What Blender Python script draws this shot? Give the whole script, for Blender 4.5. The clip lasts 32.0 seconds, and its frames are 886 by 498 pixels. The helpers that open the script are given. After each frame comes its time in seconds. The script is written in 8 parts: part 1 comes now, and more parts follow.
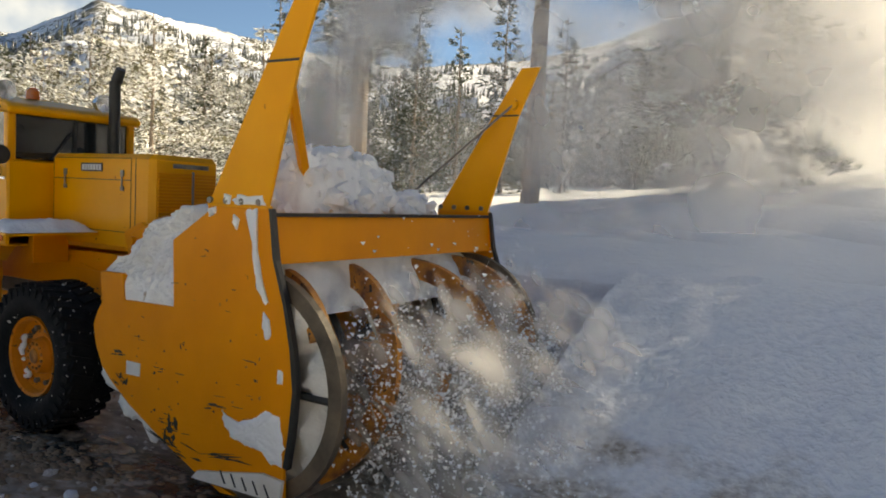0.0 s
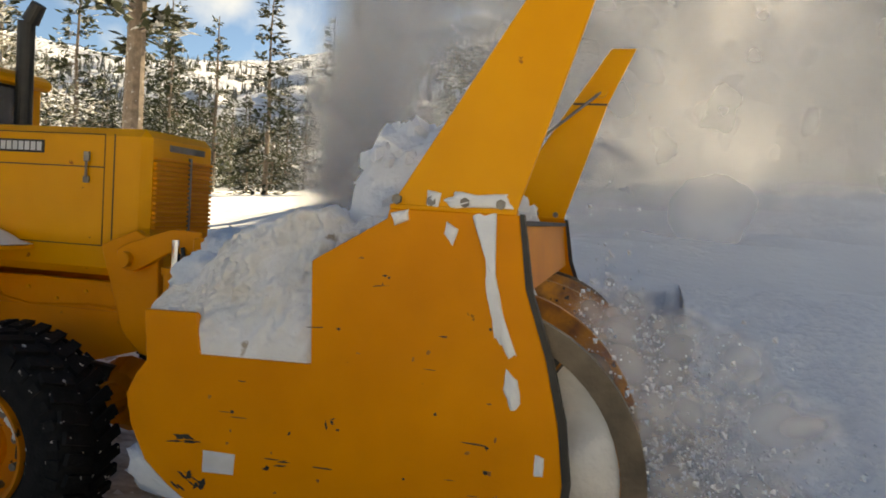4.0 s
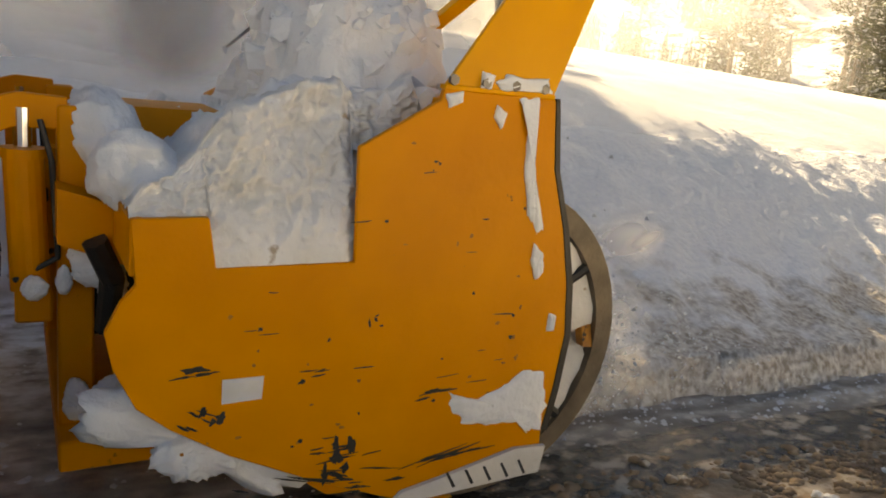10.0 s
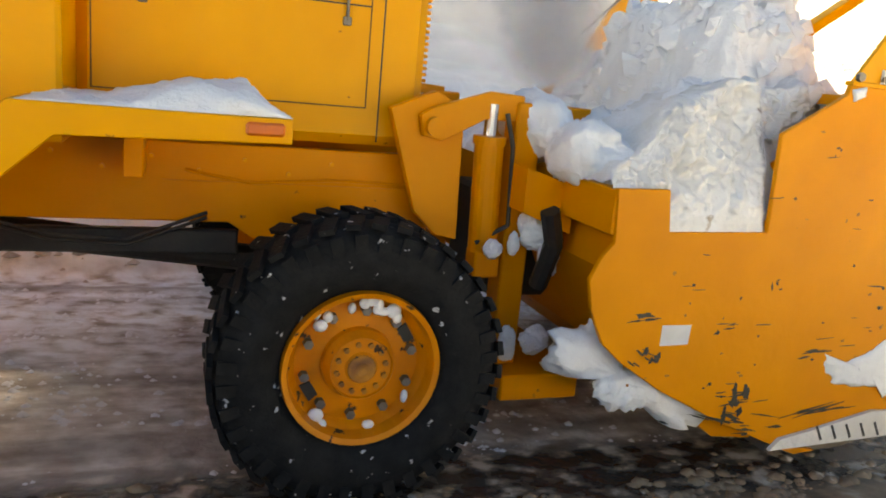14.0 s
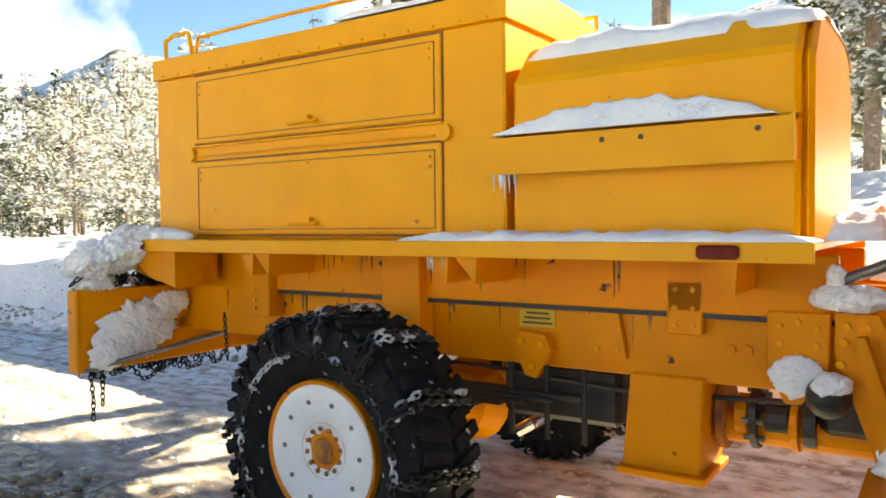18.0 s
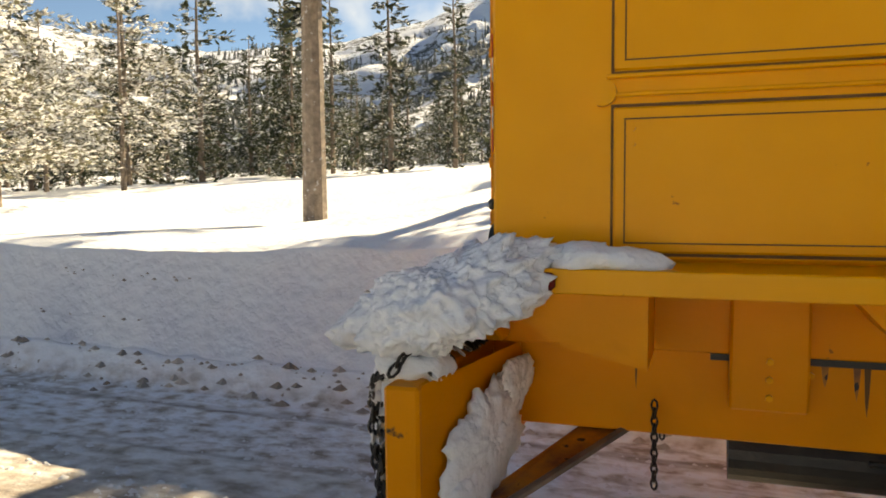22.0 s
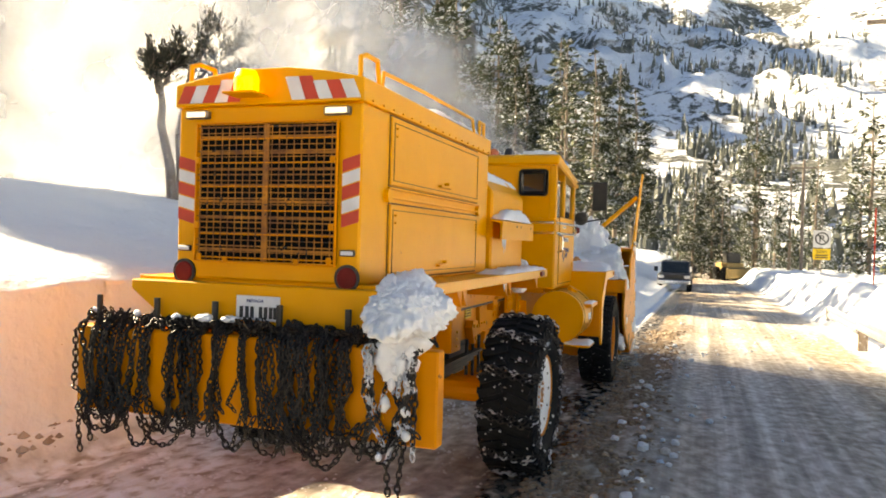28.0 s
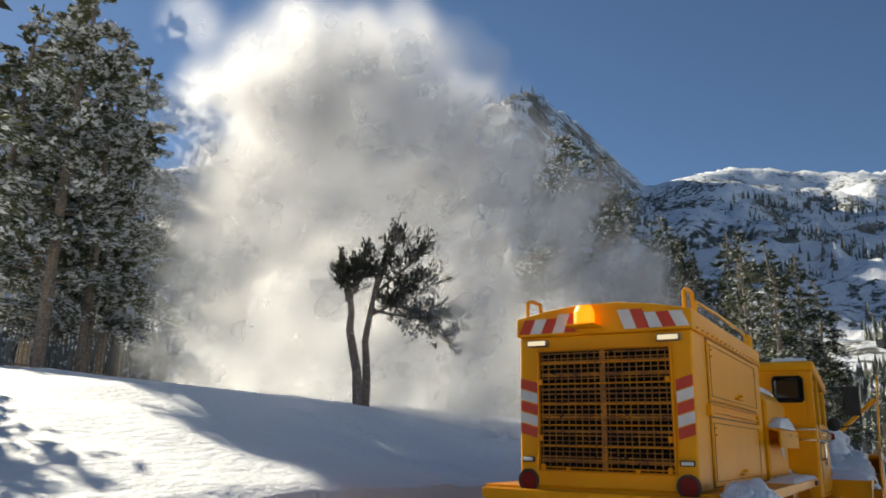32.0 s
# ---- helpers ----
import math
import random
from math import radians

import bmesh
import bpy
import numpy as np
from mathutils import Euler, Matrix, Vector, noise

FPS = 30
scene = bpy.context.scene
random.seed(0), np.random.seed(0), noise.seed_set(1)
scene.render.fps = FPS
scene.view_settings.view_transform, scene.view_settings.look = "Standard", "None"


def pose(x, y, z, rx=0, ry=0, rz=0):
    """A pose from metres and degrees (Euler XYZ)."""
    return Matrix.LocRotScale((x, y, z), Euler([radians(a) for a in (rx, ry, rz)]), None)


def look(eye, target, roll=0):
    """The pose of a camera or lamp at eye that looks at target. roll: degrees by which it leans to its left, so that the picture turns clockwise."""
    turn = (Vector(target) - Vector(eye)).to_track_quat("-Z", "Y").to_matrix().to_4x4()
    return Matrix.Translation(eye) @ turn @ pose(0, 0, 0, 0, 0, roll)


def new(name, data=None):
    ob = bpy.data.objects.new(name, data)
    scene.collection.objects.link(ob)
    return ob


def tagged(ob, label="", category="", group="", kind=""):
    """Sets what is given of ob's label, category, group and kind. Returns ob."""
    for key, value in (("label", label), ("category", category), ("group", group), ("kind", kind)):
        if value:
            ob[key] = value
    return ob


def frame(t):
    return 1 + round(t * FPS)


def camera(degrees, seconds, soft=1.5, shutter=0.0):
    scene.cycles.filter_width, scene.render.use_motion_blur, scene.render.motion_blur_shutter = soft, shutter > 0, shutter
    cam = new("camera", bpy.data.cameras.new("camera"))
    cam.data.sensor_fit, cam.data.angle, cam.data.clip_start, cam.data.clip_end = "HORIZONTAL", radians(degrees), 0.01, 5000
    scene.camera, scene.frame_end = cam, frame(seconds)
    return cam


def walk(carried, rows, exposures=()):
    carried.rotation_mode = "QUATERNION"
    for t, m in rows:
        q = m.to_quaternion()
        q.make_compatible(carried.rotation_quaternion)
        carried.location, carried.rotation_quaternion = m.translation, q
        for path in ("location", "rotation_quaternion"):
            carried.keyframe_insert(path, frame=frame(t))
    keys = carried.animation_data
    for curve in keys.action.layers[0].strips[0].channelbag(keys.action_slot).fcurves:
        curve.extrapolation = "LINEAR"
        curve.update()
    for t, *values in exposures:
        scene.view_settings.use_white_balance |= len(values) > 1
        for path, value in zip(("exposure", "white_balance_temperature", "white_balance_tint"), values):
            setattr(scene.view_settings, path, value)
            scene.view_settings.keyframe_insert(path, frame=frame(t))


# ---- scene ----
# The truck creeps forward along x; the camera's rows are relative to it.
SPEED, GRADE, LENGTH = 0.36, -0.0176, 32.0


def ride(t):
    return Matrix.Translation((SPEED * t, 0, SPEED * t * GRADE))


cam = camera(60.7, 32.0, soft=1.8)
PATH = [
    (0, (11.203, -4.797, 2.059), (10.136, -3.111, 1.927), 2.6),
    (0.5, (11.020, -4.795, 2.036), (9.991, -3.087, 1.875), 3.2),
    (1, (10.842, -4.800, 2.031), (9.837, -3.079, 1.867), 2.6),
    (1.5, (10.535, -4.721, 2.020), (9.558, -2.986, 1.838), 2.5),
    (2, (10.158, -4.592, 1.981), (9.254, -2.818, 1.796), 1.0),
    (2.5, (9.635, -4.610, 1.936), (8.836, -2.784, 1.779), 3.3),
    (4.5, (7.852, -4.498, 1.909), (7.540, -2.523, 1.846), 1.8),
    (5, (7.597, -4.474, 1.865), (7.460, -2.479, 1.849), 1.7),
    (5.5, (7.247, -4.460, 1.941), (7.362, -2.467, 2.012), 4.8),
    (6, (7.013, -4.442, 1.990), (7.219, -2.460, 2.166), 4.2),
    (6.5, (6.904, -4.430, 1.980), (7.080, -2.479, 2.384), 4.2),
    (7, (6.677, -4.448, 2.063), (6.920, -2.557, 2.667), 3.7),
    (7.5, (6.508, -4.416, 2.110), (6.854, -2.608, 2.893), 2.4),
    (8, (6.312, -4.467, 2.068), (6.763, -2.706, 2.901), 2.5),
    (8.5, (6.233, -4.336, 2.053), (6.805, -2.530, 2.696), 2.1),
    (9, (6.050, -4.265, 1.994), (6.841, -2.440, 2.201), 2.5),
    (9.5, (5.784, -4.083, 2.052), (6.788, -2.373, 1.794), 6.4),
    (10, (5.711, -4.117, 2.002), (6.693, -2.434, 1.554), 6.3),
    (10.5, (5.613, -4.156, 1.921), (6.594, -2.472, 1.470), 6.0),
    (11, (5.438, -4.184, 1.903), (6.463, -2.526, 1.454), 5.5),
    (11.5, (5.253, -4.178, 1.910), (6.320, -2.549, 1.452), 5.7),
    (12, (5.046, -4.159, 2.005), (6.116, -2.553, 1.480), 7.2),
    (12.5, (4.792, -4.145, 1.896), (5.747, -2.460, 1.395), 7.1),
    (13, (4.655, -4.180, 1.875), (5.482, -2.428, 1.378), 5.7),
    (13.5, (4.517, -4.230, 1.857), (5.247, -2.433, 1.373), 5.8),
    (15.5, (3.262, -4.040, 1.627), (3.608, -2.085, 1.385), 1.8),
    (16, (3.153, -4.009, 1.634), (3.183, -2.022, 1.409), 1.2),
    (16.5, (3.031, -3.964, 1.643), (2.636, -2.014, 1.442), 1.0),
    (17, (2.827, -3.941, 1.615), (2.089, -2.086, 1.481), 0.5),
    (17.5, (2.637, -3.946, 1.677), (1.646, -2.211, 1.586), -0.1),
    (18, (2.428, -3.906, 1.733), (1.310, -2.249, 1.672), -0.5),
    (18.5, (2.185, -3.923, 1.746), (1.089, -2.251, 1.714), -0.3),
    (19, (1.947, -3.918, 1.739), (0.879, -2.227, 1.727), -0.0),
    (19.5, (1.552, -3.905, 1.821), (0.555, -2.171, 1.798), -1.1),
    (20, (1.136, -3.736, 1.754), (0.121, -2.012, 1.749), 0.3),
    (20.5, (0.623, -3.583, 1.796), (-0.404, -1.867, 1.790), 0.5),
    (21.5, (-0.879, -3.428, 1.849), (-1.629, -1.576, 1.745), -0.1),
    (22, (-1.453, -3.216, 1.917), (-2.101, -1.331, 1.750), -0.6),
    (23, (-2.745, -2.821, 1.866), (-2.451, -0.844, 1.791), -1.1),
    (23.5, (-3.320, -2.694, 1.788), (-2.475, -0.883, 1.706), 1.1),
    (24, (-3.772, -2.476, 1.806), (-2.464, -0.967, 1.706), 2.3),
    (24.5, (-4.230, -2.361, 1.820), (-2.563, -1.266, 1.663), 0.9),
    (25, (-4.584, -2.449, 1.848), (-2.788, -1.580, 1.702), 3.4),
    (25.5, (-4.908, -2.530, 1.875), (-3.036, -1.841, 1.737), 3.2),
    (26, (-5.353, -2.572, 1.908), (-3.468, -1.921, 1.764), 2.4),
    (26.5, (-5.631, -2.595, 1.932), (-3.769, -1.868, 1.862), 2.4),
    (28.5, (-6.399, -2.527, 1.929), (-4.500, -1.900, 1.924), 1.8),
    (29, (-6.607, -2.460, 1.916), (-4.704, -1.845, 1.913), 2.3),
    (29.5, (-6.720, -2.302, 1.900), (-4.830, -1.645, 1.896), 2.0),
    (30, (-6.810, -2.182, 1.922), (-4.994, -1.359, 2.079), 1.8),
    (30.5, (-6.951, -2.085, 1.951), (-5.204, -1.157, 2.249), 0.4),
    (31, (-7.096, -2.034, 1.958), (-5.415, -1.045, 2.398), 0.3),
    (31.5, (-7.258, -2.000, 1.969), (-5.601, -1.003, 2.482), 0.1),
    (32, (-7.452, -1.852, 1.948), (-5.795, -0.849, 2.445), 1.2),
]
EXPOSURES = [(0, 1.3, 8700, 5), (2.5, 1.3, 8900, 5), (4.5, 1.5, 9900, 6), (6, 1.25, 9600, 6), (7, -0.05, 9000, 6), (7.5, -0.75, 8600, 6), (8.3, -0.75, 8600, 6), (9, 0.6, 9300, 5), (9.5, 1.2, 11200, 8), (10, 1.7, 12800, 10), (12, 2.05, 12600, 9), (13, 2.6, 11600, 7), (16, 2.65, 9500, 2), (18, 2.4, 8600, 1), (20, 2.3, 9200, 3), (21.5, 1.45, 9500, 6), (23, 1.4, 9600, 6), (24, 1.9, 9900, 6), (26, 2.25, 9900, 6), (29, 2.0, 9100, 6), (30, 1.6, 8300, 5), (31, 0.95, 7300, 4), (32, 0.8, 7200, 4)]
walk(cam, [(t, ride(t) @ look(e, g, r)) for t, e, g, r in PATH], EXPOSURES)

# ---- light ----
SUN_YAW, SUN_UP = radians(17.0), radians(30.0)
world = bpy.data.worlds.new("sky")
scene.world = world
world.use_nodes = True
wn = world.node_tree
sky = wn.nodes.new("ShaderNodeTexSky")
sky.sky_type, sky.sun_disc = "NISHITA", False
sky.sun_elevation, sky.sun_rotation = SUN_UP, SUN_YAW
sky.altitude, sky.dust_density, sky.air_density, sky.ozone_density = 2000, 0.15, 0.85, 5.0
# broken white clouds over the valley behind the truck
way = wn.nodes.new("ShaderNodeTexCoord").outputs["Generated"]
puff = wn.nodes.new("ShaderNodeTexNoise")
puff.inputs["Scale"].default_value, puff.inputs["Detail"].default_value = 3.2, 7.0
wn.links.new(way, puff.inputs["Vector"])
apart = wn.nodes.new("ShaderNodeSeparateXYZ")
wn.links.new(way, apart.inputs[0])


def sky_range(value, a, b):
    r = wn.nodes.new("ShaderNodeMapRange")
    r.inputs[1].default_value, r.inputs[2].default_value = a, b
    wn.links.new(value, r.inputs[0])
    return r.outputs[0]


def sky_times(a, b):
    r = wn.nodes.new("ShaderNodeMath")
    r.operation = "MULTIPLY"
    wn.links.new(a, r.inputs[0])
    wn.links.new(b, r.inputs[1])
    return r.outputs[0]


cloud = sky_times(sky_times(sky_range(puff.outputs[0], 0.55, 0.70), sky_range(apart.outputs[0], 0.02, -0.25)), sky_range(apart.outputs[2], 0.62, 0.30))
over = wn.nodes.new("ShaderNodeMixRGB")
over.inputs[2].default_value = (8.0, 8.2, 8.6, 1)
wn.links.new(cloud, over.inputs[0])
wn.links.new(sky.outputs[0], over.inputs[1])
wn.links.new(over.outputs[0], wn.nodes["Background"].inputs[0])
wn.nodes["Background"].inputs[1].default_value = 0.062
sun = new("sun", bpy.data.lights.new("sun", "SUN"))
sun.data.energy, sun.data.angle, sun.data.color = 5.0, radians(0.6), (1.0, 0.93, 0.82)
to_sun = Vector((math.sin(SUN_YAW) * math.cos(SUN_UP), math.cos(SUN_YAW) * math.cos(SUN_UP), math.sin(SUN_UP)))
sun.matrix_world = Matrix.Translation((0, 0, 50)) @ to_sun.to_track_quat("Z", "Y").to_matrix().to_4x4()
scene.cycles.transparent_max_bounces = 128


# ---- materials ----
def material(name, color, rough=0.6, metal=0.0, second=None, scale=6.0, amount=0.5, bump=0.0, bump_scale=60.0, spots=None, spot_scale=9.0, spot_cut=0.68, random_tint=0.0, detail=6.0, coat=0.0, bump_depth=0.02, spec=0.5):
    """A surface of two mottled tones, with spots of a third and a fine relief."""
    m = bpy.data.materials.new(name)
    m.use_nodes = True
    n, l = m.node_tree.nodes, m.node_tree.links
    b = n["Principled BSDF"]
    b.inputs["Roughness"].default_value, b.inputs["Metallic"].default_value = rough, metal
    b.inputs["Coat Weight"].default_value = coat
    b.inputs["Specular IOR Level"].default_value = spec
    co = n.new("ShaderNodeTexCoord").outputs["Object"]
    noise_a = n.new("ShaderNodeTexNoise")
    noise_a.inputs["Scale"].default_value, noise_a.inputs["Detail"].default_value = scale, detail
    l.new(co, noise_a.inputs["Vector"])
    ramp = n.new("ShaderNodeValToRGB")
    ramp.color_ramp.elements[0].position, ramp.color_ramp.elements[1].position = 0.5 - amount / 2, 0.5 + amount / 2
    second = second or tuple(c * 0.75 for c in color)
    ramp.color_ramp.elements[0].color, ramp.color_ramp.elements[1].color = (*second, 1), (*color, 1)
    l.new(noise_a.outputs[0], ramp.inputs[0])
    out = ramp.outputs[0]
    if spots:
        noise_b = n.new("ShaderNodeTexNoise")
        noise_b.inputs["Scale"].default_value, noise_b.inputs["Detail"].default_value = spot_scale, 8.0
        l.new(co, noise_b.inputs["Vector"])
        cut = n.new("ShaderNodeValToRGB")
        cut.color_ramp.elements[0].position, cut.color_ramp.elements[1].position = spot_cut, spot_cut + 0.03
        l.new(noise_b.outputs[0], cut.inputs[0])
        mix = n.new("ShaderNodeMixRGB")
        mix.inputs[2].default_value = (*spots, 1)
        l.new(cut.outputs[0], mix.inputs[0])
        l.new(out, mix.inputs[1])
        out = mix.outputs[0]
    if random_tint:
        info = n.new("ShaderNodeObjectInfo")
        hsv = n.new("ShaderNodeHueSaturation")
        mul = n.new("ShaderNodeMath")
        mul.operation = "MULTIPLY_ADD"
        mul.inputs[1].default_value, mul.inputs[2].default_value = random_tint, 1 - random_tint / 2
        l.new(info.outputs["Random"], mul.inputs[0])
        l.new(mul.outputs[0], hsv.inputs["Value"])
        l.new(out, hsv.inputs["Color"])
        out = hsv.outputs[0]
    l.new(out, b.inputs["Base Color"])
    if bump:
        noise_c = n.new("ShaderNodeTexNoise")
        noise_c.inputs["Scale"].default_value, noise_c.inputs["Detail"].default_value = bump_scale, 5.0
        l.new(co, noise_c.inputs["Vector"])
        bn = n.new("ShaderNodeBump")
        bn.inputs["Strength"].default_value, bn.inputs["Distance"].default_value = bump, bump_depth
        l.new(noise_c.outputs[0], bn.inputs["Height"])
        l.new(bn.outputs[0], b.inputs["Normal"])
    return m


def glowing(name, color, strength):
    m = bpy.data.materials.new(name)
    m.use_nodes = True
    b = m.node_tree.nodes["Principled BSDF"]
    b.inputs["Base Color"].default_value = (*color, 1)
    b.inputs["Emission Color"].default_value = (*color, 1)
    b.inputs["Emission Strength"].default_value = strength
    return m


YELLOW = material("yellow paint", (0.88, 0.385, 0.010), 0.36, second=(0.78, 0.32, 0.007), scale=3.0, amount=0.7, bump=0.05, bump_scale=25, spots=(0.42, 0.13, 0.012), spot_scale=14, spot_cut=0.72, spec=0.18)
YELLOW_WORN = material("worn yellow paint", (0.83, 0.30, 0.006), 0.45, second=(0.68, 0.225, 0.004), scale=2.5, amount=0.6, bump=0.12, bump_scale=20, spots=(0.05, 0.03, 0.02), spot_scale=7, spot_cut=0.70, spec=0.18)
RUST = material("rusty yellow steel", (0.62, 0.24, 0.015), 0.6, second=(0.16, 0.06, 0.025), scale=9, amount=0.35, bump=0.2, bump_scale=40, spots=(0.03, 0.02, 0.015), spot_scale=18, spot_cut=0.62)
BLACK = material("black grease, steel and gaps", (0.03, 0.028, 0.025), 0.5, second=(0.012, 0.011, 0.01), scale=12, bump=0.15)
STEEL = material("scraped steel", (0.30, 0.28, 0.26), 0.45, metal=0.7, second=(0.10, 0.085, 0.07), scale=8, bump=0.15)
CHROME = material("chrome trim", (0.8, 0.8, 0.8), 0.15, metal=1.0, second=(0.6, 0.6, 0.6), scale=5)
RUBBER = material("tyre rubber", (0.018, 0.018, 0.019), 0.75, second=(0.009, 0.009, 0.009), scale=14, bump=0.3, bump_scale=50, spots=(0.5, 0.51, 0.53), spot_scale=17, spot_cut=0.665, spec=0.12)
RIM = material("orange wheel paint", (0.78, 0.26, 0.006), 0.5, second=(0.55, 0.16, 0.008), scale=6, amount=0.6, bump=0.15, bump_scale=30, spots=(0.06, 0.03, 0.018), spot_scale=15, spot_cut=0.64, spec=0.25)
FROSTED_CHAIN = material("frosted steel chain", (0.05, 0.045, 0.042), 0.5, metal=0.4, second=(0.02, 0.017, 0.015), scale=20, bump=0.2, spots=(0.6, 0.62, 0.65), spot_scale=9, spot_cut=0.53)
CHAIN = material("dark steel chain", (0.022, 0.017, 0.014), 0.45, metal=0.4, second=(0.011, 0.009, 0.008), scale=20, bump=0.2)
GLASS = material("dark cab glass", (0.02, 0.024, 0.026), 0.08, second=(0.012, 0.014, 0.015), scale=3, coat=0.5)
WHITE = material("white reflective sheet", (0.75, 0.75, 0.76), 0.5, second=(0.6, 0.6, 0.6), scale=10)
RED = material("red reflective sheet", (0.62, 0.05, 0.02), 0.45, second=(0.5, 0.04, 0.015), scale=10)
RED_LENS = material("red lamp lens", (0.19, 0.012, 0.008), 0.4, second=(0.12, 0.008, 0.006), scale=12, spec=0.15)
AMBER_LENS = material("amber lamp lens", (0.75, 0.16, 0.01), 0.2, second=(0.65, 0.13, 0.01), scale=12, coat=0.5)
BLUE = material("dark blue lettering", (0.035, 0.035, 0.16), 0.5, second=(0.03, 0.03, 0.13), scale=10)
BEACON = glowing("amber beacon", (1.0, 0.30, 0.01), 0.8)
STROBE = glowing("strobe lamp", (0.95, 0.80, 0.55), 0.35)
SNOW = material("snow", (0.86, 0.88, 0.91), 0.55, second=(0.80, 0.83, 0.87), scale=1.2, amount=0.8, bump=0.5, bump_scale=9)
SNOW_CLUMP = material("clumped snow", (0.86, 0.88, 0.90), 0.6, second=(0.76, 0.78, 0.81), scale=7, amount=0.7, bump=0.5, bump_scale=22, bump_depth=0.03)
DIRTY_SNOW = material("dirty cut snow", (0.80, 0.79, 0.76), 0.6, second=(0.66, 0.62, 0.56), scale=3.5, amount=0.6, bump=0.6, bump_scale=14, bump_depth=0.03, spots=(0.45, 0.36, 0.27), spot_scale=10, spot_cut=0.70)
ICE = material("clear ice", (0.80, 0.84, 0.88), 0.12, second=(0.7, 0.74, 0.78), scale=30, coat=0.4)
BARK = material("pine bark", (0.33, 0.26, 0.20), 0.9, second=(0.13, 0.10, 0.08), scale=9, amount=0.5, bump=0.8, bump_scale=22, spots=(0.45, 0.43, 0.42), spot_scale=12, spot_cut=0.64)
NEEDLES = material("snow-dusted needles", (0.075, 0.085, 0.035), 0.8, second=(0.03, 0.042, 0.018), scale=1.5, amount=0.6, spots=(0.72, 0.74, 0.76), spot_scale=2.6, spot_cut=0.56, random_tint=0.5)
DARK_NEEDLES = material("dark needles", (0.055, 0.05, 0.03), 0.8, second=(0.022, 0.026, 0.014), scale=1.5, amount=0.6, spots=(0.5, 0.5, 0.5), spot_scale=4, spot_cut=0.66, random_tint=0.4)
FENCE = material("galvanised fence steel", (0.16, 0.15, 0.14), 0.6, metal=0.3, second=(0.09, 0.085, 0.08), scale=8)
RAIL = material("guard rail zinc", (0.42, 0.42, 0.43), 0.5, metal=0.6, second=(0.3, 0.3, 0.31), scale=5, bump=0.1)


def bank_material():
    """Snow of the bank: clean above, with road dirt thrown over its ragged foot."""
    m = bpy.data.materials.new("bank snow")
    m.use_nodes = True
    n, l = m.node_tree.nodes, m.node_tree.links
    b = n["Principled BSDF"]
    b.inputs["Roughness"].default_value = 0.6
    co = n.new("ShaderNodeNewGeometry").outputs["Position"]
    xyz = n.new("ShaderNodeSeparateXYZ")
    l.new(co, xyz.inputs[0])
    wide, fine = n.new("ShaderNodeTexNoise"), n.new("ShaderNodeTexNoise")
    wide.inputs["Scale"].default_value, wide.inputs["Detail"].default_value = 2.2, 8.0
    fine.inputs["Scale"].default_value, fine.inputs["Detail"].default_value = 16.0, 8.0
    l.new(co, wide.inputs["Vector"])
    l.new(co, fine.inputs["Vector"])
    line = n.new("ShaderNodeMath")
    line.operation, line.inputs[1].default_value = "MULTIPLY_ADD", -1.6
    l.new(wide.outputs[0], line.inputs[0])
    l.new(xyz.outputs[2], line.inputs[2])
    edge = n.new("ShaderNodeMapRange")
    edge.inputs[1].default_value, edge.inputs[2].default_value = -0.38, -0.72
    l.new(line.outputs[0], edge.inputs[0])
    dirt, clean, mix = n.new("ShaderNodeValToRGB"), n.new("ShaderNodeValToRGB"), n.new("ShaderNodeMixRGB")
    for ramp, low, high in ((dirt, (0.34, 0.29, 0.24), (0.70, 0.67, 0.63)), (clean, (0.78, 0.81, 0.86), (0.87, 0.89, 0.92))):
        ramp.color_ramp.elements[0].position, ramp.color_ramp.elements[1].position = 0.36, 0.64
        ramp.color_ramp.elements[0].color, ramp.color_ramp.elements[1].color = (*low, 1), (*high, 1)
        l.new(fine.outputs[0], ramp.inputs[0])
    l.new(edge.outputs[0], mix.inputs[0])
    l.new(clean.outputs[0], mix.inputs[1])
    l.new(dirt.outputs[0], mix.inputs[2])
    l.new(mix.outputs[0], b.inputs["Base Color"])
    bump = n.new("ShaderNodeBump")
    bump.inputs["Strength"].default_value, bump.inputs["Distance"].default_value = 0.7, 0.05
    l.new(fine.outputs[0], bump.inputs["Height"])
    l.new(bump.outputs[0], b.inputs["Normal"])
    return m


BANK_SNOW = bank_material()


# ---- mesh helpers ----
def mesh_of(name, bm, mat):
    me = bpy.data.meshes.new(name)
    bm.normal_update()
    bm.to_mesh(me)
    bm.free()
    me.materials.append(mat)
    return me


def part(name, bm, mat, parent=None, label="", smooth=False):
    me = mesh_of(name, bm, mat)
    if smooth:
        me.polygons.foreach_set("use_smooth", [True] * len(me.polygons))
    ob = new(name, me)
    if parent:
        ob.parent = parent
    if label:
        ob["label"] = label
    return ob


def raw(name, verts, faces, mat, parent=None, label="", smooth=False):
    me = bpy.data.meshes.new(name)
    me.from_pydata(verts, [], faces)
    me.materials.append(mat)
    if smooth:
        me.polygons.foreach_set("use_smooth", [True] * len(me.polygons))
    ob = new(name, me)
    if parent:
        ob.parent = parent
    if label:
        ob["label"] = label
    return ob


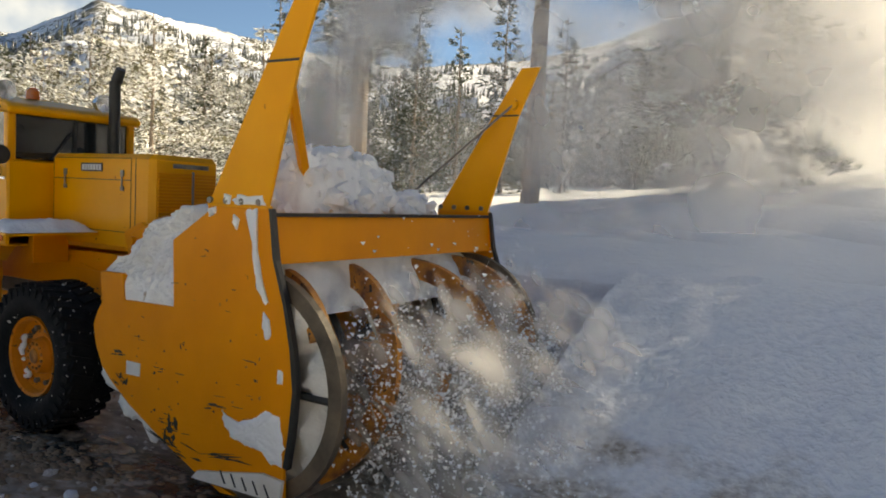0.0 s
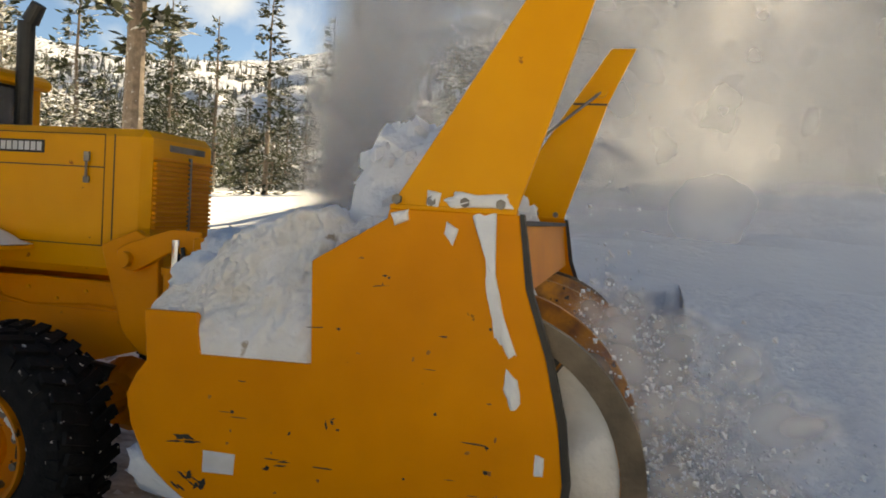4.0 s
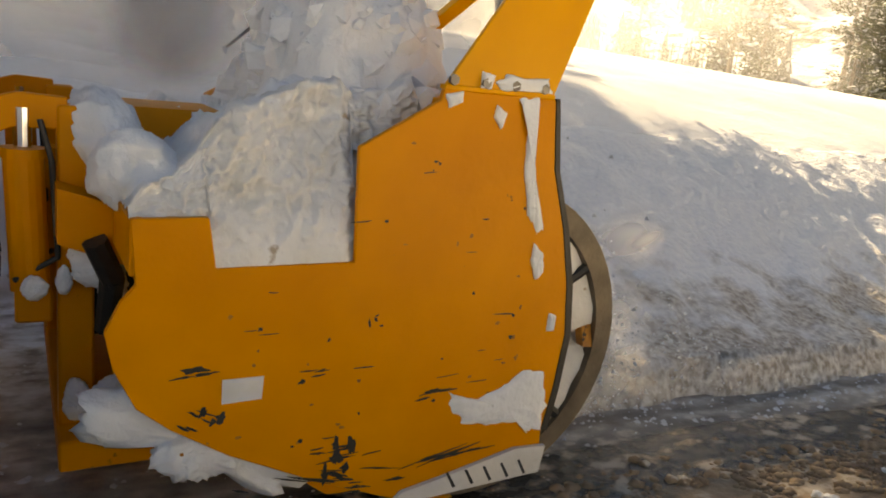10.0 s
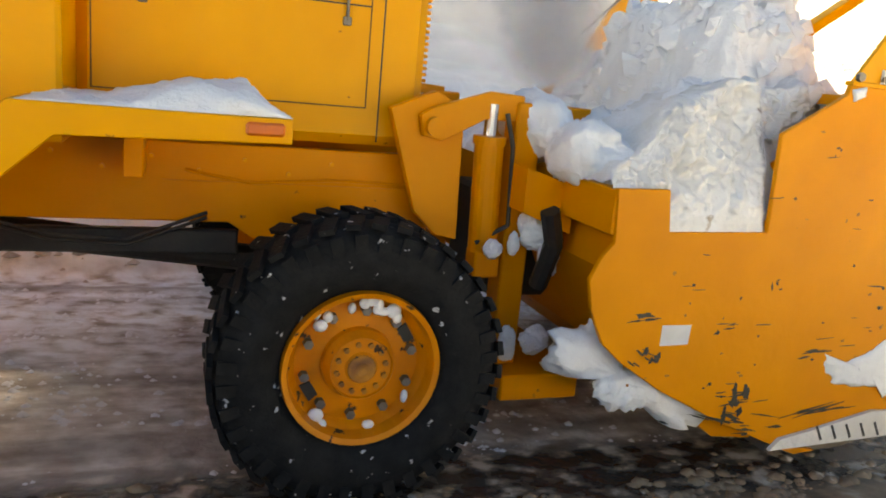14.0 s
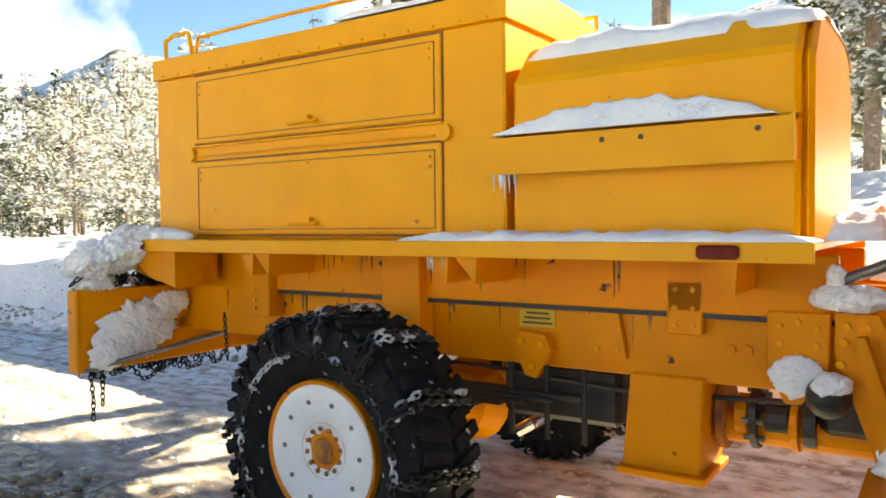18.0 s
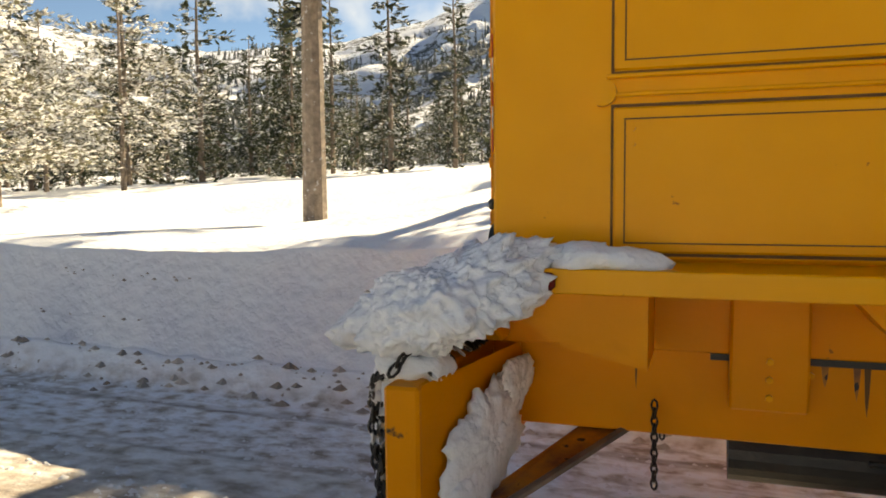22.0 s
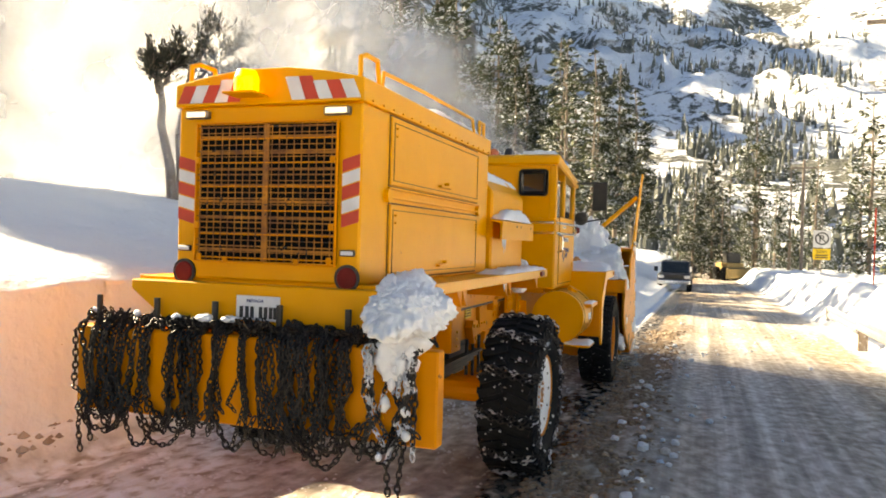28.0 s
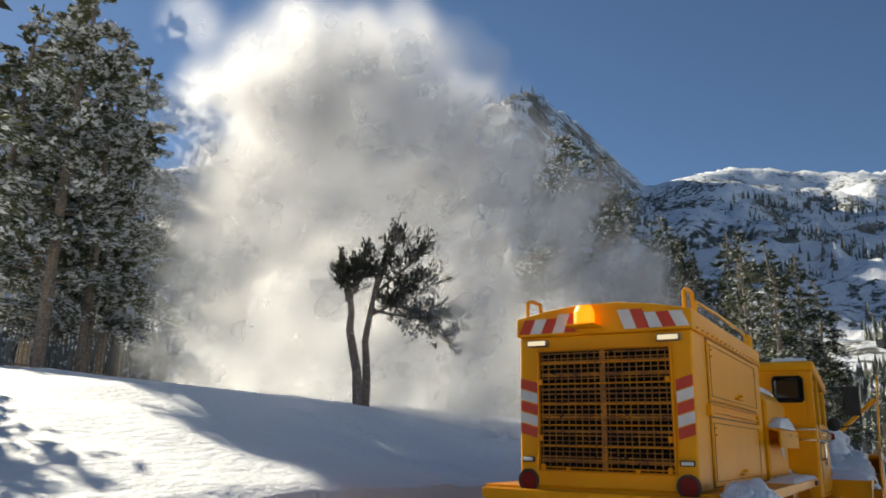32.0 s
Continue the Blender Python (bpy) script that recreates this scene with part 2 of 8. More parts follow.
def box(x0, x1, y0, y1, z0, z1, bevel=0.008, bm=None):
    bm = bm or bmesh.new()
    made = bmesh.ops.create_cube(bm, size=1, matrix=Matrix.LocRotScale(((x0 + x1) / 2, (y0 + y1) / 2, (z0 + z1) / 2), None, (abs(x1 - x0), abs(y1 - y0), abs(z1 - z0))))
    if bevel:
        edges = list({e for v in made["verts"] for e in v.link_edges})
        bmesh.ops.bevel(bm, geom=edges, offset=bevel, segments=1, affect="EDGES")
    return bm


def prism(points, y0, y1, bm=None, bevel=0.0):
    """A plate with the outline points (x, z), from y0 to y1."""
    bm = bm or bmesh.new()
    a = [bm.verts.new((x, y0, z)) for x, z in points]
    b = [bm.verts.new((x, y1, z)) for x, z in points]
    bm.faces.new(a)
    bm.faces.new(b[::-1])
    n = len(points)
    for i in range(n):
        bm.faces.new((a[i], b[i], b[(i + 1) % n], a[(i + 1) % n]))
    bmesh.ops.recalc_face_normals(bm, faces=bm.faces)
    if bevel:
        bmesh.ops.bevel(bm, geom=list(bm.edges), offset=bevel, segments=1, affect="EDGES")
    return bm


def prism_x(points, x0, x1, bm=None, bevel=0.0):
    """A body with the outline points (y, z), from x0 to x1."""
    bm = bm or bmesh.new()
    a = [bm.verts.new((x0, y, z)) for y, z in points]
    b = [bm.verts.new((x1, y, z)) for y, z in points]
    bm.faces.new(a)
    bm.faces.new(b[::-1])
    n = len(points)
    for i in range(n):
        bm.faces.new((a[i], b[i], b[(i + 1) % n], a[(i + 1) % n]))
    bmesh.ops.recalc_face_normals(bm, faces=bm.faces)
    if bevel:
        bmesh.ops.bevel(bm, geom=list(bm.edges), offset=bevel, segments=1, affect="EDGES")
    return bm


def rod(p, q, r, bm=None, seg=10, r2=None):
    bm = bm or bmesh.new()
    p, q = Vector(p), Vector(q)
    m = Matrix.Translation((p + q) / 2) @ (q - p).to_track_quat("Z", "Y").to_matrix().to_4x4()
    bmesh.ops.create_cone(bm, cap_ends=True, segments=seg, radius1=r, radius2=r if r2 is None else r2, depth=(q - p).length, matrix=m)
    return bm


def pipe(points, r, bm=None, seg=8):
    bm = bm or bmesh.new()
    for p, q in zip(points, points[1:]):
        rod(p, q, r, bm, seg)
    for p in points[1:-1]:
        bmesh.ops.create_icosphere(bm, subdivisions=1, radius=r * 1.02, matrix=Matrix.Translation(p))
    return bm


def lathe(profile, seg=40, bm=None, y0=0.0, caps=True):
    """Turns a profile of (y, radius) about the y axis."""
    bm = bm or bmesh.new()
    rings = []
    for y, r in profile:
        rings.append([bm.verts.new((r * math.cos(2 * math.pi * i / seg), y + y0, r * math.sin(2 * math.pi * i / seg))) for i in range(seg)])
    for a, b in zip(rings, rings[1:]):
        for i in range(seg):
            bm.faces.new((a[i], a[(i + 1) % seg], b[(i + 1) % seg], b[i]))
    for ring in (rings[0], rings[-1]) if caps else ():
        if Vector(ring[0].co).xz.length > 0.001:
            bm.faces.new(ring)
    bmesh.ops.recalc_face_normals(bm, faces=bm.faces)
    return bm


def fbm(x, y, z=0.0, octaves=4):
    return noise.fractal((x, y, z), 1.0, 2.0, octaves)


def heap(x0, x1, y0, y1, height, base, n=40, m=30, rough=0.05, freq=5.0, seed=0.0, fade=True):
    """A lump of snow over a rectangle: height and base are functions of (x, y)."""
    bm = bmesh.new()
    top, low = [], []
    for i in range(n + 1):
        top.append([])
        low.append([])
        for j in range(m + 1):
            u, w = i / n, j / m
            x, y = x0 + (x1 - x0) * u, y0 + (y1 - y0) * w
            edge = min(1.0, min(u, 1 - u) * 7, min(w, 1 - w) * 6) if fade else 1.0
            b = base(x, y)
            h = height(x, y)
            lump = fbm(x * freq, y * freq, seed) + 0.5 * abs(fbm(x * freq * 2.7, y * freq * 2.7, seed + 7))
            z = b + max(0.004, (h - b) * (edge ** 0.4 if edge > 0 else 0) + rough * lump * min(1, edge * 2))
            jx, jy = rough * 0.5 * fbm(y * freq, z * freq, seed + 3), rough * 0.5 * fbm(x * freq, z * freq, seed + 5)
            top[-1].append(bm.verts.new((x + jx, y + jy, z)))
            low[-1].append(bm.verts.new((x, y, b)) if i in (0, n) or j in (0, m) else None)
    for i in range(n):
        for j in range(m):
            bm.faces.new((top[i][j], top[i + 1][j], top[i + 1][j + 1], top[i][j + 1]))
    for i in range(n):
        bm.faces.new((low[i][0], low[i + 1][0], top[i + 1][0], top[i][0]))
        bm.faces.new((top[i][m], top[i + 1][m], low[i + 1][m], low[i][m]))
    for j in range(m):
        bm.faces.new((top[0][j], top[0][j + 1], low[0][j + 1], low[0][j]))
        bm.faces.new((low[n][j], low[n][j + 1], top[n][j + 1], top[n][j]))
    return bm


def smoothstep(a, b, v):
    t = min(1.0, max(0.0, (v - a) / (b - a)))
    return t * t * (3 - 2 * t)


# ---- ground ----
BERM_END, WALL = 20.2, 2.45


def road_z(x):
    return 0.045 + GRADE * max(-150.0, min(250.0, x))


def field_z(x, y):
    """The untouched snow to the truck's left."""
    rise = min(1.38, max(0.1, 0.2 + 0.085 * x)) * (1 - math.exp(-max(0, y - WALL) / 6.0))
    far = 0.045 * min(90.0, y - WALL) - 0.028 * min(60.0, max(0.0, -x))
    dip = 0.6 * math.exp(-((y - 9.5) / 5.0) ** 2) * smoothstep(5.0, 1.0, x) * smoothstep(-12.0, -4.0, x)
    z = 1.33 + rise + far - dip + 0.22 * math.exp(-((x - 10.0) / 4.5) ** 2) * smoothstep(4.0, 9.0, y) + GRADE * max(0.0, min(60, x - 25))
    return z + 0.10 * fbm(x * 0.22, y * 0.22, 1.0, 3) + 0.03 * fbm(x * 1.1, y * 1.1, 2.0, 3)


def berm_z(x, y):
    """The snow bank that the blower has not reached yet."""
    foot = -0.65 + 0.12 * fbm(x * 0.9, 3.3)
    s = smoothstep(foot, foot + 3.6, y)
    lip = 0.28 * smoothstep(foot, foot + 0.16, y)
    z = road_z(x) + lip + (field_z(x, WALL + 0.4) - road_z(x) - 0.28) * s
    return z + (0.05 * fbm(x * 2.5, y * 2.5, 5.0) if y > foot else 0.0)


def ground_z(x, y):
    r = road_z(x)
    if y > WALL + 0.05 or (y > 1.2 and x > BERM_END + 4):
        if x > BERM_END:
            return field_z(x, y) if y > WALL + 0.4 else berm_z(x, y)
        edge = WALL + 0.12 * fbm(x * 0.7, 0.5) + 0.05 * fbm(x * 4, 1.5)
        if y < edge + 0.03:
            return r + 0.25
        return r + (field_z(x, y) - r) * (0.965 + 0.035 * smoothstep(edge, edge + 0.35, y))
    if x > BERM_END and y > -1.2:
        return berm_z(x, y)
    if y > WALL - 0.3:
        return r + 0.25 * smoothstep(WALL - 0.3, WALL, y) + 0.05 * fbm(x * 3, y * 3)
    if y < -6.0:
        up = smoothstep(-6.0, -7.4 - 0.5 * fbm(x * 0.3, 9.0), y)
        return r + up * (1.25 + 0.3 * fbm(x * 0.4, y * 0.4, 4.0)) + 0.06 * fbm(x * 2, y * 2, 6.0) - 0.03 * max(0, -y - 20)
    # road: packed snow ridges and bare tracks that run along it
    rut = 0.018 * fbm(x * 0.35, y * 3.0, 11.0, 4) + 0.012 * fbm(x * 2.0, y * 6.0, 12.0, 3)
    band = 0.055 * smoothstep(0.55, 0.05, abs(y + 2.05 + 0.12 * fbm(x * 0.8, 2.0))) * (0.35 + 1.1 * abs(fbm(x * 5, y * 5, 8.0)))
    return r + rut + max(0.0, band)


def axis_values(stops):
    out = []
    for a, b, step in stops:
        out += list(np.arange(a, b - 1e-6, step))
    return out + [stops[-1][1]]


def ground_sheet():
    xs = axis_values([(-2500, -300, 250), (-300, -60, 20), (-60, -14, 2.0), (-14, 34, 0.14), (34, 70, 0.8), (70, 150, 4), (150, 400, 25), (400, 2500, 300)])
    ys = axis_values([(-2500, -200, 250), (-200, -40, 12), (-40, -9, 1.2), (-9, -6.6, 0.2), (-6.6, 2.2, 0.08), (2.2, 3.4, 0.05), (3.4, 14, 0.3), (14, 80, 1.5), (80, 200, 10), (200, 2500, 230)])
    verts = [(x, y, ground_z(x, y)) for x in xs for y in ys]
    k = len(ys)
    faces = [(i * k + j, (i + 1) * k + j, (i + 1) * k + j + 1, i * k + j + 1) for i in range(len(xs) - 1) for j in range(k - 1)]
    return tagged(raw("ground", verts, faces, GROUND, smooth=True), "snow-covered ground with a ploughed wet mountain road", "ground", kind="structure")


def ground_material():
    """Snow on the field; on the road wet asphalt, brown slush and packed tracks, by place."""
    m = bpy.data.materials.new("snow and slushy road")
    m.use_nodes = True
    n, l = m.node_tree.nodes, m.node_tree.links
    b = n["Principled BSDF"]
    co = n.new("ShaderNodeTexCoord").outputs["Object"]
    xyz = n.new("ShaderNodeSeparateXYZ")
    l.new(co, xyz.inputs[0])

    def node_noise(scale, stretch=(1, 1, 1), detail=6.0):
        mp = n.new("ShaderNodeMapping")
        mp.inputs["Scale"].default_value = stretch
        l.new(co, mp.inputs[0])
        t = n.new("ShaderNodeTexNoise")
        t.inputs["Scale"].default_value, t.inputs["Detail"].default_value = scale, detail
        l.new(mp.outputs[0], t.inputs["Vector"])
        return t.outputs[0]

    def ramp(value, stops):
        r = n.new("ShaderNodeValToRGB")
        e = r.color_ramp.elements
        e[0].position, e[0].color = stops[0][0], (*stops[0][1], 1)
        e[1].position, e[1].color = stops[-1][0], (*stops[-1][1], 1)
        for p, c in stops[1:-1]:
            x = e.new(p)
            x.color = (*c, 1)
        l.new(value, r.inputs[0])
        return r.outputs[0]

    def mapped(value, a, b2, c=0.0, d=1.0):
        r = n.new("ShaderNodeMapRange")
        r.inputs[1].default_value, r.inputs[2].default_value, r.inputs[3].default_value, r.inputs[4].default_value = a, b2, c, d
        l.new(value, r.inputs[0])
        return r.outputs[0]

    def math_node(op, a, c):
        r = n.new("ShaderNodeMath")
        r.operation = op
        for k, v in enumerate((a, c)):
            if isinstance(v, (int, float)):
                r.inputs[k].default_value = v
            else:
                l.new(v, r.inputs[k])
        return r.outputs[0]

    def mix(f, a, c):
        r = n.new("ShaderNodeMixRGB")
        l.new(f, r.inputs[0])
        l.new(a, r.inputs[1])
        l.new(c, r.inputs[2])
        return r.outputs[0]

    snow = ramp(node_noise(0.9), [(0.3, (0.80, 0.83, 0.88)), (0.7, (0.87, 0.89, 0.91))])
    tracks = node_noise(1.0, (0.035, 2.3, 1), 7.0)
    fine = node_noise(1.0, (0.12, 9.0, 1), 6.0)
    wide = node_noise(0.5, (0.2, 1.0, 1), 4.0)
    grit = node_noise(8.0, (0.7, 1, 1), 9.0)
    slush = ramp(grit, [(0.30, (0.12, 0.078, 0.048)), (0.5, (0.31, 0.22, 0.14)), (0.70, (0.58, 0.50, 0.41))])
    packed = ramp(math_node("ADD", math_node("MULTIPLY", fine, 0.35), math_node("MULTIPLY", grit, 0.65)), [(0.36, (0.29, 0.235, 0.185)), (0.50, (0.50, 0.435, 0.37)), (0.64, (0.76, 0.72, 0.67))])
    wet = ramp(grit, [(0.3, (0.03, 0.026, 0.023)), (0.7, (0.075, 0.062, 0.05))])
    worn = ramp(grit, [(0.3, (0.17, 0.14, 0.115)), (0.7, (0.40, 0.345, 0.295))])
    # where it lies across the road: bare wet lane beside the truck, brown ridge, tracks further out
    y = math_node("ADD", xyz.outputs[1], mapped(node_noise(0.6, (0.3, 0.6, 1)), 0, 1, -0.30, 0.30))
    lane = math_node("MULTIPLY", mapped(y, -1.62, -1.48), mapped(y, -0.80, -1.02))
    ridge = math_node("MULTIPLY", mapped(y, -2.30, -1.85), mapped(y, -1.20, -1.50))
    base = mix(mapped(math_node("ADD", math_node("MULTIPLY", tracks, 0.7), math_node("MULTIPLY", fine, 0.3)), 0.40, 0.54), worn, packed)
    base = mix(math_node("MULTIPLY", mapped(wide, 0.52, 0.62), 0.8), base, slush)
    base = mix(ridge, base, slush)
    under = mix(mapped(tracks, 0.36, 0.50), worn, mix(mapped(y, 0.2, 1.2), packed, mix(mapped(grit, 0.35, 0.6), packed, snow)))
    base = mix(mapped(y, -1.35, -0.95), base, under)
    base = mix(lane, base, mix(mapped(grit, 0.52, 0.62), wet, slush))
    snowy = math_node("MAXIMUM", mapped(xyz.outputs[1], 2.2, 2.4), mapped(y, -5.6, -6.3))
    beyond = math_node("MULTIPLY", mapped(xyz.outputs[1], -1.1, -0.9), mapped(xyz.outputs[0], 20.0, 20.3))
    snowy = math_node("MAXIMUM", snowy, beyond)
    l.new(mix(snowy, base, snow), b.inputs["Base Color"])
    wetness = math_node("MULTIPLY", lane, mapped(grit, 0.58, 0.48))
    b.inputs["Roughness"].default_value = 0.6
    l.new(mapped(wetness, 0, 1, 0.62, 0.22), b.inputs["Roughness"])
    bn = n.new("ShaderNodeBump")
    bn.inputs["Strength"].default_value, bn.inputs["Distance"].default_value = 0.6, 0.04
    l.new(math_node("ADD", node_noise(9.0), math_node("MULTIPLY", grit, 0.6)), bn.inputs["Height"])
    l.new(bn.outputs[0], b.inputs["Normal"])
    return m


GROUND = ground_material()
ground_sheet()


def berm_blocks():
    """The bank ahead of the blower, in blocks that the auger eats one after another."""
    blocks, step, x = [], 0.5, 8.7
    while x < BERM_END + 0.01:
        verts, k = [], 0
        ys = list(np.arange(-1.25, WALL + 0.75, 0.10))
        nx = 5
        for i in range(nx + 1):
            for y in ys:
                px = x + step * i / nx
                h = berm_z(px, y)
                verts.append((px - x, y, h if h > road_z(px) + 0.05 else h - 0.12))
        m = len(ys)
        faces = [(i * m + j, (i + 1) * m + j, (i + 1) * m + j + 1, i * m + j + 1) for i in range(nx) for j in range(m - 1)]
        base = len(verts)
        for i in (0, nx):
            for y in ys:
                verts.append((step * i / nx, y, road_z(x) - 0.3))
        for i in (0, nx):
            top = len(verts)
            verts += [verts[i * m + j] for j in range(m)]
            c0 = base + (0 if i == 0 else m)
            for j in range(m - 1):
                faces.append((top + j, top + j + 1, c0 + j + 1, c0 + j) if i == 0 else (c0 + j, c0 + j + 1, top + j + 1, top + j))
        ob = raw("snow_bank_block", verts, faces, BANK_SNOW, smooth=True)
        e = 0.02
        normals = [Vector((-(berm_z(x + v[0] + e, v[1]) - berm_z(x + v[0] - e, v[1])) / 2 / e, -(berm_z(x + v[0], v[1] + e) - berm_z(x + v[0], v[1] - e)) / 2 / e, 1)).normalized() for v in verts]
        ob.data.normals_split_custom_set_from_vertices(normals)
        tagged(ob, "block of uncut snow bank in the blower's way", "snow bank", "snow bank ahead of the blower")
        ob.location = (x, 0, 0)
        blocks.append((ob, x))
        x += step
    return blocks


BLOCKS = berm_blocks()

# ---- mountains ----
SKYLINE = [(-200, 9), (-150, 12), (-110, 15), (-97, 17.0), (-91, 18.1), (-85.5, 18.9), (-81, 19.8), (-77, 19.3), (-74.5, 18.8), (-69.5, 23.8), (-65.6, 26.4), (-62, 25.3), (-58.4, 23.6), (-54, 22), (-50, 21.6), (-44, 20.3), (-37, 18.8), (-31, 18.8), (-25, 20.3), (-15, 20.5), (0, 18.5), (10, 15.3), (15, 14.0), (20, 12.1), (26, 10.6), (36, 9.6), (44, 10.4), (50, 11.4), (57, 12.3), (62, 9.5), (75, 8.5), (100, 8), (160, 9)]
MID = (6.0, -2.0, 1.8)


def skyline(yaw):
    return float(np.interp(yaw, [a for a, e in SKYLINE], [e for a, e in SKYLINE]))


def mountain_height(yaw, r):
    """Metres above the camera, at a bearing (degrees to the left of y) and a distance."""
    top = 1000.0 + 220 * fbm(yaw * 0.05, 4.0)
    if -73 < yaw < -55:
        top *= 0.72 + 0.28 * abs(yaw + 64) / 9
    u = (r - 110) / (top - 110)
    peak = math.tan(radians(skyline(yaw))) * top
    a = radians(yaw)
    px, py = math.sin(a) * r * 0.0042, math.cos(a) * r * 0.0042
    rock = 1 - abs(fbm(px, py, 2.0, 5))
    relief = 0.26 * (rock - 0.72) + 0.035 * fbm(px * 6, py * 6, 3.0, 3)
    if u <= 1:
        u = max(0.0, u)
        shape = 0.30 * u + 0.70 * u ** 1.7
        return peak * min(1.0, max(0.0, shape + relief * math.sin(math.pi * min(1, u)) * min(1, u * 2.2))) * (1 if u < 0.97 else 1) - 1.5 * (1 - u) - 14 * (1 - u) ** 12
    return peak * (1 - 0.7 * (u - 1) * 2) + 0.01 * peak * fbm(yaw * 2.0, r * 0.03)


def mountain_material():
    m = bpy.data.materials.new("snowy rock and forest")
    m.use_nodes = True
    n, l = m.node_tree.nodes, m.node_tree.links
    b = n["Principled BSDF"]
    b.inputs["Roughness"].default_value = 0.85
    co = n.new("ShaderNodeTexCoord").outputs["Object"]
    geo = n.new("ShaderNodeNewGeometry")
    sep = n.new("ShaderNodeSeparateXYZ")
    l.new(geo.outputs["Normal"], sep.inputs[0])

    def node_noise(scale, detail, stretch=(1, 1, 1)):
        mp = n.new("ShaderNodeMapping")
        mp.inputs["Scale"].default_value = stretch
        l.new(co, mp.inputs[0])
        t = n.new("ShaderNodeTexNoise")
        t.inputs["Scale"].default_value, t.inputs["Detail"].default_value = scale, detail
        t.inputs["Roughness"].default_value = 0.65
        l.new(mp.outputs[0], t.inputs["Vector"])
        return t.outputs[0]

    def ramp(value, a, c, ca=(0, 0, 0), cc=(1, 1, 1)):
        r = n.new("ShaderNodeValToRGB")
        r.color_ramp.elements[0].position, r.color_ramp.elements[1].position = a, c
        r.color_ramp.elements[0].color, r.color_ramp.elements[1].color = (*ca, 1), (*cc, 1)
        l.new(value, r.inputs[0])
        return r.outputs[0]

    def mix(f, a, c):
        r = n.new("ShaderNodeMixRGB")
        l.new(f, r.inputs[0])
        l.new(a, r.inputs[1])
        l.new(c, r.inputs[2])
        return r.outputs[0]

    rock = ramp(node_noise(0.02, 9, (1, 1, 2.2)), 0.35, 0.65, (0.13, 0.11, 0.09), (0.40, 0.34, 0.28))
    snow = ramp(node_noise(0.05, 5), 0.3, 0.7, (0.74, 0.78, 0.86), (0.86, 0.88, 0.91))
    wood = ramp(node_noise(0.3, 3), 0.35, 0.65, (0.03, 0.034, 0.026), (0.16, 0.16, 0.14))
    add = n.new("ShaderNodeMath")
    add.operation = "ADD"
    l.new(sep.outputs[2], add.inputs[0])
    shift = n.new("ShaderNodeMath")
    shift.operation = "MULTIPLY_ADD"
    shift.inputs[1].default_value, shift.inputs[2].default_value = 1.1, -0.55
    l.new(node_noise(0.045, 8), shift.inputs[0])
    l.new(shift.outputs[0], add.inputs[1])
    col = mix(ramp(add.outputs[0], 0.53, 0.66), rock, snow)
    trees = n.new("ShaderNodeMath")
    trees.operation = "ADD"
    l.new(node_noise(0.012, 4), trees.inputs[0])
    fine = n.new("ShaderNodeMath")
    fine.operation = "MULTIPLY_ADD"
    fine.inputs[1].default_value, fine.inputs[2].default_value = 0.9, -0.45
    l.new(node_noise(0.16, 6, (1, 1, 0.45)), fine.inputs[0])
    l.new(fine.outputs[0], trees.inputs[1])
    col = mix(ramp(trees.outputs[0], 0.53, 0.60), col, wood)
    l.new(col, b.inputs["Base Color"])
    bn = n.new("ShaderNodeBump")
    bn.inputs["Strength"].default_value, bn.inputs["Distance"].default_value = 0.8, 12.0
    l.new(node_noise(0.04, 9), bn.inputs["Height"])
    l.new(bn.outputs[0], b.inputs["Normal"])
    return m


def mountains():
    yaws = axis_values([(-200, -100, 2.5), (-100, 66, 0.45), (66, 160, 2.5)])
    rs = axis_values([(115, 250, 9), (250, 700, 13), (700, 1500, 18), (1500, 1900, 80)])
    verts = []
    for yaw in yaws:
        a = radians(yaw)
        for r in rs:
            verts.append((MID[0] - math.sin(a) * r, MID[1] + math.cos(a) * r, MID[2] + mountain_height(yaw, r)))
    k = len(rs)
    faces = [(i * k + j, i * k + j + 1, (i + 1) * k + j + 1, (i + 1) * k + j) for i in range(len(yaws) - 1) for j in range(k - 1)]
    tagged(raw("backdrop_mountains", verts, faces, mountain_material(), smooth=True), "steep snowy mountains with rock bands and forest", "mountain", kind="structure")


mountains()


# ---- trees ----
def sprig(out, base, tip, width, rng):
    """One flat tuft of needles: a bent diamond of four triangles."""
    d = tip - base
    side = d.cross(Vector((rng.uniform(-0.4, 0.4), rng.uniform(-0.4, 0.4), 1)))
    if side.length < 1e-6:
        side = Vector((1, 0, 0))
    side = side.normalized() * width
    mid = base + d * 0.55 + Vector((0, 0, rng.uniform(-0.3, 0.3) * width))
    k = len(out[0])
    out[0].extend([base, mid + side, tip, mid - side, mid + Vector((0, 0, width * 0.5))])
    out[1].extend([(k, k + 1, k + 4), (k + 1, k + 2, k + 4), (k + 2, k + 3, k + 4), (k + 3, k, k + 4)])


